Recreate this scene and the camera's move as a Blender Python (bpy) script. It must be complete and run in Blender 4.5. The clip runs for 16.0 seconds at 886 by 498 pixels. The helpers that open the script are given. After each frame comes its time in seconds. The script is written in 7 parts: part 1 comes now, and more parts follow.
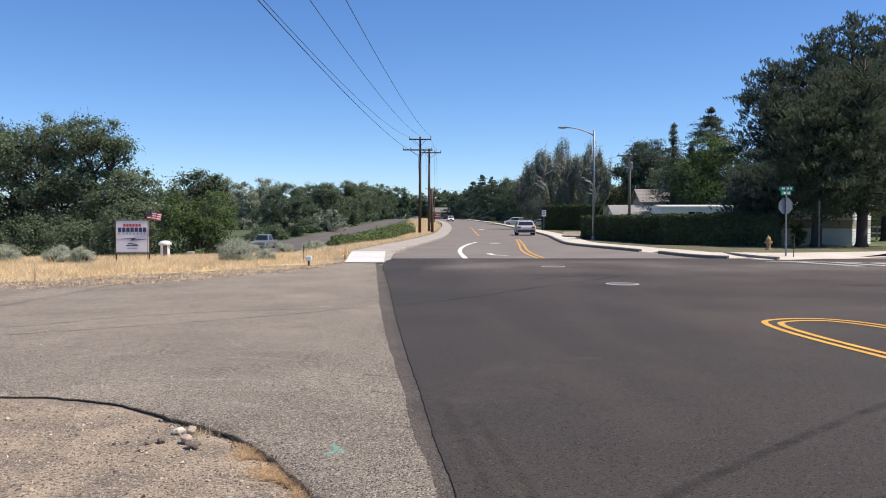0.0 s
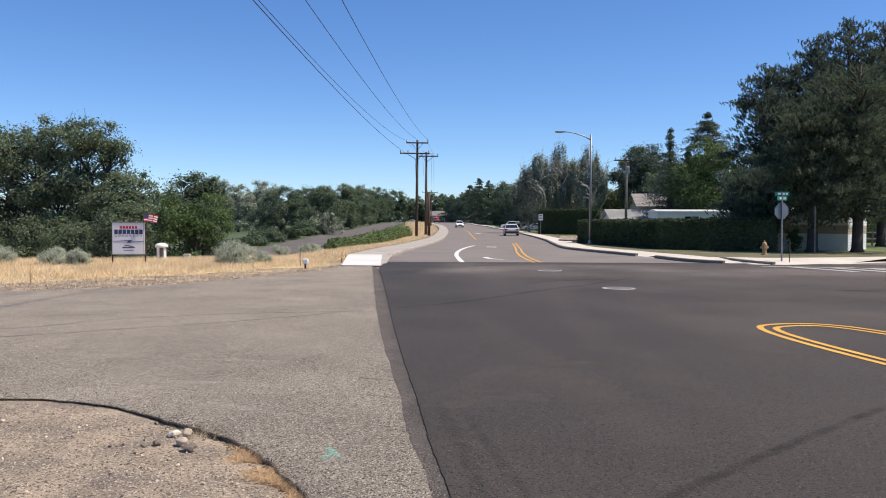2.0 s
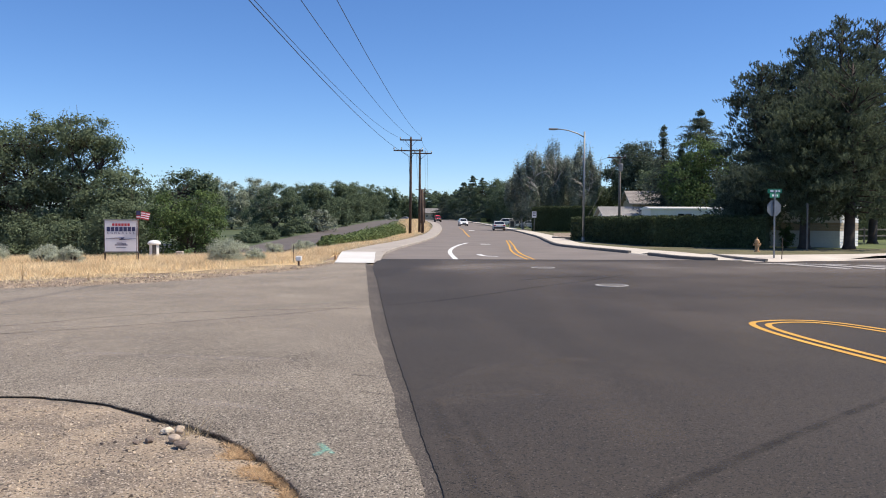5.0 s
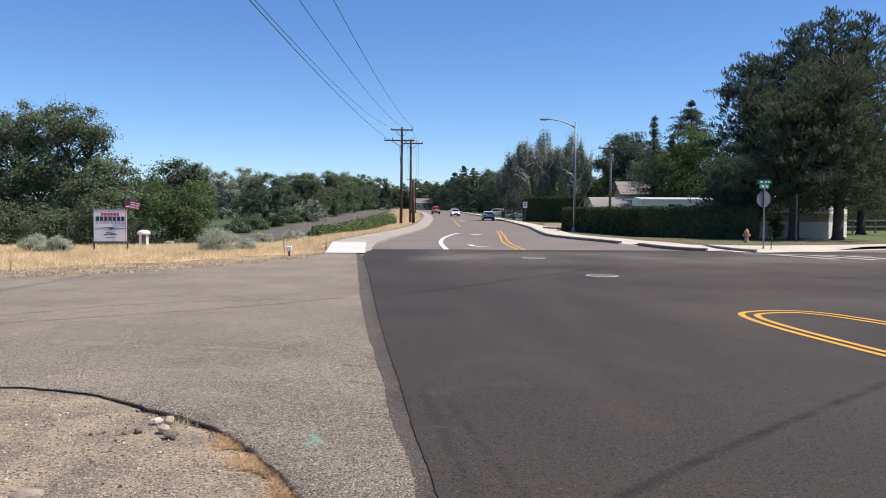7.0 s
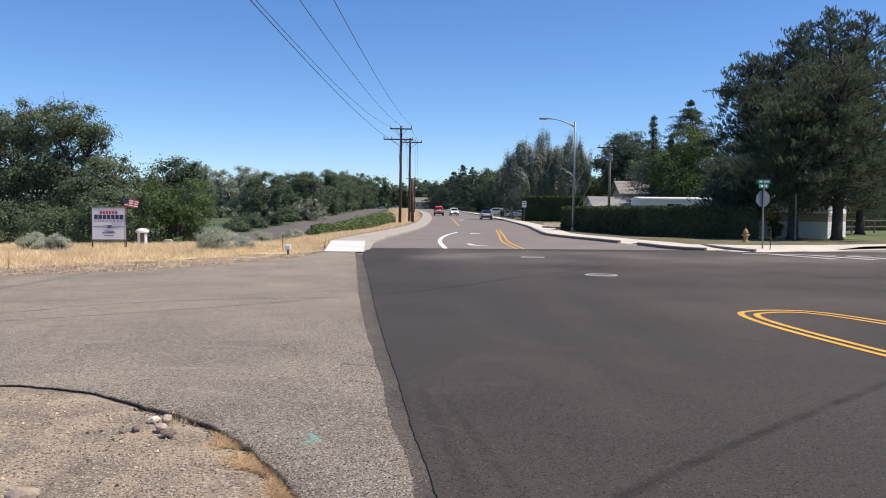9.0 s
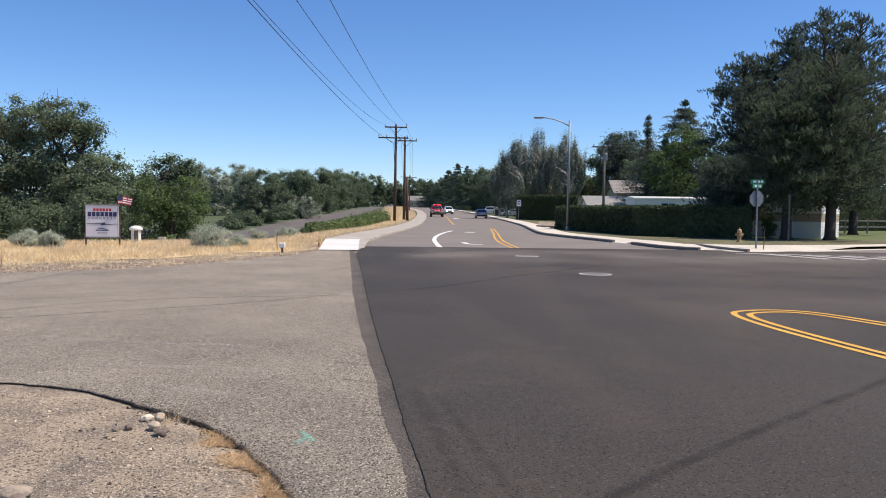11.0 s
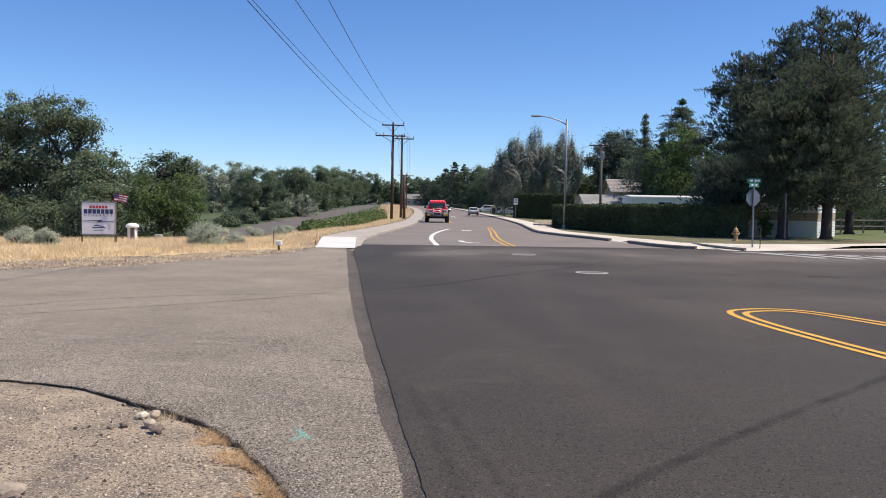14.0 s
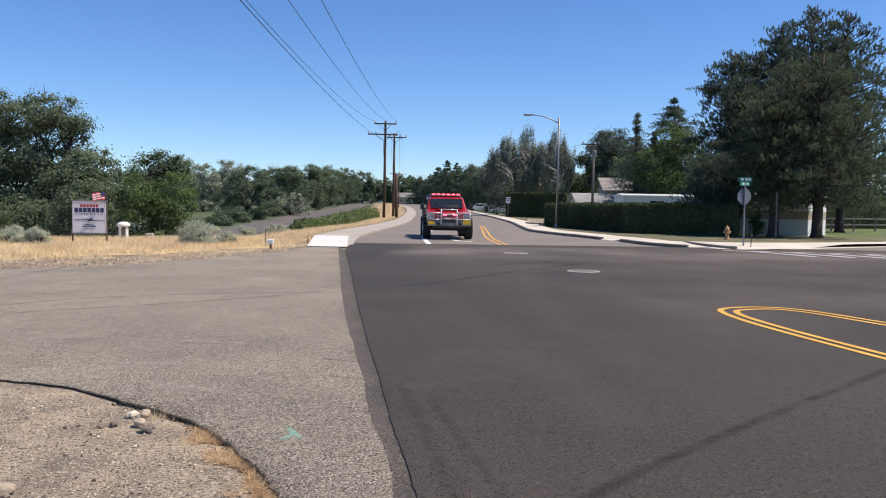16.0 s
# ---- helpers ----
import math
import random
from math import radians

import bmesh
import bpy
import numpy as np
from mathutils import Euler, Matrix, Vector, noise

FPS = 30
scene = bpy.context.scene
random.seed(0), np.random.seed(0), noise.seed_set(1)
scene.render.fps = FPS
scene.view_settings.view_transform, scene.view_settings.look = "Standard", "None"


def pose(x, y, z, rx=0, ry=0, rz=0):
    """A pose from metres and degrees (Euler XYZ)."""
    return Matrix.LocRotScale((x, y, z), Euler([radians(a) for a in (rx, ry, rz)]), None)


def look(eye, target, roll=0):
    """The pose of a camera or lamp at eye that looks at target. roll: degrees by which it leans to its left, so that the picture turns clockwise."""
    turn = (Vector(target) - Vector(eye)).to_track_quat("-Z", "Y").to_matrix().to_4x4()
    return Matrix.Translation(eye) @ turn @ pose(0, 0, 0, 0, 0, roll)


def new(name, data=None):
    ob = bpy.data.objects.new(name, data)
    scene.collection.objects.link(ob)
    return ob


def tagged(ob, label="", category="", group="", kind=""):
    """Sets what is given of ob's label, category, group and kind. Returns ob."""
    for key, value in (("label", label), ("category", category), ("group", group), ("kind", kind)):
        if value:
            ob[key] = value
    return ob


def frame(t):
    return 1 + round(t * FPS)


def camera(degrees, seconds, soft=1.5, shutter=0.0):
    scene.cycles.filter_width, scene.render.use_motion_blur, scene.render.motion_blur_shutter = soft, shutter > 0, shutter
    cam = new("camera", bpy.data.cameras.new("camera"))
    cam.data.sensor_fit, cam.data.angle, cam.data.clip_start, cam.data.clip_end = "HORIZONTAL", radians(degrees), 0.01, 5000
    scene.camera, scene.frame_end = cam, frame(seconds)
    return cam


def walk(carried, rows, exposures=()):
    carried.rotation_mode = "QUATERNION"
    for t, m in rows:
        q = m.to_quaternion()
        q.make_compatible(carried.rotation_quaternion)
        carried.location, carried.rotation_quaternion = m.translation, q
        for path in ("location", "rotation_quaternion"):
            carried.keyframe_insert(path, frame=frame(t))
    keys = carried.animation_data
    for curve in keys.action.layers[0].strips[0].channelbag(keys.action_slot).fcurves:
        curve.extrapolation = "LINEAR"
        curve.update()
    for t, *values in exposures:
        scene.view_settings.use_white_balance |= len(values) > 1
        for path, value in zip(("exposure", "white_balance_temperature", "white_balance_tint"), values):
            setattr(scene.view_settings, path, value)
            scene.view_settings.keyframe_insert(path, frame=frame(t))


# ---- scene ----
cam = camera(58.5, 16.0, soft=1.0)


def aim(x, y, z, yaw, pitch, roll):
    """A camera pose by its heading (clockwise), tilt (up) and lean."""
    a, b = radians(yaw), radians(pitch)
    eye = Vector((x, y, z))
    return look(eye, eye + Vector((math.sin(a) * math.cos(b), math.cos(a) * math.cos(b), math.sin(b))), -roll)


# seconds, eye, heading, tilt, lean
PATH = [
    (0, 0.000, 0.000, 1.600, 0.000, -2.168, 0.000),
    (0.5, -0.004, 0.007, 1.600, 0.148, -2.133, -0.103),
    (1, 0.000, -0.009, 1.599, 0.226, -2.123, -0.107),
    (1.5, -0.001, -0.008, 1.604, 0.226, -2.110, -0.148),
    (2, 0.002, -0.017, 1.604, 0.239, -1.916, -0.273),
    (2.5, 0.006, -0.012, 1.604, 0.321, -1.816, -0.330),
    (3, 0.002, -0.018, 1.605, 0.436, -1.881, -0.335),
    (3.5, 0.006, -0.021, 1.603, 0.494, -1.924, -0.313),
    (4, 0.007, -0.022, 1.602, 0.558, -2.015, -0.273),
    (6.5, 0.011, -0.010, 1.596, 1.125, -2.514, -0.323),
    (7, 0.012, -0.010, 1.600, 1.358, -2.815, -0.374),
    (7.5, 0.016, -0.008, 1.596, 1.521, -2.850, -0.511),
    (8, 0.014, -0.001, 1.601, 1.524, -2.832, -0.590),
    (8.5, 0.009, 0.016, 1.594, 1.442, -2.825, -0.538),
    (9, 0.010, 0.017, 1.593, 1.437, -2.877, -0.500),
    (11.5, 0.016, 0.009, 1.599, 2.055, -2.975, -0.815),
    (12, 0.022, -0.005, 1.601, 2.284, -2.956, -0.874),
    (12.5, 0.019, 0.010, 1.596, 2.311, -2.920, -0.963),
    (13, 0.016, 0.016, 1.596, 2.158, -2.928, -0.951),
    (13.5, 0.018, 0.012, 1.591, 2.110, -2.981, -0.951),
    (14, 0.019, 0.014, 1.595, 2.060, -3.102, -0.897),
    (14.5, 0.023, 0.013, 1.592, 2.002, -3.190, -0.880),
    (15, 0.020, 0.026, 1.589, 2.027, -3.234, -0.934),
    (15.5, 0.024, 0.024, 1.595, 2.137, -3.177, -0.951),
    (16, 0.032, 0.011, 1.595, 2.601, -3.193, -0.891),
]
walk(cam, [(r[0], aim(*r[1:])) for r in PATH])

# ---- light ----
SUN_AZ, SUN_EL = 99, 59      # degrees clockwise from the street's direction; height
world = bpy.data.worlds.new("sky")
scene.world = world
world.use_nodes = True
wn = world.node_tree.nodes
sky = wn.new("ShaderNodeTexSky")
sky.sky_type, sky.sun_disc = "NISHITA", False
sky.sun_elevation, sky.sun_rotation = radians(SUN_EL), radians(SUN_AZ)
sky.air_density, sky.dust_density, sky.ozone_density, sky.altitude = 1.0, 0.0, 3.0, 1200
tone = wn.new("ShaderNodeHueSaturation")
tone.inputs["Saturation"].default_value = 1.12
tint = wn.new("ShaderNodeMix")
tint.data_type, tint.blend_type = "RGBA", "MULTIPLY"
tint.inputs[0].default_value = 1.0
tint.inputs[7].default_value = (0.80, 0.92, 1.14, 1)
world.node_tree.links.new(sky.outputs[0], tone.inputs["Color"])
world.node_tree.links.new(tone.outputs[0], tint.inputs[6])
world.node_tree.links.new(tint.outputs[2], wn["Background"].inputs[0])
wn["Background"].inputs[1].default_value = 0.112
sun_data = bpy.data.lights.new("sun", "SUN")
sun_data.energy, sun_data.angle, sun_data.color = 4.9, radians(0.53), (1.0, 0.89, 0.74)
sun = new("sun", sun_data)
sun.matrix_world = look((math.sin(radians(SUN_AZ)) * math.cos(radians(SUN_EL)) * 100, math.cos(radians(SUN_AZ)) * math.cos(radians(SUN_EL)) * 100, math.sin(radians(SUN_EL)) * 100), (0, 0, 0))
scene.view_settings.exposure = 0.22
from mathutils import geometry


# ---- materials ----
def material(name, base, base2=None, rough=0.85, scale=3.0, fine=60.0, fine_mix=0.35, bump=0.0, metal=0.0, speck=None, speck_amount=0.0, speck_scale=90.0, spec=0.5, vary=0.0, island=0.0, trans=0.0, dark=None, dark_amount=0.0, dark_scale=70.0, contrast=0.14):
    """A procedural surface: two colours mixed by broad patches and by fine grain, specks, relief; vary: shade from piece to piece."""
    m = bpy.data.materials.new(name)
    m.use_nodes = True
    nt = m.node_tree
    n, l = nt.nodes, nt.links
    b = n["Principled BSDF"]
    b.inputs["Roughness"].default_value, b.inputs["Metallic"].default_value = rough, metal
    b.inputs["Specular IOR Level"].default_value = spec
    co = n.new("ShaderNodeTexCoord")
    if base2 is None:
        base2 = tuple(c * 0.8 for c in base)
    big = n.new("ShaderNodeTexNoise")
    big.inputs["Scale"].default_value, big.inputs["Detail"].default_value = scale, 6
    l.new(co.outputs["Object"], big.inputs["Vector"])
    small = n.new("ShaderNodeTexNoise")
    small.inputs["Scale"].default_value, small.inputs["Detail"].default_value = fine, 3
    l.new(co.outputs["Object"], small.inputs["Vector"])
    mixf = n.new("ShaderNodeMix")
    mixf.data_type = "FLOAT"
    mixf.inputs[0].default_value = fine_mix
    l.new(big.outputs["Fac"], mixf.inputs[2])
    l.new(small.outputs["Fac"], mixf.inputs[3])
    ramp = n.new("ShaderNodeValToRGB")
    ramp.color_ramp.elements[0].position, ramp.color_ramp.elements[1].position = 0.5 - contrast, 0.5 + contrast
    ramp.color_ramp.elements[0].color, ramp.color_ramp.elements[1].color = (*base2, 1), (*base, 1)
    l.new(mixf.outputs[0], ramp.inputs[0])
    out = ramp.outputs[0]
    for spot, amount, size in ((speck, speck_amount, speck_scale), (dark, dark_amount, dark_scale)):
        if not spot:
            continue
        vor = n.new("ShaderNodeTexVoronoi")
        vor.inputs["Scale"].default_value = size
        l.new(co.outputs["Object"], vor.inputs["Vector"])
        sep = n.new("ShaderNodeSeparateColor")
        l.new(vor.outputs["Color"], sep.inputs[0])
        gt = n.new("ShaderNodeMath")
        gt.operation = "GREATER_THAN"
        gt.inputs[1].default_value = 1 - amount
        l.new(sep.outputs[0], gt.inputs[0])
        mx = n.new("ShaderNodeMix")
        mx.data_type = "RGBA"
        l.new(gt.outputs[0], mx.inputs[0])
        l.new(out, mx.inputs[6])
        mx.inputs[7].default_value = (*spot, 1)
        out = mx.outputs[2]
    if vary or island:
        src = n.new("ShaderNodeNewGeometry").outputs["Random Per Island"] if island else n.new("ShaderNodeObjectInfo").outputs["Random"]
        mr = n.new("ShaderNodeMapRange")
        v = island or vary
        mr.inputs[3].default_value, mr.inputs[4].default_value = 1 - v, 1 + v
        l.new(src, mr.inputs[0])
        hs = n.new("ShaderNodeHueSaturation")
        l.new(mr.outputs[0], hs.inputs["Value"])
        l.new(out, hs.inputs["Color"])
        out = hs.outputs[0]
    l.new(out, b.inputs["Base Color"])
    if trans:
        tr = n.new("ShaderNodeBsdfTranslucent")
        l.new(out, tr.inputs["Color"])
        ms = n.new("ShaderNodeMixShader")
        ms.inputs[0].default_value = trans
        l.new(b.outputs[0], ms.inputs[1])
        l.new(tr.outputs[0], ms.inputs[2])
        l.new(ms.outputs[0], n["Material Output"].inputs[0])
    if bump:
        bp = n.new("ShaderNodeBump")
        bp.inputs["Strength"].default_value, bp.inputs["Distance"].default_value = bump, 0.02
        l.new(small.outputs["Fac"], bp.inputs["Height"])
        l.new(bp.outputs[0], b.inputs["Normal"])
    return m


def glowing(name, colour, strength):
    m = material(name, colour)
    b = m.node_tree.nodes["Principled BSDF"]
    b.inputs["Emission Color"].default_value, b.inputs["Emission Strength"].default_value = (*colour, 1), strength
    return m


def soft_mark(name, colour, strength, patchy=3.0):
    """A thin film (rubber, dust, painted sheen) that thins out towards its sides and in patches."""
    m = material(name, colour, tuple(c * 0.85 for c in colour), rough=0.85, fine=120, fine_mix=0.5)
    nt = m.node_tree
    n, l = nt.nodes, nt.links
    fade = n.new("ShaderNodeAttribute")
    fade.attribute_name = "fade"
    co = n.new("ShaderNodeTexCoord")
    no = n.new("ShaderNodeTexNoise")
    no.inputs["Scale"].default_value, no.inputs["Detail"].default_value = patchy, 8
    l.new(co.outputs["Object"], no.inputs["Vector"])
    mr = n.new("ShaderNodeMapRange")
    mr.inputs[1].default_value, mr.inputs[2].default_value, mr.inputs[4].default_value = 0.25, 0.65, strength
    l.new(no.outputs["Fac"], mr.inputs[0])
    mu = n.new("ShaderNodeMath")
    mu.operation = "MULTIPLY"
    l.new(fade.outputs["Fac"], mu.inputs[0])
    l.new(mr.outputs[0], mu.inputs[1])
    tr = n.new("ShaderNodeBsdfTransparent")
    ms = n.new("ShaderNodeMixShader")
    l.new(mu.outputs[0], ms.inputs[0])
    l.new(tr.outputs[0], ms.inputs[1])
    l.new(n["Principled BSDF"].outputs[0], ms.inputs[2])
    l.new(ms.outputs[0], n["Material Output"].inputs[0])
    return m


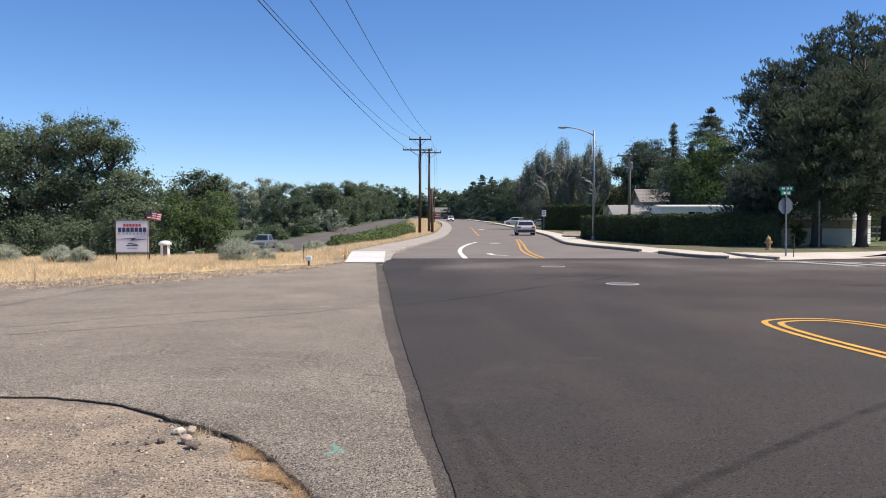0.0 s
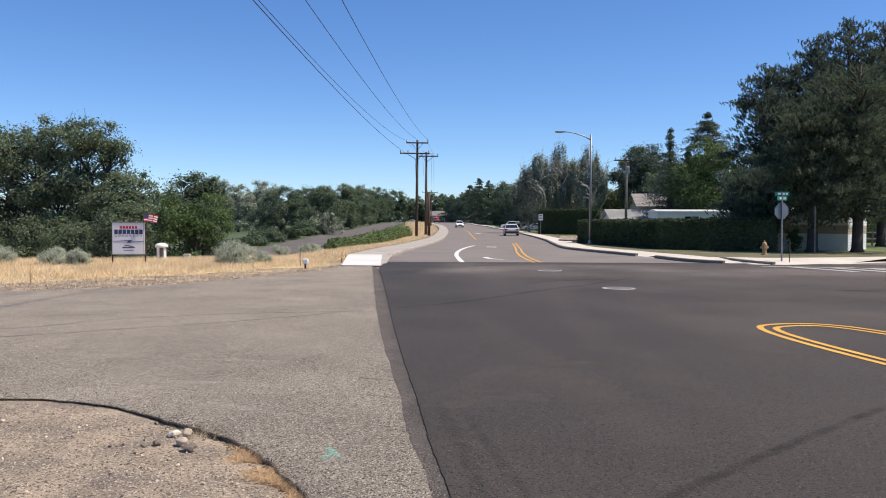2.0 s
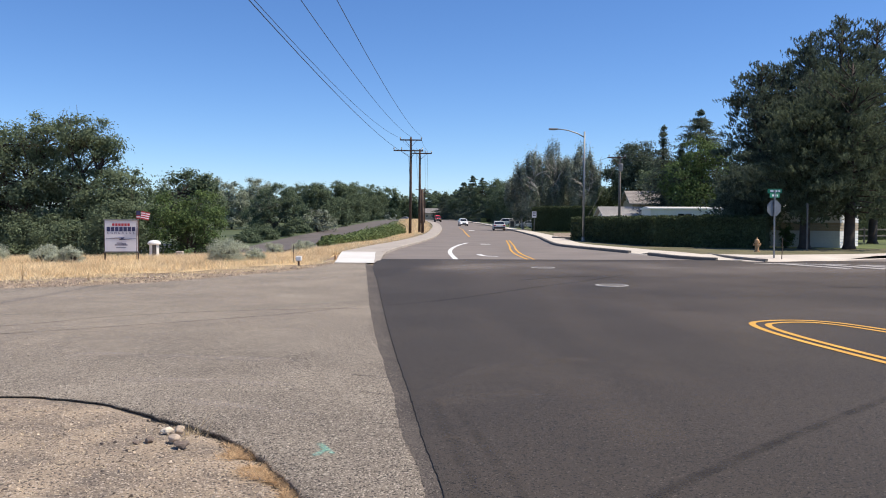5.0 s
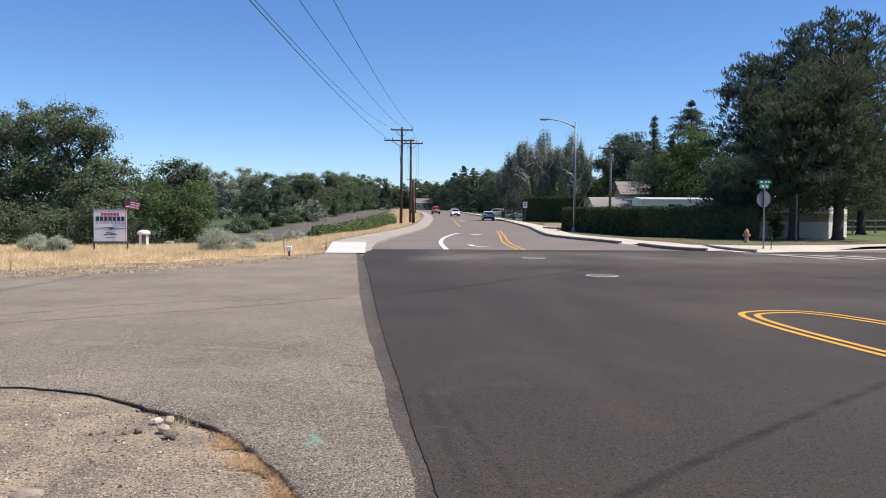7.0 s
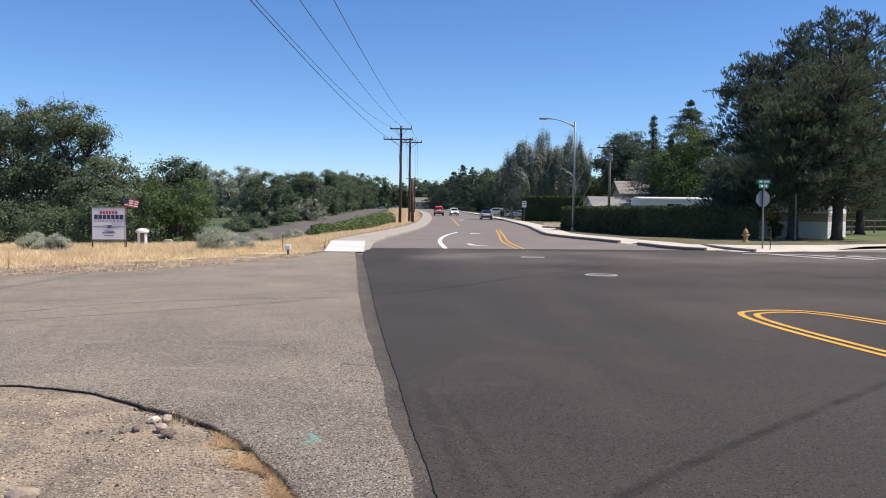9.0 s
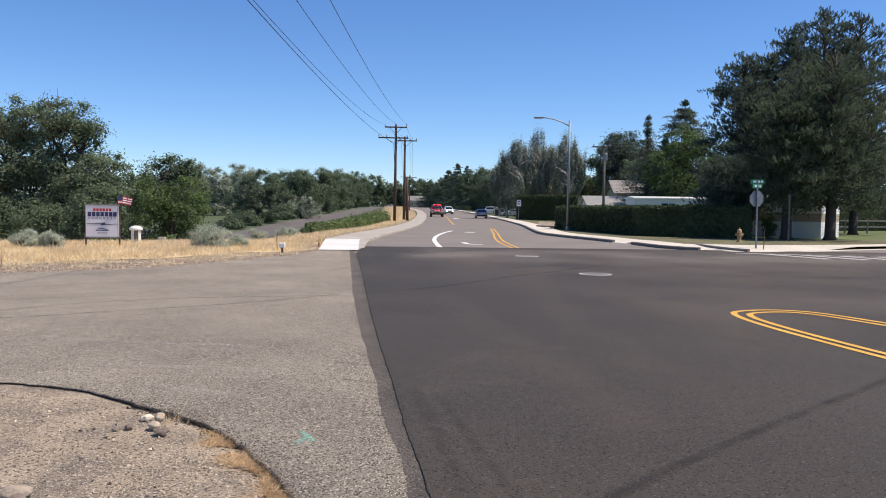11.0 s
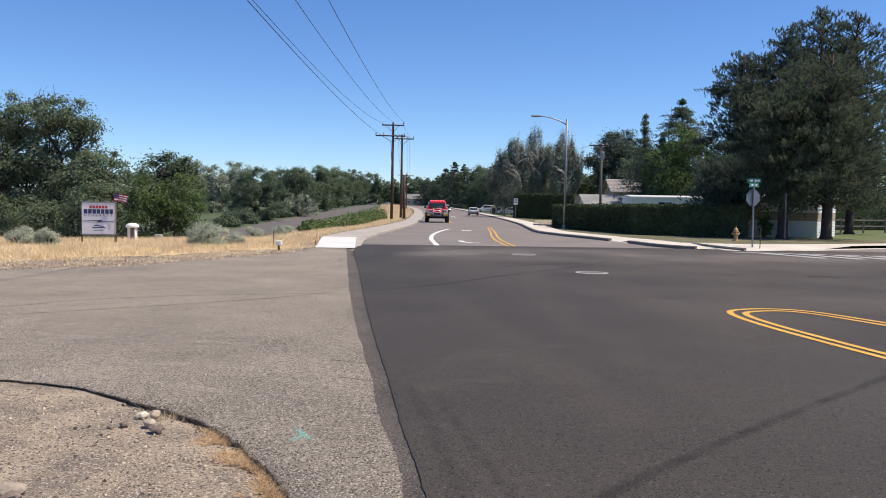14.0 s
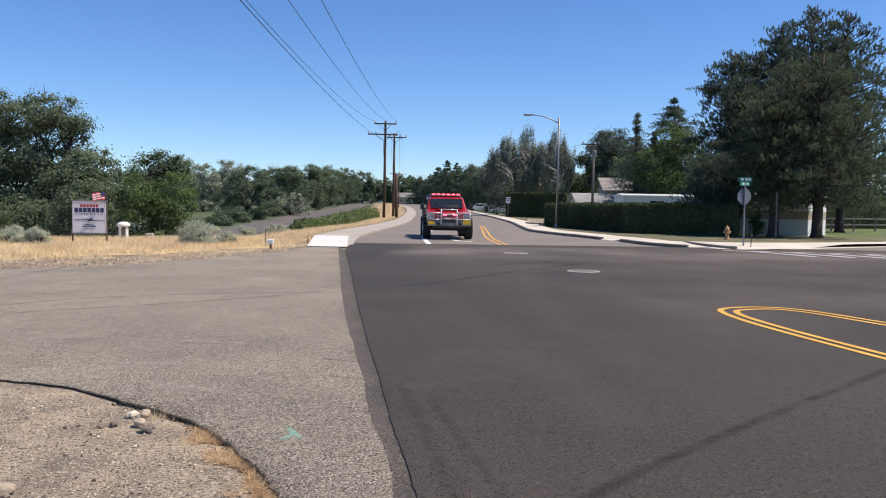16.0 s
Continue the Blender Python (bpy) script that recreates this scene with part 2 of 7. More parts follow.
M = {
    # pale film in place of the lot's brightening at a flat view
    "lot_sheen": soft_mark("painted lot sheen", (0.50, 0.43, 0.35), 0.30, 0.7),
    "dark_film": soft_mark("dark streak film", (0.018, 0.016, 0.015), 0.40),
    "worn_rubber": soft_mark("worn dark streak film", (0.02, 0.018, 0.017), 0.2, 5.0),
    "thin_film": soft_mark("thin dark film", (0.06, 0.052, 0.045), 0.55),
    "dust_film": soft_mark("pale dust film", (0.20, 0.165, 0.135), 0.15, 1.6),
    # dust colour that also paints in the asphalt's brightening at grazing view
    "road_sheen": soft_mark("broad dusty painted sheen", (0.24, 0.20, 0.17), 0.26, 0.35),
    "far_sheen": soft_mark("far dusty painted sheen", (0.27, 0.23, 0.20), 0.62, 0.3),
    "green_film": soft_mark("green spray paint", (0.30, 0.55, 0.44), 0.75, 26.0),
    "lot_dust": soft_mark("pale scuff film", (0.46, 0.40, 0.34), 0.35, 2.0),
    "soil": material("dry soil", (0.33, 0.245, 0.165), (0.19, 0.14, 0.095), scale=0.9, fine=22, fine_mix=0.5, bump=0.8, speck=(0.48, 0.42, 0.34), speck_amount=0.06, speck_scale=40, dark=(0.11, 0.085, 0.062), dark_amount=0.12, dark_scale=32, contrast=0.12),
    "field": material("far field", (0.10, 0.12, 0.05), (0.05, 0.075, 0.03), scale=0.05, fine=1.5, bump=0.3),
    "new_asphalt": material("new dark asphalt", (0.074, 0.0595, 0.0452), (0.041, 0.0330, 0.0253), rough=0.7, scale=0.35, fine=130, fine_mix=0.4, bump=0.5, speck=(0.13, 0.108, 0.085), speck_amount=0.028, speck_scale=110, dark=(0.014, 0.012, 0.010), dark_amount=0.14, dark_scale=90, spec=0.32, contrast=0.19),
    "road_asphalt": material("worn road asphalt", (0.234, 0.201, 0.175), (0.175, 0.150, 0.131), rough=0.8, scale=0.35, fine=80, bump=0.2, spec=0.4),
    "chipseal": material("grey chip seal", (0.392, 0.332, 0.258), (0.180, 0.150, 0.117), rough=0.9, scale=0.5, fine=120, fine_mix=0.6, bump=1.0, speck=(0.62, 0.54, 0.435), speck_amount=0.13, speck_scale=105, dark=(0.055, 0.046, 0.036), dark_amount=0.2, dark_scale=95, contrast=0.10),
    "edge_asphalt": material("asphalt overlay edge", (0.150, 0.124, 0.100), (0.075, 0.062, 0.051), rough=0.88, scale=1.3, fine=120, fine_mix=0.5, bump=0.8, speck=(0.26, 0.22, 0.18), speck_amount=0.07, speck_scale=105, dark=(0.035, 0.03, 0.025), dark_amount=0.16, dark_scale=95),
    "gravel_dirt": material("gravelly dirt", (0.43, 0.335, 0.232), (0.18, 0.147, 0.114), scale=2.2, fine=80, fine_mix=0.40, bump=1.0, speck=(0.56, 0.47, 0.37), speck_amount=0.11, speck_scale=95, dark=(0.10, 0.078, 0.06), dark_amount=0.16, dark_scale=75, contrast=0.12),
    "concrete": material("concrete", (0.45, 0.40, 0.34), (0.33, 0.29, 0.25), scale=0.8, fine=25, bump=0.15),
    "pale_concrete": material("sun-bleached concrete", (0.66, 0.60, 0.51), (0.53, 0.475, 0.40), scale=0.7, fine=25, bump=0.15),
    "new_concrete": material("pale new concrete", (0.688, 0.670, 0.632), (0.595, 0.577, 0.539), scale=0.8, fine=25, bump=0.1),
    # on kerbs this dark tone holds both stain and the face's shade
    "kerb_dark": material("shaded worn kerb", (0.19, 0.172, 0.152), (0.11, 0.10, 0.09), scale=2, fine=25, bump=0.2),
    "lawn": material("lawn", (0.12, 0.15, 0.045), (0.075, 0.10, 0.03), scale=0.8, fine=18, bump=0.6),
    "dry_lawn": material("half-dry lawn", (0.175, 0.150, 0.080), (0.090, 0.092, 0.040), scale=0.6, fine=14, bump=0.6, contrast=0.1),
    "straw": material("straw coloured grass", (0.90, 0.77, 0.52), (0.66, 0.51, 0.31), scale=0.7, fine=4, island=0.32, trans=0.4, spec=0.25),
    "thatch": material("matted tan-brown grass", (0.70, 0.50, 0.29), (0.38, 0.25, 0.135), scale=3, fine=20, island=0.4, trans=0.2),
    "straw_ground": material("dry grass ground", (0.68, 0.52, 0.30), (0.44, 0.32, 0.18), scale=0.6, fine=8, bump=0.8, spec=0.2),
    "white_paint": material("white road paint", (0.78, 0.78, 0.76), (0.6, 0.6, 0.58), scale=2, fine=40),
    "worn_paint": material("worn white paint", (0.52, 0.5, 0.48), (0.3, 0.29, 0.28), scale=1.5, fine=40, fine_mix=0.6),
    "yellow_paint": material("yellow road paint", (0.72, 0.40, 0.07), (0.55, 0.29, 0.05), scale=2, fine=40),
    "dark_mark": material("rubber mark", (0.046, 0.041, 0.039), (0.036, 0.032, 0.03), scale=2, fine=60),
    "pole_wood": material("creosoted pole wood", (0.108, 0.068, 0.047), (0.061, 0.040, 0.029), scale=2, fine=30, bump=0.4),
    "wire": material("black cable", (0.03, 0.03, 0.03), rough=0.6),
    "porcelain": material("grey porcelain", (0.30, 0.30, 0.31), rough=0.3),
    "galv": material("galvanised steel", (0.260, 0.267, 0.273), (0.205, 0.211, 0.217), rough=0.5, metal=0.6, scale=4, fine=30),
    "bark": material("dark bark", (0.075, 0.055, 0.042), (0.035, 0.027, 0.022), scale=3, fine=14, bump=0.8),
    "pale_bark": material("pale birch bark", (0.600, 0.562, 0.512), (0.250, 0.225, 0.206), scale=2, fine=9),
    "leaf_elm": material("elm leaves", (0.180, 0.225, 0.134), (0.118, 0.158, 0.090), scale=0.5, fine=3, island=0.35, trans=0.35, spec=0.25),
    "leaf_bush": material("bright shrub leaves", (0.135, 0.195, 0.072), (0.085, 0.13, 0.045), scale=0.5, fine=3, island=0.35, trans=0.35, spec=0.25),
    "leaf_olive": material("silver olive leaves", (0.33, 0.36, 0.27), (0.21, 0.24, 0.17), scale=0.5, fine=3, island=0.3, trans=0.2, spec=0.25),
    # leaf colour lifted and blued a little to paint in distance haze
    "leaf_far": material("distant tree leaves", (0.155, 0.200, 0.118), (0.102, 0.138, 0.082), scale=0.3, fine=2, island=0.35, trans=0.3, spec=0.25),
    "leaf_birch": material("birch leaves", (0.30, 0.33, 0.265), (0.185, 0.215, 0.165), scale=0.5, fine=3, island=0.4, trans=0.25, spec=0.25),
    "needle": material("pine needles", (0.150, 0.186, 0.136), (0.095, 0.124, 0.088), scale=0.5, fine=3, island=0.4, trans=0.4, spec=0.2),
    "young_needle": material("yellow-green pine needles", (0.160, 0.192, 0.118), (0.100, 0.126, 0.076), scale=0.5, fine=3, island=0.4, trans=0.4, spec=0.2),
    "hedge_leaf": material("hedge leaves", (0.078, 0.102, 0.046), (0.045, 0.062, 0.028), scale=0.6, fine=4, island=0.4, trans=0.15, spec=0.25),
    "weed": material("green weeds", (0.165, 0.215, 0.085), (0.10, 0.138, 0.052), scale=0.4, fine=3, island=0.35, trans=0.2, spec=0.25),
    "sage": material("grey-green sage leaves", (0.52, 0.55, 0.43), (0.37, 0.40, 0.305), scale=1, fine=6, island=0.2, trans=0.25, spec=0.25),
    "ballast": material("grey crushed rock", (0.150, 0.130, 0.116), (0.100, 0.087, 0.078), scale=0.3, fine=12, bump=0.8),
    "stone": material("field stone", (0.493, 0.399, 0.306), (0.340, 0.272, 0.212), scale=6, fine=40, bump=0.4, vary=0.35),
    "white_stone": material("pale stone", (0.72, 0.64, 0.52), (0.56, 0.49, 0.39), scale=6, fine=40, bump=0.3),
    "stone_dark": material("dark stone", (0.24, 0.185, 0.15), (0.14, 0.11, 0.09), scale=6, fine=40, bump=0.4, vary=0.25),
    "white_siding": material("white painted siding", (0.76, 0.75, 0.72), (0.66, 0.65, 0.62), rough=0.6, scale=0.6, fine=14),
    "tan_siding": material("tan painted siding", (0.42, 0.34, 0.24), (0.34, 0.275, 0.19), rough=0.7, scale=0.6, fine=14),
    "white_metal": material("white metal", (0.80, 0.80, 0.79), (0.72, 0.72, 0.7), rough=0.35, scale=1, fine=20),
    "roof_grey": material("grey shingles", (0.27, 0.25, 0.235), (0.19, 0.18, 0.17), scale=0.8, fine=9, bump=0.4),
    "roof_pale": material("pale weathered metal roofing", (0.38, 0.37, 0.355), (0.30, 0.29, 0.28), rough=0.6, scale=0.8, fine=9, bump=0.2),
    "roof_brown": material("grey-brown shingles", (0.32, 0.29, 0.265), (0.22, 0.20, 0.185), scale=0.8, fine=9, bump=0.4),
    "glass": material("dark glass", (0.02, 0.025, 0.03), rough=0.06, spec=0.7),
    "rubber": material("tyre rubber", (0.022, 0.022, 0.022), (0.014, 0.014, 0.014), rough=0.85, fine=40),
    "steel": material("bright steel", (0.6, 0.6, 0.6), (0.5, 0.5, 0.5), rough=0.25, metal=1.0),
    "black_plastic": material("black plastic", (0.025, 0.025, 0.027), rough=0.5),
    "red_car": material("red car paint", (0.42, 0.012, 0.018), (0.36, 0.01, 0.014), rough=0.22, spec=0.6, fine=20),
    "silver_car": material("silver car paint", (0.50, 0.49, 0.48), (0.45, 0.44, 0.43), rough=0.42),
    "grey_car": material("grey car paint", (0.25, 0.27, 0.27), (0.2, 0.22, 0.22), rough=0.3, metal=0.3),
    "white_car": material("white car paint", (0.78, 0.78, 0.78), (0.72, 0.72, 0.72), rough=0.25),
    "dark_car": material("dark car paint", (0.035, 0.038, 0.045), rough=0.25),
    "guard_paint": material("pale dull steel", (0.58, 0.57, 0.55), (0.46, 0.45, 0.44), rough=0.4, metal=0.2, fine=20),
    "hydrant": material("tan hydrant paint", (0.55, 0.33, 0.16), (0.42, 0.24, 0.11), rough=0.5, scale=5, fine=30),
    "sign_white": material("white sign face", (0.66, 0.65, 0.70), (0.6, 0.59, 0.64), rough=0.5, scale=2, fine=20),
    "sign_navy": material("navy sign ink", (0.03, 0.035, 0.11), rough=0.5),
    "sign_red": material("red sign ink", (0.45, 0.03, 0.05), rough=0.5),
    "sign_green": material("green sign sheeting", (0.01, 0.19, 0.10), rough=0.4),
    "lamp_red": glowing("red beacon", (1.0, 0.06, 0.09), 5.0),
    "lamp_white": glowing("white headlight", (1.0, 0.96, 0.9), 1.5),
    "amber": material("amber lens", (0.75, 0.45, 0.02), rough=0.25),
}


# ---- building helpers ----
def mesh_object(name, bm, mat, parent=None, label="", smooth=False):
    me = bpy.data.meshes.new(name)
    bm.to_mesh(me)
    bm.free()
    for mm in (mat if isinstance(mat, (list, tuple)) else [mat]):
        me.materials.append(mm)
    if smooth:
        for p in me.polygons:
            p.use_smooth = True
    ob = new(name, me)
    ob.parent = parent
    return tagged(ob, label)


def part(name, bm, mat, parent, label="", smooth=False):
    return mesh_object(name, bm, mat, parent, label, smooth)


def empty(name, m, label, category, group="", kind=""):
    ob = new(name)
    ob.matrix_basis = m
    return tagged(ob, label, category, group, kind)


def box(bm, cx, cy, cz, sx, sy, sz, bevel=0.0, m=None):
    r = bmesh.ops.create_cube(bm, size=1.0, matrix=(m or Matrix()) @ Matrix.Translation((cx, cy, cz)) @ Matrix.Diagonal((sx, sy, sz, 1)))
    if bevel:
        es = {e for v in r["verts"] for e in v.link_edges}
        bmesh.ops.bevel(bm, geom=list(es), offset=bevel, segments=2, affect="EDGES", profile=0.5)
    return bm


def tube(bm, pts, radii, sides=8, cap=True):
    """A round bar along points, with a radius at each."""
    rings = []
    pts = [Vector(p) for p in pts]
    if not isinstance(radii, (list, tuple)):
        radii = [radii] * len(pts)
    for i, p in enumerate(pts):
        d = (pts[min(i + 1, len(pts) - 1)] - pts[max(i - 1, 0)]).normalized()
        a = d.orthogonal().normalized() if i == 0 else (u - d * u.dot(d)).normalized()
        u = a
        b = d.cross(a)
        rings.append([bm.verts.new(p + (a * math.cos(k * math.tau / sides) + b * math.sin(k * math.tau / sides)) * radii[i]) for k in range(sides)])
    for r0, r1 in zip(rings, rings[1:]):
        for k in range(sides):
            bm.faces.new((r0[k], r0[(k + 1) % sides], r1[(k + 1) % sides], r1[k]))
    if cap:
        bm.faces.new(rings[0][::-1])
        bm.faces.new(rings[-1])
    return bm


def lathe(bm, profile, sides=16, at=(0, 0, 0), axis="z"):
    """A turned body: (radius, height) rows."""
    rings = []
    for r, h in profile:
        ring = []
        for k in range(sides):
            a = k * math.tau / sides
            c, s = r * math.cos(a), r * math.sin(a)
            p = (c, s, h) if axis == "z" else ((h, c, s) if axis == "x" else (c, h, s))
            ring.append(bm.verts.new(Vector(p) + Vector(at)))
        rings.append(ring)
    for r0, r1 in zip(rings, rings[1:]):
        for k in range(sides):
            bm.faces.new((r0[k], r0[(k + 1) % sides], r1[(k + 1) % sides], r1[k]))
    bm.faces.new(rings[0][::-1])
    bm.faces.new(rings[-1])
    bmesh.ops.recalc_face_normals(bm, faces=bm.faces)
    return bm


def profile_body(bm, outline, width, bevel=0.0, narrow=None):
    """A closed side outline (y, z) pushed out to a width along x; narrow(z) scales the half width by height."""
    k = narrow or (lambda z: 1.0)
    left = [bm.verts.new((-width / 2 * k(z), y, z)) for y, z in outline]
    right = [bm.verts.new((width / 2 * k(z), y, z)) for y, z in outline]
    n = len(outline)
    faces = [bm.faces.new(left), bm.faces.new(right[::-1])]
    for i in range(n):
        faces.append(bm.faces.new((left[i], right[i], right[(i + 1) % n], left[(i + 1) % n])))
    bmesh.ops.recalc_face_normals(bm, faces=bm.faces)
    if bevel:
        es = [e for e in bm.edges if len(e.link_faces) == 2 and (e.link_faces[0] in faces[:2] or e.link_faces[1] in faces[:2])]
        bmesh.ops.bevel(bm, geom=es, offset=bevel, segments=2, affect="EDGES", profile=0.5)
    return bm


# ---- lie of the land ----
def smooth(a, b, v):
    t = min(1, max(0, (v - a) / (b - a)))
    return t * t * (3 - 2 * t)


def road_z(y):
    """The street climbs gently in the distance."""
    return float(np.interp(y, [150, 200, 260, 320, 420], [0, 0.2, 0.85, 1.5, 1.7]))


def bank_z(y):
    return float(np.interp(y, [30, 45, 110, 140, 190, 260, 330], [-1.6, -2.2, -2.4, -1.6, -0.4, 1.0, 1.6]))


def land(x, y):
    zr = road_z(y)
    k = smooth(0, 1, (-x - (5.0 + 0.012 * max(0, y - 40))) / 15) * smooth(28, 48, y)
    hump = 0.05 * (1 - smooth(-7, -4, x)) * smooth(20, 28, y) * (1 - smooth(31, 40, y))
    far = smooth(400, 900, math.hypot(x, y)) * -2
    return zr * (1 - k) + bank_z(y) * k + hump + far


def spline(points, steps=8):
    """A smooth line through points of the plan."""
    ps = [Vector(p) for p in points]
    out = []
    for i in range(len(ps) - 1):
        a, b, c, d = ps[max(i - 1, 0)], ps[i], ps[i + 1], ps[min(i + 2, len(ps) - 1)]
        for s in range(steps):
            t = s / steps
            out.append(0.5 * ((2 * b) + (c - a) * t + (2 * a - 5 * b + 4 * c - d) * t * t + (3 * b - a - 3 * c + d) * t ** 3))
    out.append(ps[-1])
    return out


def sheet(name, left, right, mat, lift, label, n=40, across=6, wobble=0.0, z=None):
    """A surface between two lines of the plan, laid on the land; the lines may run at different rates."""
    zf = z or land
    L, R = resample(left, n), resample(right, n)
    bm = bmesh.new()
    grid = []
    for i in range(n + 1):
        row = []
        for j in range(across + 1):
            p = L[i].lerp(R[i], j / across)
            row.append(bm.verts.new((p.x, p.y, zf(p.x, p.y) + lift)))
        grid.append(row)
    for i in range(n):
        for j in range(across):
            bm.faces.new((grid[i][j], grid[i][j + 1], grid[i + 1][j + 1], grid[i + 1][j]))
    bmesh.ops.recalc_face_normals(bm, faces=bm.faces)
    if sum(f.normal.z for f in bm.faces) < 0:
        bmesh.ops.reverse_faces(bm, faces=bm.faces)
    return tagged(mesh_object(name, bm, mat, smooth=True), label, kind="structure")


def resample(points, n):
    ps = [Vector((p[0], p[1], 0)) for p in points]
    d = [0.0]
    for a, b in zip(ps, ps[1:]):
        d.append(d[-1] + (b - a).length)
    s = np.linspace(0, d[-1], n + 1)
    return [Vector((float(x), float(y), 0)) for x, y in zip(np.interp(s, d, [p.x for p in ps]), np.interp(s, d, [p.y for p in ps]))]


def ribbon(bm, line, width, lift, z=None, thick=0.0):
    """A painted line of a width along a line of the plan."""
    zf = z or (lambda x, y: road_z(y))
    pts = [Vector((p[0], p[1], 0)) for p in line]
    rows = []
    for i, p in enumerate(pts):
        d = (pts[min(i + 1, len(pts) - 1)] - pts[max(i - 1, 0)]).normalized()
        s = Vector((-d.y, d.x, 0)) * width / 2
        rows.append([bm.verts.new((q.x, q.y, zf(q.x, q.y) + lift)) for q in (p + s, p - s)])
    for a, b in zip(rows, rows[1:]):
        bm.faces.new((a[0], b[0], b[1], a[1]))
    bmesh.ops.recalc_face_normals(bm, faces=bm.faces)
    for f in bm.faces:
        if f.normal.z < 0:
            f.normal_flip()
    return bm


def kerb(name, line, side, mat, label, height=0.14, width=0.16, z=None):
    """A kerb with a rounded nose along a line of the plan; side +1: its body lies to the left of the line."""
    zf = z or (lambda x, y: road_z(y))
    pts = [Vector((p[0], p[1], 0)) for p in line]
    prof = [(0, -0.06), (0.0, height - 0.03), (0.03, height), (width, height), (width, -0.06)]
    bm = bmesh.new()
    rows = []
    for i, p in enumerate(pts):
        d = (pts[min(i + 1, len(pts) - 1)] - pts[max(i - 1, 0)]).normalized()
        s = Vector((-d.y, d.x, 0)) * side
        rows.append([bm.verts.new((p.x + s.x * a, p.y + s.y * a, zf(p.x, p.y) + h)) for a, h in prof])
    for a, b in zip(rows, rows[1:]):
        for k in range(len(prof) - 1):
            bm.faces.new((a[k], a[k + 1], b[k + 1], b[k]))
    bm.faces.new(rows[0])
    bm.faces.new(rows[-1][::-1])
    bmesh.ops.recalc_face_normals(bm, faces=bm.faces)
    return tagged(mesh_object(name, bm, mat), label, kind="structure")


# ---- the ground and the street ----
def build_ground():
    bm = bmesh.new()
    xs = sorted(set([-2500, -1500, -900, -500, -300, -200, -140, -100] + list(range(-80, 81, 2)) + [100, 140, 200, 300, 500, 900, 1500, 2500]))
    ys = sorted(set([-2500, -1200, -500, -200, -100, -60, -40, -20, -10] + list(range(0, 120, 2)) + list(range(120, 420, 6)) + [500, 700, 900, 1300, 2000, 3000, 4500]))
    grid = [[bm.verts.new((x, y, land(x, y) - (0.22 if -13 < x < 20 and 1 < y < 9 else 0.03))) for x in xs] for y in ys]
    for i in range(len(ys) - 1):
        for j in range(len(xs) - 1):
            f = bm.faces.new((grid[i][j], grid[i][j + 1], grid[i + 1][j + 1], grid[i + 1][j]))
            cx, cy = (xs[j] + xs[j + 1]) / 2, (ys[i] + ys[i + 1]) / 2
            f.material_index = 1 if cx > 12 and cy > 30 else (0 if cy < 62 and -90 < cx < 60 else 2)
            f.smooth = True
    tagged(mesh_object("ground", bm, [M["soil"], M["lawn"], M["field"]]), "dry soil, lawn and field reaching to the horizon", kind="structure")


KERB_LEFT = spline([(-2.1, 29.5), (-2.2, 36), (-1.7, 45), (-0.6, 58), (0.4, 78), (1.35, 125), (1.7, 170), (1.6, 210), (0.6, 245), (-2.8, 300), (-5.5, 363), (-10, 425)], 6)
KERB_RIGHT = spline([(0, 427), (5.5, 366), (9.0, 303), (12.4, 245), (13.6, 210), (13.4, 170), (11.9, 120), (9.9, 78), (8.3, 58), (7.75, 50), (8.2, 45.3), (9.1, 40.7), (9.9, 36.4), (10.4, 32.9), (11.8, 30.9), (13.4, 30.3), (16.7, 32.1), (19.5, 33.7), (28.8, 38.2), (60, 55)], 6)
SEAM = spline([(0.35, 1.0), (0.16, 3.4), (0.08, 4.48), (-0.06, 5.66), (-0.2, 7.13), (-0.42, 9.21), (-0.78, 12.98), (-1.4, 19.97), (-2.05, 27), (-2.13, 31.6)], 6)
STRIP = spline([(0.2, 1.0), (0.03, 3.4), (-0.03, 4.48), (-0.15, 5.38), (-0.32, 6.7), (-0.47, 8.19), (-0.75, 10.52), (-1.18, 14.7), (-1.66, 19.97), (-2.32, 27.3), (-2.5, 29.2)], 6)
LOT_FAR = spline([(-40, 10.5), (-25, 14.0), (-16, 16.4), (-10.1, 18.0), (-8.46, 18.7), (-6.9, 20.0), (-5.4, 22.6), (-4.1, 25.7), (-3.5, 28.9), (-2.4, 29.2)], 6)
DIRT_EDGE = spline([(-14, 6.75), (-7, 7.27), (-4.0, 7.17), (-3.36, 7.06), (-2.94, 6.90), (-2.62, 6.72), (-2.30, 6.48), (-2.02, 6.27), (-1.73, 6.05), (-1.43, 5.72), (-1.12, 5.25), (-0.87, 4.80), (-0.68, 4.38), (-0.52, 3.8), (-0.4, 2.5), (-0.4, -6)], 6)


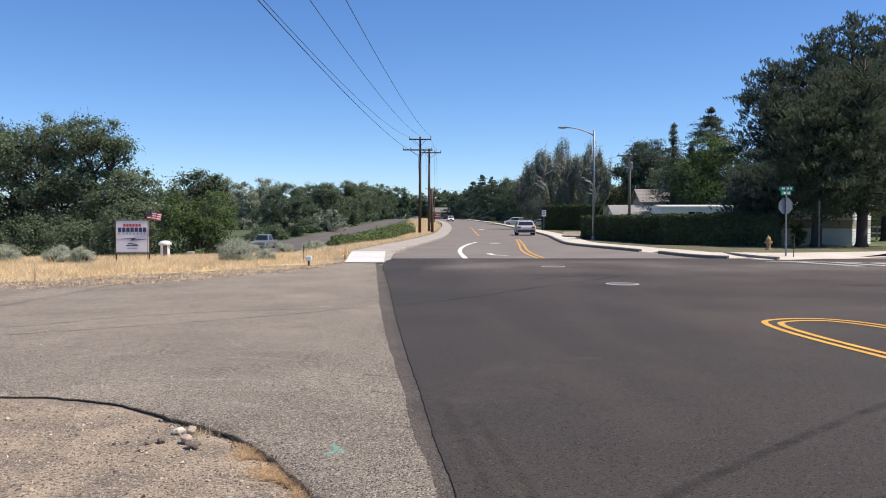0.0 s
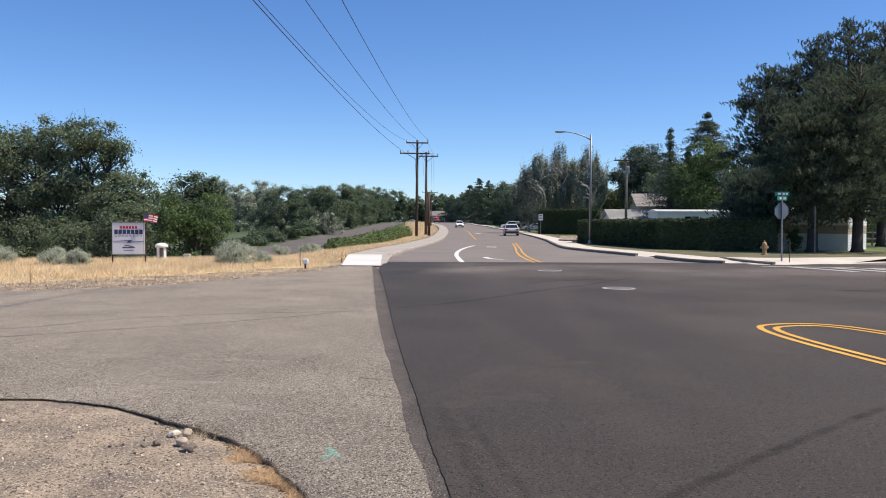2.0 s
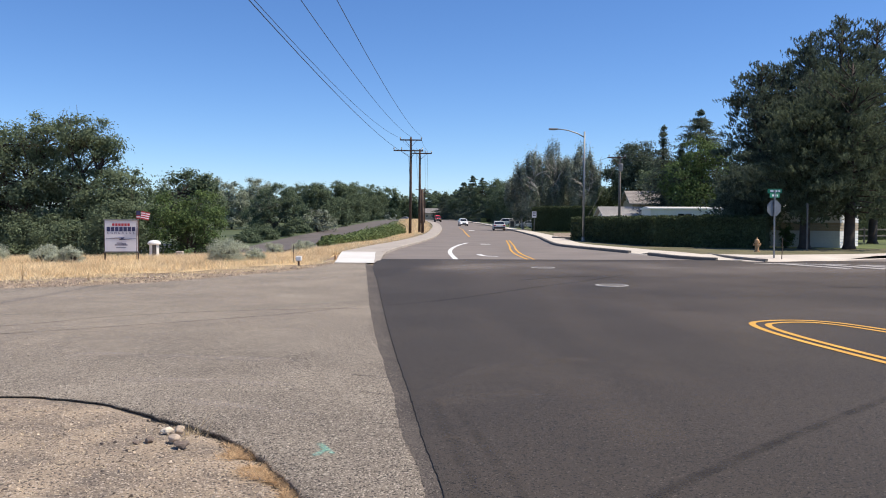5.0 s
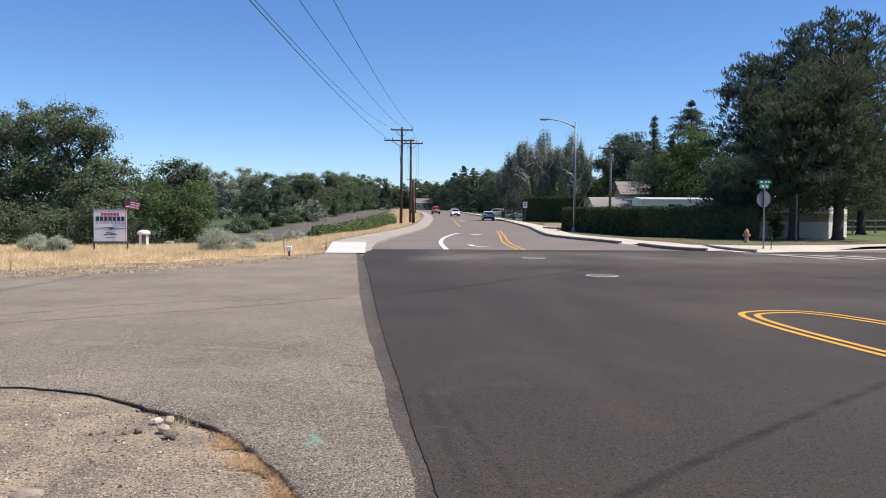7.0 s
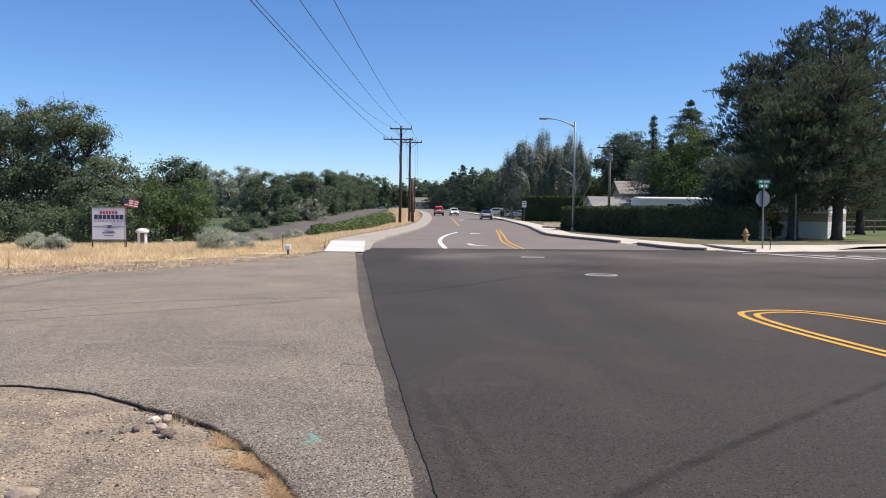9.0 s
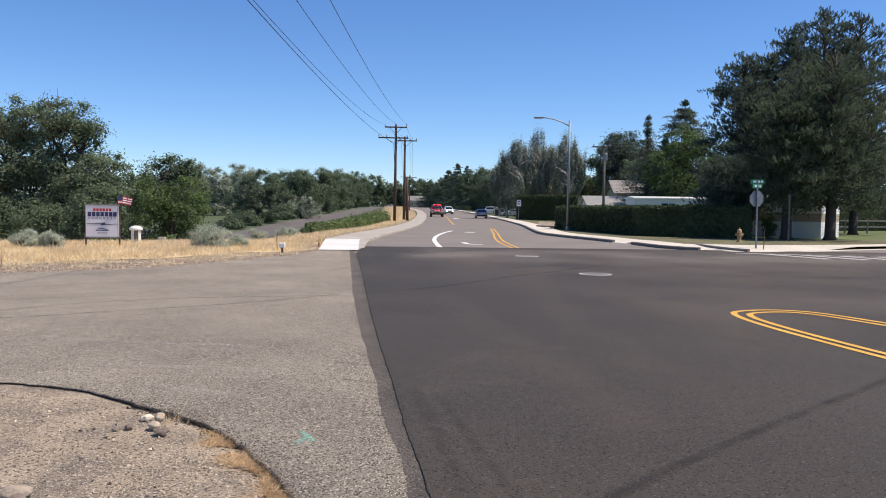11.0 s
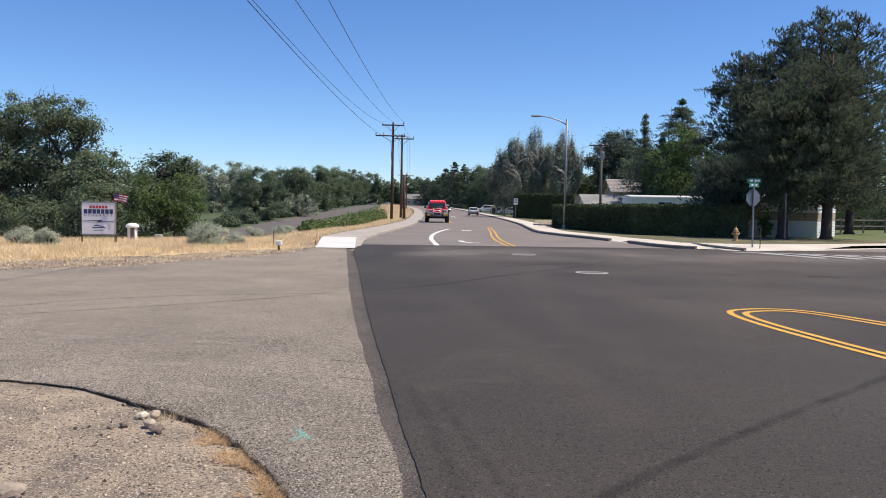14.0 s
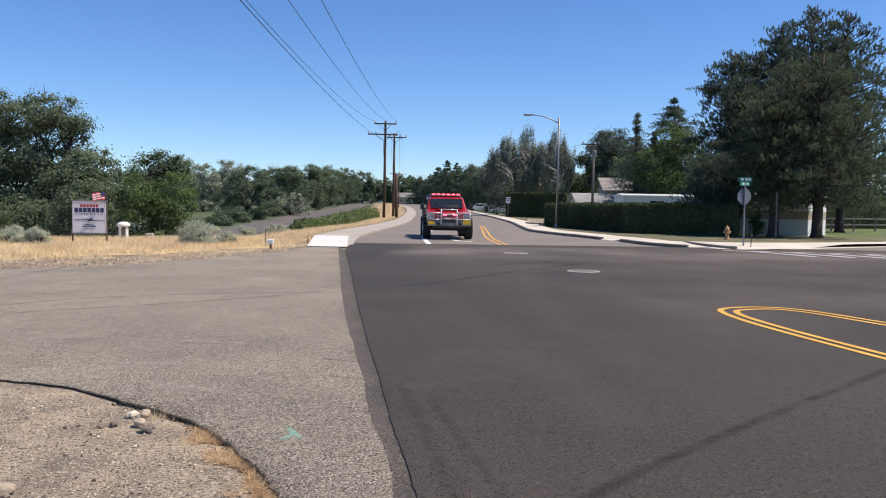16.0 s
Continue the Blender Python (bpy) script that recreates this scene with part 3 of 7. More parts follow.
def broken_edge(name, line, side, low, high, mat, label, rough):
    """An uneven little step along a line of the plan; side +1: it faces left of the line."""
    count = 900
    pts = resample(line, count)
    bm = bmesh.new()
    rows = []
    for i, p in enumerate(pts):
        d = (pts[min(i + 1, count)] - pts[max(i - 1, 0)]).normalized()
        s = Vector((-d.y, d.x, 0)) * -side
        w = rough * (0.5 + 0.6 * noise.noise(p * 4) + 0.5 * noise.noise(p * 16) + 0.4 * noise.noise(p * 45))
        q = p - s * max(0.0, w)
        rows.append([bm.verts.new(v) for v in ((p.x + s.x * 0.02, p.y + s.y * 0.02, high + 0.001), (q.x, q.y, high - 0.002), (q.x - s.x * 0.003, q.y - s.y * 0.003, high + (low - high) * 0.35), (q.x - s.x * 0.010, q.y - s.y * 0.010, low))])
    for a, b in zip(rows, rows[1:]):
        for k in range(3):
            bm.faces.new((a[k], b[k], b[k + 1], a[k + 1]))
    bmesh.ops.recalc_face_normals(bm, faces=bm.faces)
    if sum(f.normal.z for f in bm.faces) < 0:
        bmesh.ops.reverse_faces(bm, faces=bm.faces)
    return tagged(mesh_object(name, bm, mat), label, kind="structure")


def inset(line, w):
    """A line of the plan moved to its left by w."""
    out = []
    for i, p in enumerate(line):
        d = (line[min(i + 1, len(line) - 1)] - line[max(i - 1, 0)]).normalized()
        out.append(Vector((p.x - d.y * w, p.y + d.x * w)))
    return out


def lip_depth(x):
    """The lot's broken lip is deepest near the road."""
    return 0.45 + 0.55 * smooth(-3.0, -1.7, x)


def rolled_edge():
    """The lot's edge sinks over a hand's width, then breaks off unevenly above the dirt."""
    count = 1100
    pts = resample(DIRT_EDGE, count)
    bm = bmesh.new()
    rows = []
    for i, p in enumerate(pts):
        d = (pts[min(i + 1, count)] - pts[max(i - 1, 0)]).normalized()
        s = Vector((-d.y, d.x, 0))
        w = 0.03 * noise.noise(p * 3) + 0.02 * noise.noise(p * 11) + 0.014 * noise.noise(p * 38)
        dip = 0.5 + 0.5 * noise.noise(p * 0.9)
        deep = lip_depth(p.x)
        row = []
        for off, z in ((0.165, 0.001), (0.11, -0.003 - 0.004 * dip), (0.06, -0.010 - 0.008 * dip), (0.02 + w, -0.022 - 0.010 * dip), (w, -0.038), (w + 0.012, -0.056), (w + 0.04, -0.10)):
            q = p + s * off
            row.append(bm.verts.new((q.x, q.y, z * (deep if z < 0 else 1) + (0.004 * noise.noise(q * 40) if z < -0.01 else 0))))
        rows.append(row)
    for a, b in zip(rows, rows[1:]):
        for k in range(len(a) - 1):
            bm.faces.new((a[k], a[k + 1], b[k + 1], b[k]))
    bmesh.ops.recalc_face_normals(bm, faces=bm.faces)
    if sum(f.normal.z for f in bm.faces) < 0:
        bmesh.ops.reverse_faces(bm, faces=bm.faces)
    tagged(mesh_object("lot_edge", bm, M["chipseal"], smooth=True), "sunken crumbling edge of the chip seal", kind="structure")


def corner_z(x, y):
    """The corner footpath dips to a ramp between two kerbs, and to the road round the corner."""
    dip = (1 - smooth(33.2, 37.4, y)) * (1 - smooth(12.36, 12.5, x)) if y > 30 else 0
    front = float(np.interp(x, [12.5, 13.4, 16.7, 18.5], [30.6, 30.3, 32.1, 33.1]))
    low = (1 - smooth(0.1, 1.6, y - front)) * smooth(12.9, 13.4, x) * (1 - smooth(17.6, 18.6, x))
    side = x - float(np.interp(y, [36.4, 40.7], [9.9, 9.1]))
    gap = (1 - smooth(0.15, 1.3, side)) * smooth(36.6, 37.2, y) * (1 - smooth(39.6, 40.4, y)) if y < 41 else 0
    return road_z(y) - 0.115 * max(dip, gap, low if y < 36 else 0)


def build_street():
    flat = lambda x, y: road_z(y)
    near_edge = [(-40, 5.6), (-22, 6.2)] + inset(DIRT_EDGE, 0.16) + [(-0.24, -25)]
    far_edge = [(-40, 10.5)] + LOT_FAR[1:-1] + [(q[0] - 0.03, q[1]) for q in SEAM[-10::-1]] + [(0.3, -25)]
    ring = [Vector((q[0], q[1])) for q in near_edge + far_edge[::-1]]
    corners, _, tris, *_ = geometry.delaunay_2d_cdt(ring, [], [list(range(len(ring)))], 1, 1e-5)
    bm = bmesh.new()
    vs = [bm.verts.new((c.x, c.y, 0.0)) for c in corners]
    for t in tris:
        bm.faces.new([vs[k] for k in t])
    for f in bm.faces:
        f.normal_update()
        if f.normal.z < 0:
            f.normal_flip()
    tagged(mesh_object("lot_surface", bm, M["chipseal"]), "worn grey chip seal turnout beside the road", kind="structure")
    rolled_edge()
    broken_edge("overlay_lip", SEAM, 1, -0.01, 0.03, M["new_asphalt"], "raised dark lip of the new asphalt", 0.012)
    seam_x, seam_y = [q[0] for q in SEAM], [q[1] for q in SEAM]
    ragged = []
    for q in resample(STRIP, 420):
        k = 0.03 * noise.noise(q * 1.1) + 0.010 * noise.noise(q * 5) + 0.010 * noise.noise(q * 17)
        ragged.append((q.x + k, q.y))
    sheet("overlay_edge", ragged, SEAM[:-6], M["edge_asphalt"], 0.0025, "dark feathered edge strip of the asphalt overlay", n=420, across=4, z=lambda x, y: 0.018 * smooth(0.085, 0.0, float(np.interp(y, seam_y, seam_x)) - x))
    sheet("road_near", [(0.3, -25)] + SEAM, [(70, -25), (70, 30), (26, 30.0), (13, 31.55), (9.0, 31.6), (-1.9, 31.6)], M["new_asphalt"], 0.03, "freshly laid dark asphalt intersection", n=70, across=30)
    right = [(13.0, 31.5)] + [(p[0], p[1]) for p in KERB_RIGHT[::-1] if p[1] > 32.1 and p[0] < 13.8]
    sheet("road_far", [(-2.3, 31.4)] + [(p[0] - 0.1, p[1]) for p in KERB_LEFT[3:]], right, M["road_asphalt"], 0.006, "older grey asphalt street running away", n=90, across=10, z=flat)
    sheet("side_street", [(12.6, 31.3), (26, 29.8), (70, 29.8)], [(13.2, 32.1), (20, 35.4), (70, 61)], M["road_asphalt"], 0.004, "grey asphalt side street", n=20, across=4, z=flat)
    # left footpath with its kerb and the pale ramp
    walk_left = spline([(-4.2, 36.3), (-3.5, 45.7), (-2.3, 57.5), (-0.9, 83), (-0.4, 125), (-0.2, 170), (-0.4, 210), (-1.5, 245), (-5, 300), (-8, 363), (-12.5, 425)], 6)
    sheet("footpath", walk_left, [(p[0] - 0.15, p[1]) for p in KERB_LEFT[6:]], M["concrete"], 0.13, "weathered concrete footpath along the street", n=80, across=3, z=flat)
    kerb("kerb_left", KERB_LEFT[6:], 1, M["concrete"], "weathered concrete kerb")
    sheet("kerb_ramp", [(-3.62, 29.0), (-4.18, 36.25)], [(-2.16, 28.9), (-2.62, 36.1)], M["new_concrete"], 0.02, "pale new concrete ramp at the end of the footpath", n=14, across=4, z=lambda x, y: 0.11 * smooth(29.0, 36, y))
    sheet("ramp_gutter", [(-2.155, 28.9), (-2.615, 36.1)], [(-1.99, 28.95), (-2.2, 36.1)], M["concrete"], 0.019, "grey concrete margin beside the ramp", n=14, across=2, z=lambda x, y: 0.11 * smooth(29.0, 36, y))
    kerb("ramp_kerb", [(p[0], p[1]) for p in KERB_LEFT[4:7]], 1, M["concrete"], "low concrete kerb beside the ramp", height=0.05)
    kerb("ramp_edge", [(p[0] + 0.05, p[1]) for p in KERB_LEFT[:7]], 1, M["concrete"], "sloping concrete edge beside the ramp", height=0.015, z=lambda x, y: 0.11 * smooth(29.0, 36, y))
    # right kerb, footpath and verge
    # dark kerbs: the shade of their road faces is painted into the colour
    kerb("kerb_right", KERB_RIGHT[:70], 1, M["kerb_dark"], "weathered concrete kerb beside the street, its face's shade in the colour")
    kerb("kerb_dropped", KERB_RIGHT[69:73], 1, M["pale_concrete"], "dropped pale kerb at a crossing", height=0.03)
    kerb("kerb_nose", KERB_RIGHT[72:83], 1, M["kerb_dark"], "weathered kerb in front of the ramp, its face's shade in the colour")
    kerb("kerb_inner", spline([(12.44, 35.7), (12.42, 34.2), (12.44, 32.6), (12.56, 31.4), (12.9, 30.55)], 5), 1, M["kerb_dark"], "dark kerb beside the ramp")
    kerb("kerb_flush", KERB_RIGHT[82:106], 1, M["pale_concrete"], "pale flush kerb round the corner", height=0.03)
    kerb("kerb_corner", KERB_RIGHT[105:], 1, M["kerb_dark"], "weathered kerb along the side street, its face's shade in the colour")
    inner, outer, verge = [], [], []
    for i, p in enumerate(KERB_RIGHT):
        d = (KERB_RIGHT[min(i + 1, len(KERB_RIGHT) - 1)] - KERB_RIGHT[max(i - 1, 0)]).normalized()
        s = Vector((-d.y, d.x))
        inner.append((p.x + s.x * 0.17, p.y + s.y * 0.17))
        outer.append((p.x + s.x * 1.75, p.y + s.y * 1.75))
        verge.append((p.x + s.x * 5.0, p.y + s.y * 5.0))
    bend = [(10.9, 39.5), (11.5, 37.4), (12.1, 35.7), (13.0, 34.6), (14.3, 34.1), (16.2, 34.5)]
    outer_line = outer[:66] + spline(bend, 5) + outer[102:]
    sheet("corner_footpath", inner, outer_line, M["pale_concrete"], 0.145, "pale concrete footpath round the corner", n=420, across=16, z=corner_z)
    near = [i for i, p in enumerate(KERB_RIGHT) if p[1] < 140]
    far = [i for i, p in enumerate(KERB_RIGHT) if p[1] >= 136]
    back = spline([(16.6, 139), (15.4, 112), (13.4, 78), (12.0, 62), (12.2, 56), (15.4, 50.5), (18.6, 45.5), (21.0, 43.0), (26, 44.2), (40, 51.5), (60, 62)], 6)
    sheet("verge", [q for q in outer_line if q[1] < 140], back, M["dry_lawn"], 0.10, "patchy half-dry lawn beside the footpath", n=120, across=3, z=flat)
    sheet("far_verge", [outer[i] for i in far], [verge[i] for i in far], M["lawn"], 0.10, "green lawn beside the street", n=40, across=3, z=flat)
    sheet("front_lawn", [(19.5, 37.6), (30, 42.6), (60, 59)], [(19.5, 46), (30, 60), (60, 90)], M["lawn"], 0.09, "shaded green lawn under the pines", n=30, across=8, z=flat)
    # a bare dirt drive between the two hedges
    sheet("dirt_drive", spline([(10.3, 64.0), (11.9, 78), (14.2, 93)], 6), spline([(13.0, 63.2), (15.4, 78), (18.2, 93)], 6), M["gravel_dirt"], 0.135, "bare tan dirt drive between the hedges", n=20, across=4, z=flat)
    kerb("drive_kerb", [(9.95, 66.2), (10.2, 63.9), (11.4, 63.4), (13.0, 63.2)], 1, M["kerb_dark"], "low dark kerb beside the drive", height=0.26)
    # gravel track on the embankment
    track_l = spline([(-27.5, 60), (-26.5, 90), (-26, 115), (-25.2, 140), (-22.5, 190), (-19.6, 260), (-17, 330), (-14, 400)], 5)
    track_r = spline([(-17.0, 60), (-13.6, 90), (-12.4, 115), (-12.2, 140), (-12.0, 190), (-13.6, 260), (-11.5, 330), (-10.5, 400)], 5)
    sheet("gravel_track", track_l, track_r, M["ballast"], 0.06, "grey crushed-rock track along the low ground", n=50, across=5)
    sheet("meadow", spline([(-60, 150), (-50, 100), (-45, 70)], 6), spline([(-36, 150), (-33, 100), (-34, 70)], 6), M["field"], 0.05, "dark green reedy meadow below the bank", n=14, across=4)


def build_dirt():
    """The gravelly corner in front, a little below the edge of the lot."""
    bm = bmesh.new()
    count = 220
    line = resample(DIRT_EDGE, count)
    rows = []
    for i, p in enumerate(line):
        d = (line[min(i + 1, count)] - line[max(i - 1, 0)]).normalized()
        s = Vector((d.y, -d.x, 0))
        row = []
        for w, h in ((-0.10, -0.092), (0.0, -0.080), (0.05, -0.064), (0.12, -0.042), (0.25, -0.022), (0.4, -0.014), (0.6, -0.015), (0.9, -0.012), (1.3, -0.01), (1.8, -0.01), (2.4, -0.01), (3.2, -0.01), (4, -0.01)):
            q = p + s * w if w < 0.5 else (p + s * 0.5).lerp(Vector((-4.5, 0.5, 0)), min(1.0, (w - 0.5) / 3.5))
            q = q + s * (noise.noise(p * 2.5) * 0.05 + noise.noise(p * 9) * 0.02) * (1 if w < 0.5 else 0)
            lump = 0.014 * noise.noise(q * 3) + 0.008 * noise.noise(q * 14)
            row.append(bm.verts.new((q.x, q.y, h * (lip_depth(p.x) if w < 0.3 else 1) + (lump if w > 0.02 else 0))))
        rows.append(row)
    for a, b in zip(rows, rows[1:]):
        for k in range(len(a) - 1):
            bm.faces.new((a[k], b[k], b[k + 1], a[k + 1]))
    bmesh.ops.recalc_face_normals(bm, faces=bm.faces)
    if sum(f.normal.z for f in bm.faces) < 0:
        bmesh.ops.reverse_faces(bm, faces=bm.faces)
    tagged(mesh_object("dirt_corner", bm, M["gravel_dirt"], smooth=True), "gravelly dirt corner below the broken asphalt edge", kind="structure")


def road_mark(name, line, width, mat, label, lift=0.036):
    bm = bmesh.new()
    ribbon(bm, line, width, lift)
    return tagged(mesh_object(name, bm, mat), label, kind="structure")


def film(name, line, width, mat, label, lift):
    """A film along a line of the plan, full in its middle and gone at its sides and ends."""
    pts = [Vector((q[0], q[1], 0)) for q in line]
    cross = ((-0.5, 0.0), (-0.25, 0.7), (0.0, 1.0), (0.25, 0.7), (0.5, 0.0))
    co, fade, faces = [], [], []
    for i, q in enumerate(pts):
        d = (pts[min(i + 1, len(pts) - 1)] - pts[max(i - 1, 0)]).normalized()
        end = min(1.0, i / 3, (len(pts) - 1 - i) / 3)
        for u, k in cross:
            co.append((q.x - d.y * width * u, q.y + d.x * width * u, lift))
            fade.append(k * end)
    for i in range(len(pts) - 1):
        for k in range(4):
            faces.append((i * 5 + k, i * 5 + k + 1, i * 5 + k + 6, i * 5 + k + 5))
    me = bpy.data.meshes.new(name)
    me.from_pydata(co, [], faces)
    me.attributes.new("fade", "FLOAT", "POINT").data.foreach_set("value", fade)
    me.materials.append(M[mat])
    if me.polygons[0].normal.z < 0:
        me.flip_normals()
    return tagged(new(name, me), label, kind="structure")


def build_marks():
    # pale films: dust plus the far road's grazing sheen, put into colour
    for line, w, mat, z in (([(-0.6, 27.4), (3, 27.0), (7, 26.6), (14, 26.8), (25, 27.4)], 9.6, "far_sheen", 0.0325), ([(0.6, 21.5), (5, 21.2), (11, 21.5), (24, 22.5)], 10.5, "road_sheen", 0.0322)):
        film("dust_cover", spline(line, 8), w, mat, "broad pale film of dust and painted grazing sheen on the new asphalt", z)
    film("dust_cover", spline([(3.2, 12.5), (7, 13.5), (11, 15), (17, 16)], 8), 7.5, "road_sheen", "broad pale film of dust and painted grazing sheen on the new asphalt", 0.0319)
    # the old lot's grazing brightness, laid on as two pale films
    for line, w, z in (([(-26, 11.6), (-14, 13.4), (-8, 15.2), (-4.4, 19), (-2.9, 26)], 5.5, 0.0018), ([(-14, 9.6), (-8, 10.6), (-4, 12.4), (-2.2, 16)], 5.0, 0.0012)):
        film("lot_painted_sheen", spline(line, 8), w, "lot_sheen", "broad pale film painting grazing sheen on the old chip seal", z)
    outer = [(6.3, 2), (5.7, 5.5), (5.12, 9.1), (4.9, 11.04), (4.98, 12.2), (5.4, 12.6), (5.97, 12.66), (6.37, 12.4), (6.66, 11.8), (7.1, 10.5), (7.9, 8), (9, 5)]
    inner = [(6.5, 2), (5.9, 5.5), (5.3, 9.2), (5.1, 11.1), (5.17, 12.05), (5.5, 12.36), (5.93, 12.42), (6.2, 12.22), (6.46, 11.7), (6.9, 10.4), (7.7, 7.9), (8.8, 5)]
    outer, inner = ([(x * 0.979, y * 0.979) for x, y in q] for q in (outer, inner))
    road_mark("median_line", spline(outer, 6), 0.10, M["yellow_paint"], "yellow rounded median line")
    road_mark("median_line", spline(inner, 6), 0.10, M["yellow_paint"], "yellow inner median line")
    road_mark("centre_line", spline([(4.10, 31.7), (4.16, 37.3), (4.5, 43), (5.0, 49), (5.95, 62)], 6), 0.105, M["yellow_paint"], "yellow double centre line", 0.012)
    road_mark("centre_line", spline([(3.82, 31.7), (3.86, 37.3), (4.2, 43), (4.72, 49), (5.72, 62)], 6), 0.105, M["yellow_paint"], "yellow double centre line", 0.012)
    road_mark("lane_line", spline([(3.42, 75), (4.0, 100), (4.9, 135), (5.1, 160)], 6), 0.14, M["yellow_paint"], "yellow lane line", 0.012)
    road_mark("edge_line", spline([(0.92, 31.7), (0.82, 38.6), (1.1, 44.8), (1.7, 50.5), (2.4, 55)], 8), 0.21, M["white_paint"], "white curving edge line", 0.012)
    for x0, x1, y, w in ((3.1, 3.75, 52.0, 0.9),):
        road_mark("turn_arrow", [(x0, y), (x1, y)], w, M["white_paint"], "white painted turn arrow", 0.012)
    road_mark("turn_arrow", spline([(2.12, 36.6), (2.2, 35.4), (2.45, 34.75), (2.85, 34.5)], 6), 0.26, M["white_paint"], "white painted turn arrow", 0.012)
    road_mark("turn_arrow", [(5.3, 118), (6.1, 118)], 4.0, M["white_paint"], "white painted turn arrow", 0.012)
    for k in range(6):
        x, y = 12.9 + k * 1.15, 27.6 - k * 0.25
        road_mark("crosswalk_bar", [(x, y + 1.4), (x + 1.0, y - 1.4)], 0.42, M["worn_paint"], "worn white crosswalk bar")
    road_mark("stop_line", [(12.0, 29.4), (19.3, 27.2), (29, 25.8)], 0.3, M["worn_paint"], "worn white crosswalk line")
    # dark streaks, rubber scuffs and dust
    for line, w in (([(0.7, 3.8), (1.35, 4.48), (2.38, 5.45), (3.76, 6.66), (5.2, 7.9), (7.5, 9.8)], 0.13), ([(-1.1, 14.2), (0.4, 15.6), (2.3, 18.3), (4, 20.5), (6, 23.5)], 0.16), ([(2.2, 20.5), (3.4, 21.6), (5.0, 22.4)], 0.25)):
        film("dark_mark", spline(line, 8), w, "dark_film", "faint dark streak across the asphalt", 0.034)
    for line, w in (([(-0.02, 6.9), (0.11, 5.9), (0.22, 4.9), (0.34, 3.9)], 0.14), ([(0.2, 6.6), (0.36, 5.5), (0.5, 4.6), (0.62, 3.8)], 0.12)):
        film("tyre_scuff", spline(line, 8), w, "worn_rubber", "faint broad rubber scuff", 0.0335)
    for line, w in (([(1.6, 5.2), (1.5, 6.8), (1.2, 8.6), (0.9, 11), (0.7, 14)], 0.8), ([(2.6, 6.4), (2.3, 8.4), (2.2, 11), (2.4, 15), (3.2, 22)], 1.0), ([(0.15, 7.0), (0.5, 8.1), (1.2, 8.7), (2.0, 8.9)], 0.4), ([(0.05, 5.7), (0.25, 5.55), (0.5, 5.2)], 0.10), ([(0.0, 6.6), (0.5, 7.0), (1.1, 7.1)], 0.35), ([(4.2, 9), (4.0, 12), (4.3, 17), (5.5, 25)], 1.1), ([(6, 16), (9, 19), (14, 21)], 1.4)):
        film("dust_streak", spline(line, 8), w, "dust_film", "pale dusty streak on the asphalt", 0.033)
    # thin dark lines across the old surface
    for line, w in (([(-9.5, 10.4), (-6.5, 11.6), (-5.2, 12.9), (-3.6, 13.7), (-1.3, 14.2)], 0.10), ([(-10, 9.6), (-6.4, 10.7), (-4.4, 11.9), (-2.6, 13.2), (-1.3, 14.6)], 0.10), ([(-0.85, 8.1), (-0.62, 8.0), (-0.42, 7.9)], 0.07), ([(-0.7, 7.3), (-0.5, 7.2), (-0.28, 7.1)], 0.06)):
        film("dark_line", spline(line, 8), w, "thin_film", "thin dark line across the old surface", 0.004)
    for line, w in (([(-9, 12.2), (-7.2, 13.0), (-5.8, 13.6)], 0.12), ([(-8.2, 15.6), (-7.0, 16.4), (-5.9, 17.2)], 0.14), ([(-3.2, 7.9), (-2.4, 7.8), (-1.3, 7.6)], 0.3), ([(-4.5, 9.4), (-3, 9.2), (-1.4, 8.9)], 0.35), ([(-2.4, 7.0), (-1.6, 6.7), (-0.9, 6.3)], 0.25)):
        film("pale_scuff", spline(line, 8), w, "lot_dust", "pale scuff across the old surface", 0.003)
    road_mark("drain_slot", [(9.55, 18.9), (10.25, 18.6)], 0.12, M["dark_mark"], "dark narrow drain slot in the asphalt")
    for x, y in ((3.64, 26.1), (4.34, 19.08)):
        th = empty("manhole_cover", pose(x, y, 0.031), "pale round manhole cover set in the asphalt", "manhole", "manholes")
        part("ring", lathe(bmesh.new(), [(0.40, 0.0), (0.40, 0.006), (0.33, 0.008), (0.33, 0.002)], 28), M["worn_paint"], th)
        part("lid", lathe(bmesh.new(), [(0.32, 0.0), (0.32, 0.004), (0.1, 0.006)], 28), M["kerb_dark"], th)
    film("spray_mark", spline([(-0.80, 5.60), (-0.765, 5.50), (-0.735, 5.42), (-0.77, 5.33), (-0.80, 5.26)], 5), 0.075, "green_film", "small green spray-paint mark", 0.005)
    film("spray_mark", spline([(-0.77, 5.52), (-0.73, 5.43), (-0.69, 5.36), (-0.67, 5.30)], 5), 0.06, "green_film", "small green spray-paint mark", 0.006)


build_ground()
build_street()
build_dirt()
build_marks()


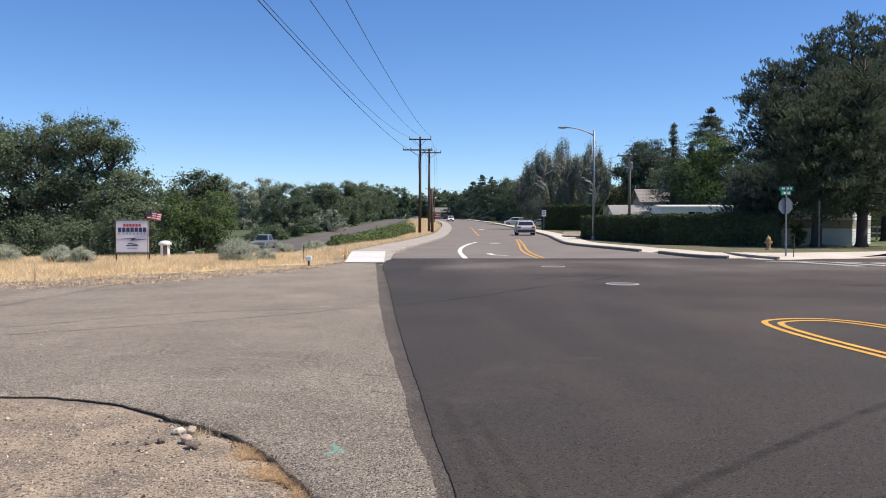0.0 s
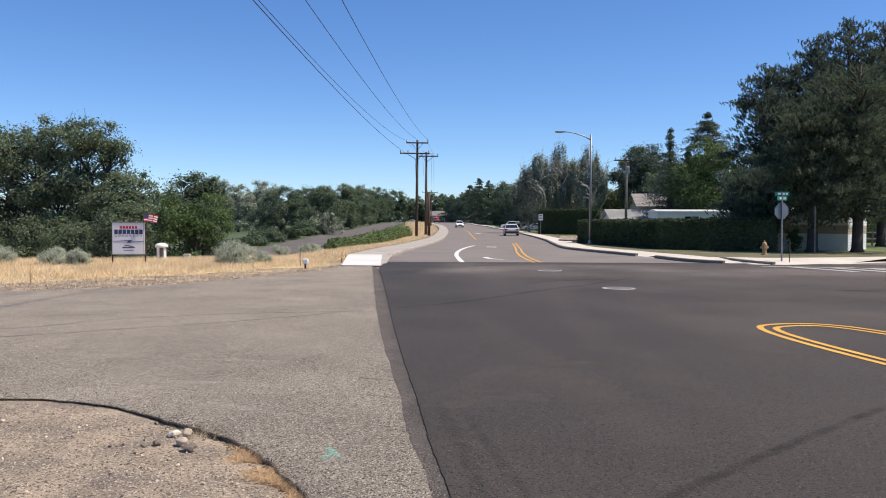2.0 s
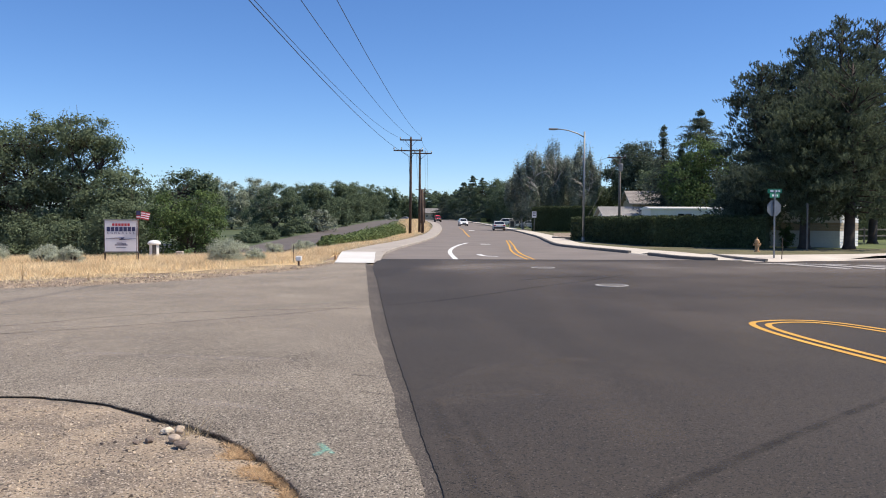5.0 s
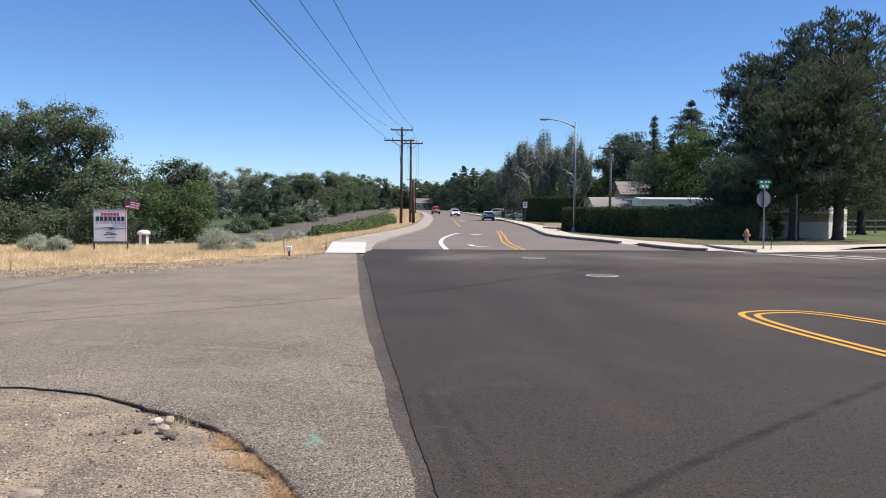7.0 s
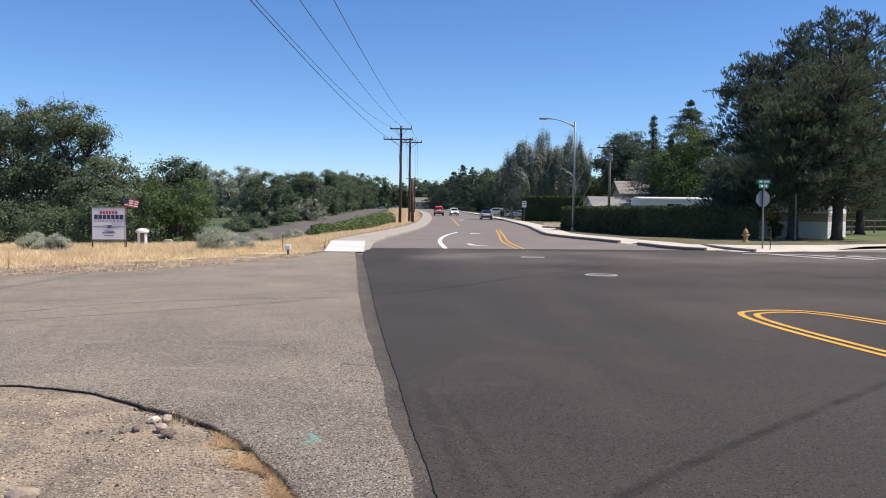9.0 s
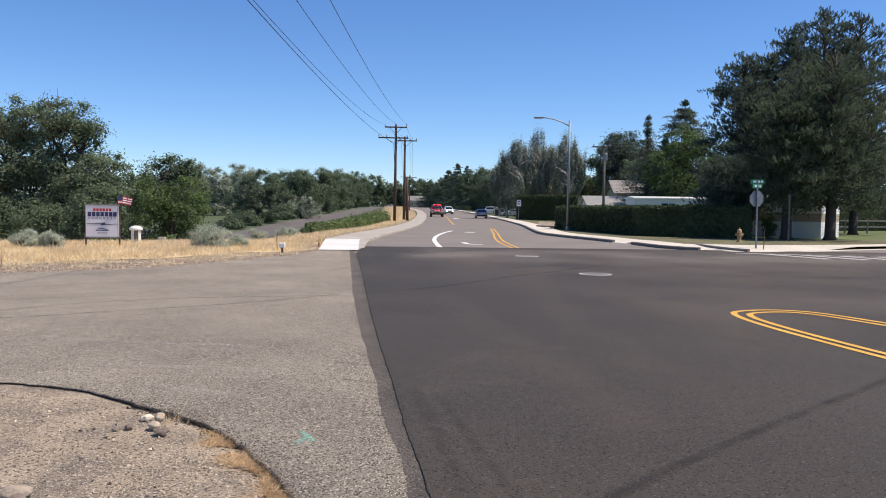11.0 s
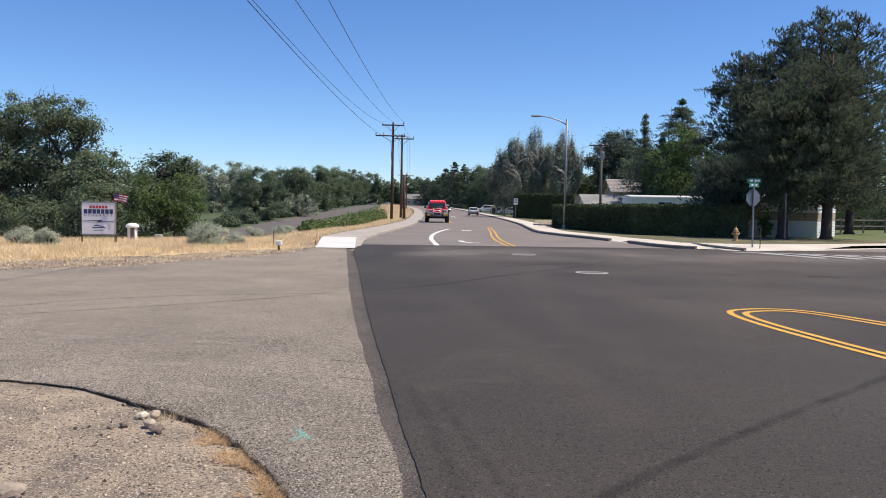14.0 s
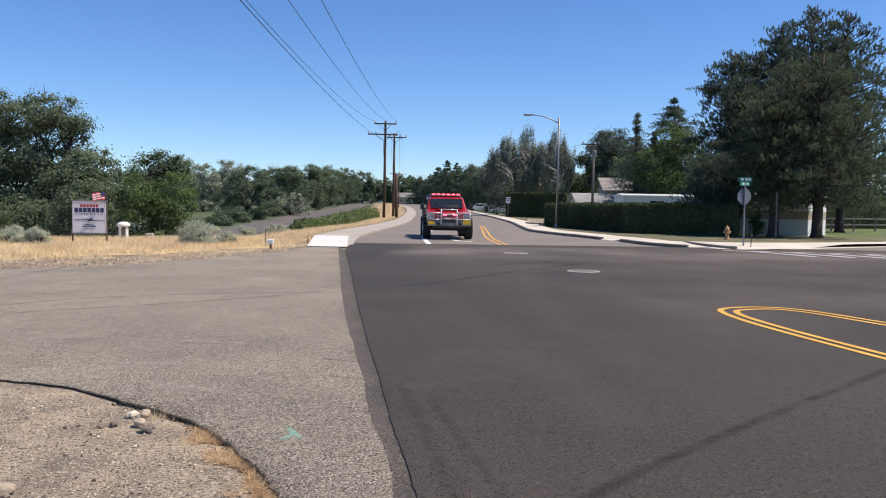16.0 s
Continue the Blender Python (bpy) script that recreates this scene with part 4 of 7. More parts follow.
# ---- plants ----
def leaf_object(name, centres, normals, sizes, mat, parent=None, aspect=0.5, label="", rng=None):
    """Many small four-cornered leaves in one mesh, each lifted along its midrib."""
    rng = rng or np.random.default_rng(1)
    n = len(centres)
    nrm = normals / (np.linalg.norm(normals, axis=1, keepdims=True) + 1e-9)
    a = np.cross(nrm, rng.normal(size=(n, 3)))
    a /= np.linalg.norm(a, axis=1, keepdims=True) + 1e-9
    b = np.cross(nrm, a)
    s = sizes[:, None]
    v = np.stack([centres - a * s, centres - b * s * aspect + nrm * s * 0.15, centres + a * s, centres + b * s * aspect + nrm * s * 0.15], 1).reshape(-1, 3)
    me = bpy.data.meshes.new(name)
    me.vertices.add(4 * n)
    me.vertices.foreach_set("co", v.astype(np.float32).ravel())
    me.loops.add(4 * n)
    me.loops.foreach_set("vertex_index", np.arange(4 * n, dtype=np.int32))
    me.polygons.add(n)
    me.polygons.foreach_set("loop_start", np.arange(0, 4 * n, 4, dtype=np.int32))
    me.materials.append(mat)
    me.update(calc_edges=True)
    ob = new(name, me)
    ob.parent = parent
    return tagged(ob, label)


def blades(name, roots, heights, widths, mat, label, lean=0.3, seed=3, parent=None):
    """Grass blades: one slim triangle each."""
    rng = np.random.default_rng(seed)
    n = len(roots)
    ang = rng.uniform(0, math.tau, n)
    side = np.stack([np.cos(ang), np.sin(ang), np.zeros(n)], 1) * widths[:, None] / 2
    tip = roots + np.concatenate([rng.normal(0, lean, (n, 2)) * heights[:, None], heights[:, None]], 1)
    v = np.stack([roots - side, roots + side, tip], 1).reshape(-1, 3)
    me = bpy.data.meshes.new(name)
    me.vertices.add(3 * n)
    me.vertices.foreach_set("co", v.astype(np.float32).ravel())
    me.loops.add(3 * n)
    me.loops.foreach_set("vertex_index", np.arange(3 * n, dtype=np.int32))
    me.polygons.add(n)
    me.polygons.foreach_set("loop_start", np.arange(0, 3 * n, 3, dtype=np.int32))
    me.materials.append(mat)
    me.update(calc_edges=True)
    ob = new(name, me)
    ob.parent = parent
    return tagged(ob, label, kind="" if parent else "stuff")


def crown(lobes, clusters, per, radius, size, rng, droop=1.0, hollow=0.5):
    """Leaf clumps near the surface of a group of lobes: clump centres, leaf places, leaf directions and sizes."""
    L = np.array(lobes, float)
    w = (L[:, 3] * L[:, 4] * L[:, 5]) ** (2 / 3)
    pick = rng.choice(len(L), clusters, p=w / w.sum())
    d = rng.normal(size=(clusters, 3))
    d /= np.linalg.norm(d, axis=1, keepdims=True)
    r = hollow + (1 - hollow) * rng.random(clusters) ** 0.6 + rng.normal(0, 0.07, clusters)
    c = L[pick, :3] + d * L[pick, 3:] * r[:, None]
    counts = np.maximum(4, rng.normal(per, per * 0.35, clusters)).astype(int)
    k = np.repeat(np.arange(clusters), counts)
    rad = radius * rng.uniform(0.6, 1.35, clusters)
    off = rng.normal(0, 0.5, (len(k), 3)) * rad[k][:, None] * np.array([1, 1, 0.75 * droop])
    if droop > 1:
        off[:, 2] -= np.abs(rng.normal(0, 0.5, len(k))) * radius * droop
        off[:, :2] *= 0.6
    p = c[k] + off
    n = d[k] * 0.6 + off / radius * 0.5 + rng.normal(0, 0.6, (len(k), 3)) + np.array([0, 0, 0.35])
    return c, p, n, size * rng.uniform(0.6, 1.3, len(k))


def limb(bm, a, b, r0, r1, rng, bend=0.12, steps=5, sides=6):
    a, b = Vector(a), Vector(b)
    length = (b - a).length
    pts, rad = [], []
    for i in range(steps + 1):
        t = i / steps
        q = a.lerp(b, t)
        k = math.sin(t * math.pi) * length * bend
        pts.append(q + Vector((rng.normal() * k * 0.5, rng.normal() * k * 0.5, k * 0.6)))
        rad.append(r0 + (r1 - r0) * t)
    pts[0], pts[-1] = a, b
    tube(bm, pts, rad, sides)


def tree(name, x, y, lobes, leaf, bark="bark", clusters=90, per=110, radius=0.8, size=0.15, trunk=0.22, seed=1, label="", category="tree", group="", droop=1.0, hollow=0.5, stems=1, twigs=0.5, z=None, dead=0):
    """A broad-leaved tree: trunk and limbs to each lobe, twigs to the clumps, and a crown of separate leaves. Lobes are (x, y, z, rx, ry, rz) over its base."""
    rng = np.random.default_rng(seed)
    th = empty(name, pose(x, y, (land(x, y) if z is None else z) - 0.04), label, category, group)
    c, p, n, s = crown(lobes, clusters, per, radius, size, rng, droop, hollow)
    keep = p[:, 2] > 0.05
    leaf_object("crown", p[keep], n[keep], s[keep], M[leaf], th, rng=rng)
    bm = bmesh.new()
    top = max(l[2] for l in lobes)
    for k in range(stems):
        base = Vector((rng.normal() * 0.3 * (k > 0), rng.normal() * 0.3 * (k > 0), 0))
        fork = Vector((rng.normal() * 0.2 + k * 0.4, rng.normal() * 0.2, top * 0.35))
        limb(bm, base, fork, trunk * 1.3, trunk * 0.8, rng, 0.05, 5, 9)
        for l in lobes[k::stems]:
            mid = Vector(l[:3])
            limb(bm, fork, mid, trunk * 0.62, trunk * 0.25, rng, 0.12, 6, 7)
            near = [q for q in c if (Vector(q) - mid).length < max(l[3:]) * 1.15]
            for q in near[: int(len(near) * twigs)]:
                limb(bm, mid.lerp(fork, 0.25 * rng.random()), q, trunk * 0.2, 0.015, rng, 0.14, 4, 4)
    for k in range(dead):
        q = c[rng.integers(len(c))]
        limb(bm, Vector(q) * 0.7, Vector(q) * 1.12, 0.05, 0.012, rng, 0.2, 5, 4)
    part("trunk", bm, M[bark], th, smooth=True)
    return th


def conifer(name, x, y, height, spread, low, leaf="needle", per=26, whorls=24, arms=7, size=0.22, trunk=0.25, seed=1, label="", group="", taper=0.8, droop=0.25, ragged=0.35, z=None):
    """A needle tree: a straight tapered trunk, whorls of drooping arms, and needle tufts along each arm."""
    rng = np.random.default_rng(seed)
    th = empty(name, pose(x, y, (land(x, y) if z is None else z) - 0.04), label, "tree", group)
    bm = bmesh.new()
    tube(bm, [(0, 0, 0), (0.03, 0.02, height * 0.3), (0.0, 0.05, height * 0.7), (0, 0, height)], [trunk * 1.25, trunk, trunk * 0.55, 0.03], 9)
    P, N, S = [], [], []
    for i in range(whorls):
        t = (i + rng.random()) / whorls
        h = low + (height - low) * t
        reach = spread * (1 - t) ** taper * (0.55 + 0.45 * min(1, t * 6 + 0.3))
        for k in range(arms):
            a = rng.uniform(0, math.tau)
            r = max(0.25, reach * (1 + rng.normal() * ragged * 0.6))
            tip = np.array([math.cos(a) * r, math.sin(a) * r, h - r * droop + rng.normal() * 0.2 + 0.25])
            root = np.array([0, 0, h])
            tube(bm, [root, (root + tip) / 2 + [0, 0, 0.08 * r], tip], [0.045, 0.03, 0.01], 4, False)
            m = max(6, int(per * (0.35 + r / spread)))
            u = rng.random(m) ** 0.6
            q = root + (tip - root) * u[:, None] + rng.normal(0, 1, (m, 3)) * np.array([0.2, 0.2, 0.13]) * (0.5 + 0.6 * r / max(1.0, spread * 0.6)) 
            P.append(q)
            N.append(rng.normal(0, 0.55, (m, 3)) + [math.cos(a) * 0.4, math.sin(a) * 0.4, 0.6])
            S.append(size * rng.uniform(0.6, 1.3, m))
    part("trunk", bm, M["bark"], th, smooth=True)
    leaf_object("crown", np.concatenate(P), np.concatenate(N), np.concatenate(S), M[leaf], th, aspect=0.26, rng=rng)
    return th


def pine(name, x, y, height, spread, low, leaf, seed, label, group, z, tufts=6200, needles=14):
    """A round-topped pine: a bare lower trunk, limbs that turn up at their ends, and needle tufts that fan out from the twigs."""
    rng = np.random.default_rng(seed)
    th = empty(name, pose(x, y, z - 0.04), label, "tree", group)
    bm = bmesh.new()
    tube(bm, [(0, 0, 0), (0.0, 0.0, 0.25), (0.05, 0.03, height * 0.3), (-0.04, 0.05, height * 0.65), (0, 0, height * 0.97)], [0.40, 0.29, 0.24, 0.15, 0.03], 11)
    limbs = int(95 * height / 12)
    roots, mids, tips = [], [], []
    for i in range(limbs):
        t = (i + rng.random()) / limbs
        reach = spread * (1 - t ** 2.4) ** 0.7 * (0.72 + 0.28 * min(1.0, t * 5)) * rng.uniform(0.72, 1.12)
        a = i * 2.4 + rng.normal() * 0.35
        h = low + (height - low) * t * 0.93
        d = np.array([math.cos(a), math.sin(a), 0])
        root = np.array([0, 0, h])
        mid = root + d * reach * 0.6 + [0, 0, reach * (-0.10 + 0.5 * t)]
        tip = root + d * reach + [0, 0, reach * (-0.12 + 0.65 * t) + rng.uniform(0.0, 0.45)]
        roots.append(root)
        mids.append(mid)
        tips.append(tip)
        tube(bm, [root, mid, tip], [0.05, 0.035, 0.012], 4, False)
    part("trunk", bm, M["bark"], th, smooth=True)
    roots, mids, tips = np.array(roots), np.array(mids), np.array(tips)
    weight = np.linalg.norm(tips - roots, axis=1) ** 1.4 + 0.25
    per = 13
    clumps = tufts // per
    tufts = clumps * per
    k = rng.choice(limbs, clumps, p=weight / weight.sum())
    u = rng.random(clumps) ** 0.55
    along = np.where(u[:, None] < 0.6, roots[k] + (mids[k] - roots[k]) * (u[:, None] / 0.6), mids[k] + (tips[k] - mids[k]) * ((u[:, None] - 0.6) / 0.4))
    out = tips[k] - roots[k]
    out /= np.linalg.norm(out, axis=1, keepdims=True) + 1e-6
    fan = 0.12 + 0.40 * np.sin(u * 2.6)
    hub = along + rng.normal(0, 1, (clumps, 3)) * fan[:, None] * np.array([1, 1, 0.5])
    girth = rng.uniform(0.16, 0.32, clumps)
    out = np.repeat(out, per, 0)
    c = np.repeat(hub, per, 0) + rng.normal(0, 1, (tufts, 3)) * np.repeat(girth, per)[:, None] * np.array([1, 1, 0.5])
    d = out * 0.55 + rng.normal(0, 0.4, (tufts, 3)) + [0, 0, 0.75]
    d /= np.linalg.norm(d, axis=1, keepdims=True)
    n = tufts * needles
    j = np.repeat(np.arange(tufts), needles)
    ray = d[j] + rng.normal(0, 0.5, (n, 3))
    ray /= np.linalg.norm(ray, axis=1, keepdims=True)
    side = np.cross(ray, rng.normal(size=(n, 3)))
    side /= np.linalg.norm(side, axis=1, keepdims=True) + 1e-6
    foot = c[j] + d[j] * rng.uniform(-0.16, 0.1, n)[:, None]
    length = rng.uniform(0.09, 0.21, n)[:, None]
    v = np.stack([foot - side * 0.026, foot + side * 0.026, foot + ray * length], 1).reshape(-1, 3)
    me = bpy.data.meshes.new("crown")
    me.vertices.add(3 * n)
    me.vertices.foreach_set("co", v.astype(np.float32).ravel())
    me.loops.add(3 * n)
    me.loops.foreach_set("vertex_index", np.arange(3 * n, dtype=np.int32))
    me.polygons.add(n)
    me.polygons.foreach_set("loop_start", np.arange(0, 3 * n, 3, dtype=np.int32))
    me.materials.append(M[leaf])
    me.update(calc_edges=True)
    ob = new("crown", me)
    ob.parent = th
    return th


def shrub(name, x, y, w, h, leaf, seed, label, category="shrub", group="", n=None, size=0.05, depth=None, z=None):
    """A low bush without a trunk: several leafy domes on short stems."""
    rng = np.random.default_rng(seed)
    lobes = []
    k = max(3, int(w / h * 2.2))
    for i in range(k):
        u = (i + 0.5) / k - 0.5
        hh = h * (0.75 + 0.25 * rng.random()) * (1 - 1.1 * u * u)
        lobes.append((u * w * 0.8, rng.normal() * w * 0.12, hh * 0.48, w / k * 0.85, (depth or w * 0.35), hh * 0.52))
    th = empty(name, pose(x, y, (land(x, y) if z is None else z) - 0.03), label, category, group)
    area = w * h * 6
    c, p, nn, s = crown(lobes, int(50 + area * 30), 80, h * 0.16, size, rng, 1.0, 0.6)
    keep = p[:, 2] > 0.0
    leaf_object("foliage", p[keep], nn[keep], s[keep], M[leaf], th, rng=rng)
    bm = bmesh.new()
    for q in c[::4]:
        limb(bm, (q[0] * 0.4, q[1] * 0.4, 0), q, 0.02, 0.006, rng, 0.1, 3, 4)
    part("stems", bm, M["bark"], th)
    return th


def hedge(name, a, b, height, depth, label, seed, leaves=26000, base=0.1):
    """A clipped hedge between two places of the plan: a leafy body with an uneven face."""
    rng = np.random.default_rng(seed)
    a, b = np.array(a, float), np.array(b, float)
    length = np.linalg.norm(b - a)
    yaw = math.degrees(math.atan2(b[1] - a[1], b[0] - a[0]))
    th = empty(name, pose(a[0], a[1], base - 0.03, 0, 0, yaw), label, "hedge")
    bm = bmesh.new()
    nx, nz = int(length / 0.35), 7
    sec = [(0.12, 0), (0.06, 0.35), (0.05, 0.8), (0.1, 0.97), (0.35, 1.0), (0.65, 1.0), (0.92, 0.96), (0.95, 0.6), (0.9, 0)]
    rows = []
    for i in range(nx + 1):
        row = []
        for u, v in sec:
            q = Vector((length * i / nx, depth * u, height * v * 0.97))
            k = noise.noise(Vector((q.x * 0.8, q.y * 2, q.z * 1.2 + seed))) * 0.10
            row.append(bm.verts.new(q + Vector((0, k, k * 0.9 if v > 0.5 else 0))))
        rows.append(row)
    for r0, r1 in zip(rows, rows[1:]):
        for k in range(len(sec) - 1):
            bm.faces.new((r0[k], r1[k], r1[k + 1], r0[k + 1]))
    bm.faces.new(rows[0])
    bm.faces.new(rows[-1][::-1])
    bmesh.ops.recalc_face_normals(bm, faces=bm.faces)
    part("body", bm, M["hedge_leaf"], th)
    n = leaves
    which = rng.random(n)
    x = rng.random(n) * length
    v = rng.random(n)
    front, top = which < 0.5, (which >= 0.5) & (which < 0.85)
    y = np.where(front, 0.02, np.where(top, rng.random(n) * depth, depth))
    z = np.where(top, height, v * height)
    N = np.where(front[:, None], [0, -1, 0.2], np.where(top[:, None], [0, 0, 1], [0, 1, 0.2]))
    bumps = np.array([noise.noise(Vector((xx * 0.9, yy, zz * 1.3 + seed))) for xx, yy, zz in zip(x, y, z)]) * 0.14
    p = np.stack([x, y, z], 1) + N * (bumps + rng.normal(0, 0.05, n))[:, None]
    leaf_object("foliage", p, N + rng.normal(0, 0.6, (n, 3)), 0.075 * rng.uniform(0.6, 1.4, n), M["hedge_leaf"], th, rng=rng)
    return th


def build_plants():
    # elms on the low bank
    tree("elm_tree", -39, 63, [(-2, 0, 6.6, 4.5, 4, 3.2), (2.5, 0, 8.9, 3.6, 3.5, 2.6), (0, 1, 4, 4.5, 3.5, 2.6)], "leaf_elm", clusters=210, per=135, radius=0.9, size=0.12, seed=11, label="tall leafy elm with dark shaded gaps", group="elms on the bank", trunk=0.3)
    tree("elm_tree", -32, 63, [(-2.2, 0, 9.6, 2.6, 2.6, 2.0), (1.6, 0, 9.9, 2.6, 2.6, 1.9), (0.2, 0, 7.2, 3.6, 3, 2.3), (-2.5, 0.5, 5.4, 3.2, 3, 2.2), (2, 0, 4.2, 3, 3, 2.4)], "leaf_elm", clusters=215, per=135, radius=0.78, size=0.115, seed=12, label="tall leafy elm with dark shaded gaps", group="elms on the bank", trunk=0.33)
    tree("elm_tree", -27.4, 62, [(-0.8, 0, 10.5, 1.9, 2.0, 1.4), (1.2, 0, 10.2, 1.5, 1.8, 1.3), (1.5, 0, 8.1, 1.6, 1.8, 1.1), (2.1, 0, 9.5, 1.0, 1.3, 0.8), (-1.2, 0, 6.8, 2.2, 2, 1.6), (1.8, 0, 4.9, 2.6, 2.2, 1.6), (0.6, 0, 3.4, 3.4, 2.4, 2), (3.0, 0, 4.4, 1.9, 1.8, 1.7)], "leaf_elm", clusters=255, per=118, radius=0.66, size=0.11, seed=13, label="elm with open upper limbs showing the sky", group="elms on the bank", trunk=0.3, dead=10)
    tree("elm_tree", -23.4, 60, [(0, 0, 6.2, 2.0, 2.0, 1.5), (-1.6, 0, 5.2, 2.0, 1.8, 1.7), (1.3, 0, 4.6, 1.8, 1.8, 1.6), (0, 0, 3.0, 2.8, 2.0, 1.8)], "leaf_elm", clusters=170, per=100, radius=0.65, size=0.11, seed=14, label="lower leafy elm at the end of the group", group="elms on the bank", trunk=0.2)
    # thicket below them
    for x, y, w, h, sd, leaf in ((-36.5, 62, 5, 3.2, 21, "leaf_elm"), (-31.5, 60.5, 4.6, 4.2, 22, "leaf_elm"), (-26.2, 57.5, 4.4, 3.6, 23, "leaf_elm"), (-34.5, 66, 6.0, 6.5, 26, "leaf_elm"), (-22.0, 56, 4.0, 5.2, 24, "leaf_elm"), (-17.7, 57, 4.9, 5.9, 25, "leaf_bush")):
        tree("thicket_shrub", x, y, [(-w * 0.28, 0, h * 0.5, w * 0.32, 1.6, h * 0.42), (w * 0.24, 0.3, h * 0.55, w * 0.32, 1.7, h * 0.42), (0, -0.2, h * 0.72, w * 0.3, 1.5, h * 0.28), (0.1 * w, -0.6, h * 0.3, w * 0.45, 1.5, h * 0.28)], leaf, clusters=120, per=125, radius=0.62, size=0.095, trunk=0.1, stems=2, seed=sd, label="dense green shrub in the thicket below the elms" if leaf == "leaf_elm" else "bright green leafy shrub at the thicket's end", category="shrub", group="thicket", hollow=0.62)
    tree("maple_tree", -27.3, 86, [(0, 0, 6.8, 3.4, 3, 2.5), (-2.2, 0, 5, 2.8, 2.6, 2.4), (2.2, 0, 5.6, 2.6, 2.4, 2.4), (2.8, 0, 7.4, 1.6, 1.6, 1.2)], "leaf_far", clusters=120, per=90, radius=0.8, size=0.17, seed=31, label="round dark green tree behind the thicket")
    for i, (x, y, h, w) in enumerate(((-50.5, 184, 11.4, 7.5), (-45.0, 177, 10.6, 7), (-40.6, 186, 11.8, 7.5), (-58, 177, 10.4, 8))):
        tree("olive_tree", x, y, [(0, 0, h * 0.66, w * 0.5, w * 0.45, h * 0.32), (-w * 0.3, 0, h * 0.45, w * 0.4, w * 0.4, h * 0.3), (w * 0.3, 0, h * 0.42, w * 0.4, w * 0.4, h * 0.3), (0, 0, h * 0.25, w * 0.5, w * 0.4, h * 0.22)], "leaf_olive", clusters=110, per=130, radius=0.9, size=0.18, seed=40 + i, label="silver-grey leafed olive tree by the meadow", group="olive trees", twigs=0.3)
    tree("willow_tree", -28.6, 143, [(0, 0, 6.4, 3.6, 3.2, 2.9), (-3.2, 0, 4.2, 2.8, 2.6, 3), (3, 0, 4.4, 2.6, 2.5, 3), (0.5, 0, 2.6, 5, 3, 2.2), (0, -0.6, 1.1, 4.6, 2.6, 1.3)], "leaf_far", clusters=130, per=150, radius=0.8, size=0.145, seed=51, label="dark round willow at the gravel track's edge", twigs=0.3)
    tree("olive_bush", -23.8, 163, [(0, 0, 2.8, 2.6, 2.2, 1.9), (-2, 0, 2.0, 2, 2, 1.6), (2.4, 0, 1.6, 2, 2, 1.4)], "leaf_olive", clusters=60, per=70, radius=0.7, size=0.2, seed=52, label="low silver-leafed bush beside the gravel track", category="shrub")
    for i, (x, y, h) in enumerate(((-28.6, 122, 1.7), (-28.2, 133, 2.2), (-27.6, 147, 2.0), (-26.8, 158, 2.4), (-30.5, 137, 2.4))):
        tree("track_bush", x, y, [(0, 0, h * 0.5, h * 0.8, h * 0.6, h * 0.45), (-h * 0.5, 0, h * 0.35, h * 0.6, h * 0.5, h * 0.35), (h * 0.5, 0, h * 0.3, h * 0.6, h * 0.5, h * 0.3)], "leaf_far", clusters=60, per=60, radius=0.55, size=0.16, seed=220 + i, trunk=0.08, label="low dark green bush at the gravel track's edge", category="shrub", group="track bushes", twigs=0.2)
    row = [(-25.5, 172, 10.9, 7.0), (-24.6, 200, 12.0, 7.5), (-24.5, 222, 12.5, 8), (-24.0, 245, 13, 8.5), (-24.0, 275, 13.5, 9), (-23.2, 305, 14.6, 9.5), (-42, 240, 13, 10), (-53, 235, 12.5, 11), (-65, 230, 13.5, 11)]
    for i, (x, y, h, w) in enumerate(row):
        h *= 0.94
        tree("cottonwood_tree", x, y, [(0, 0, h * 0.7, w * 0.42, w * 0.4, h * 0.3), (-w * 0.28, 0, h * 0.48, w * 0.33, w * 0.35, h * 0.32), (w * 0.28, 0, h * 0.46, w * 0.33, w * 0.35, h * 0.33), (0, -w * 0.2, h * 0.22, w * 0.52, w * 0.35, h * 0.24), (-w * 0.3, -w * 0.1, h * 0.12, w * 0.4, w * 0.3, h * 0.16)], "leaf_far", clusters=200, per=130, radius=1.0, size=0.19, seed=60 + i, label="full green cottonwood in the row along the track", group="row of cottonwoods", twigs=0.2)
    for i in range(12):
        x, y = -42 + i * 5.2 + (i % 2) * 1.5, 395 + (i * 37) % 50
        h = 15 + (i * 53) % 5
        tree("distant_tree", x, y + 45, [(0, 0, h * 0.66, 5.5, 4, h * 0.33), (-3, 0, h * 0.4, 4, 4, h * 0.33), (3.2, 0, h * 0.42, 4, 4, h * 0.34), (0, 0, h * 0.15, 5.5, 4, h * 0.2)], "leaf_far", clusters=80, per=70, radius=1.6, size=0.5, seed=80 + i, label="distant dark green tree beyond the street's end", group="distant trees", twigs=0.1)
    # far side of the street, right
    for i, (x, y, h, s) in enumerate(((8.5, 372, 14, 4.6), (11, 345, 16.5, 5.0), (13.5, 312, 17.5, 5.2), (16.0, 292, 15.5, 5.0), (19, 262, 14, 4.8), (21, 228, 12.6, 4.6), (9, 395, 13, 5), (3.6, 398, 12.5, 5), (6.5, 380, 12, 5))):
        conifer("spruce_tree", x + 2, y, h, s * 1.25, 0.6, per=62, whorls=28, arms=10, size=0.3, seed=100 + i, label="dark distant spruce beside the street", group="street spruces", trunk=0.25, taper=0.62)
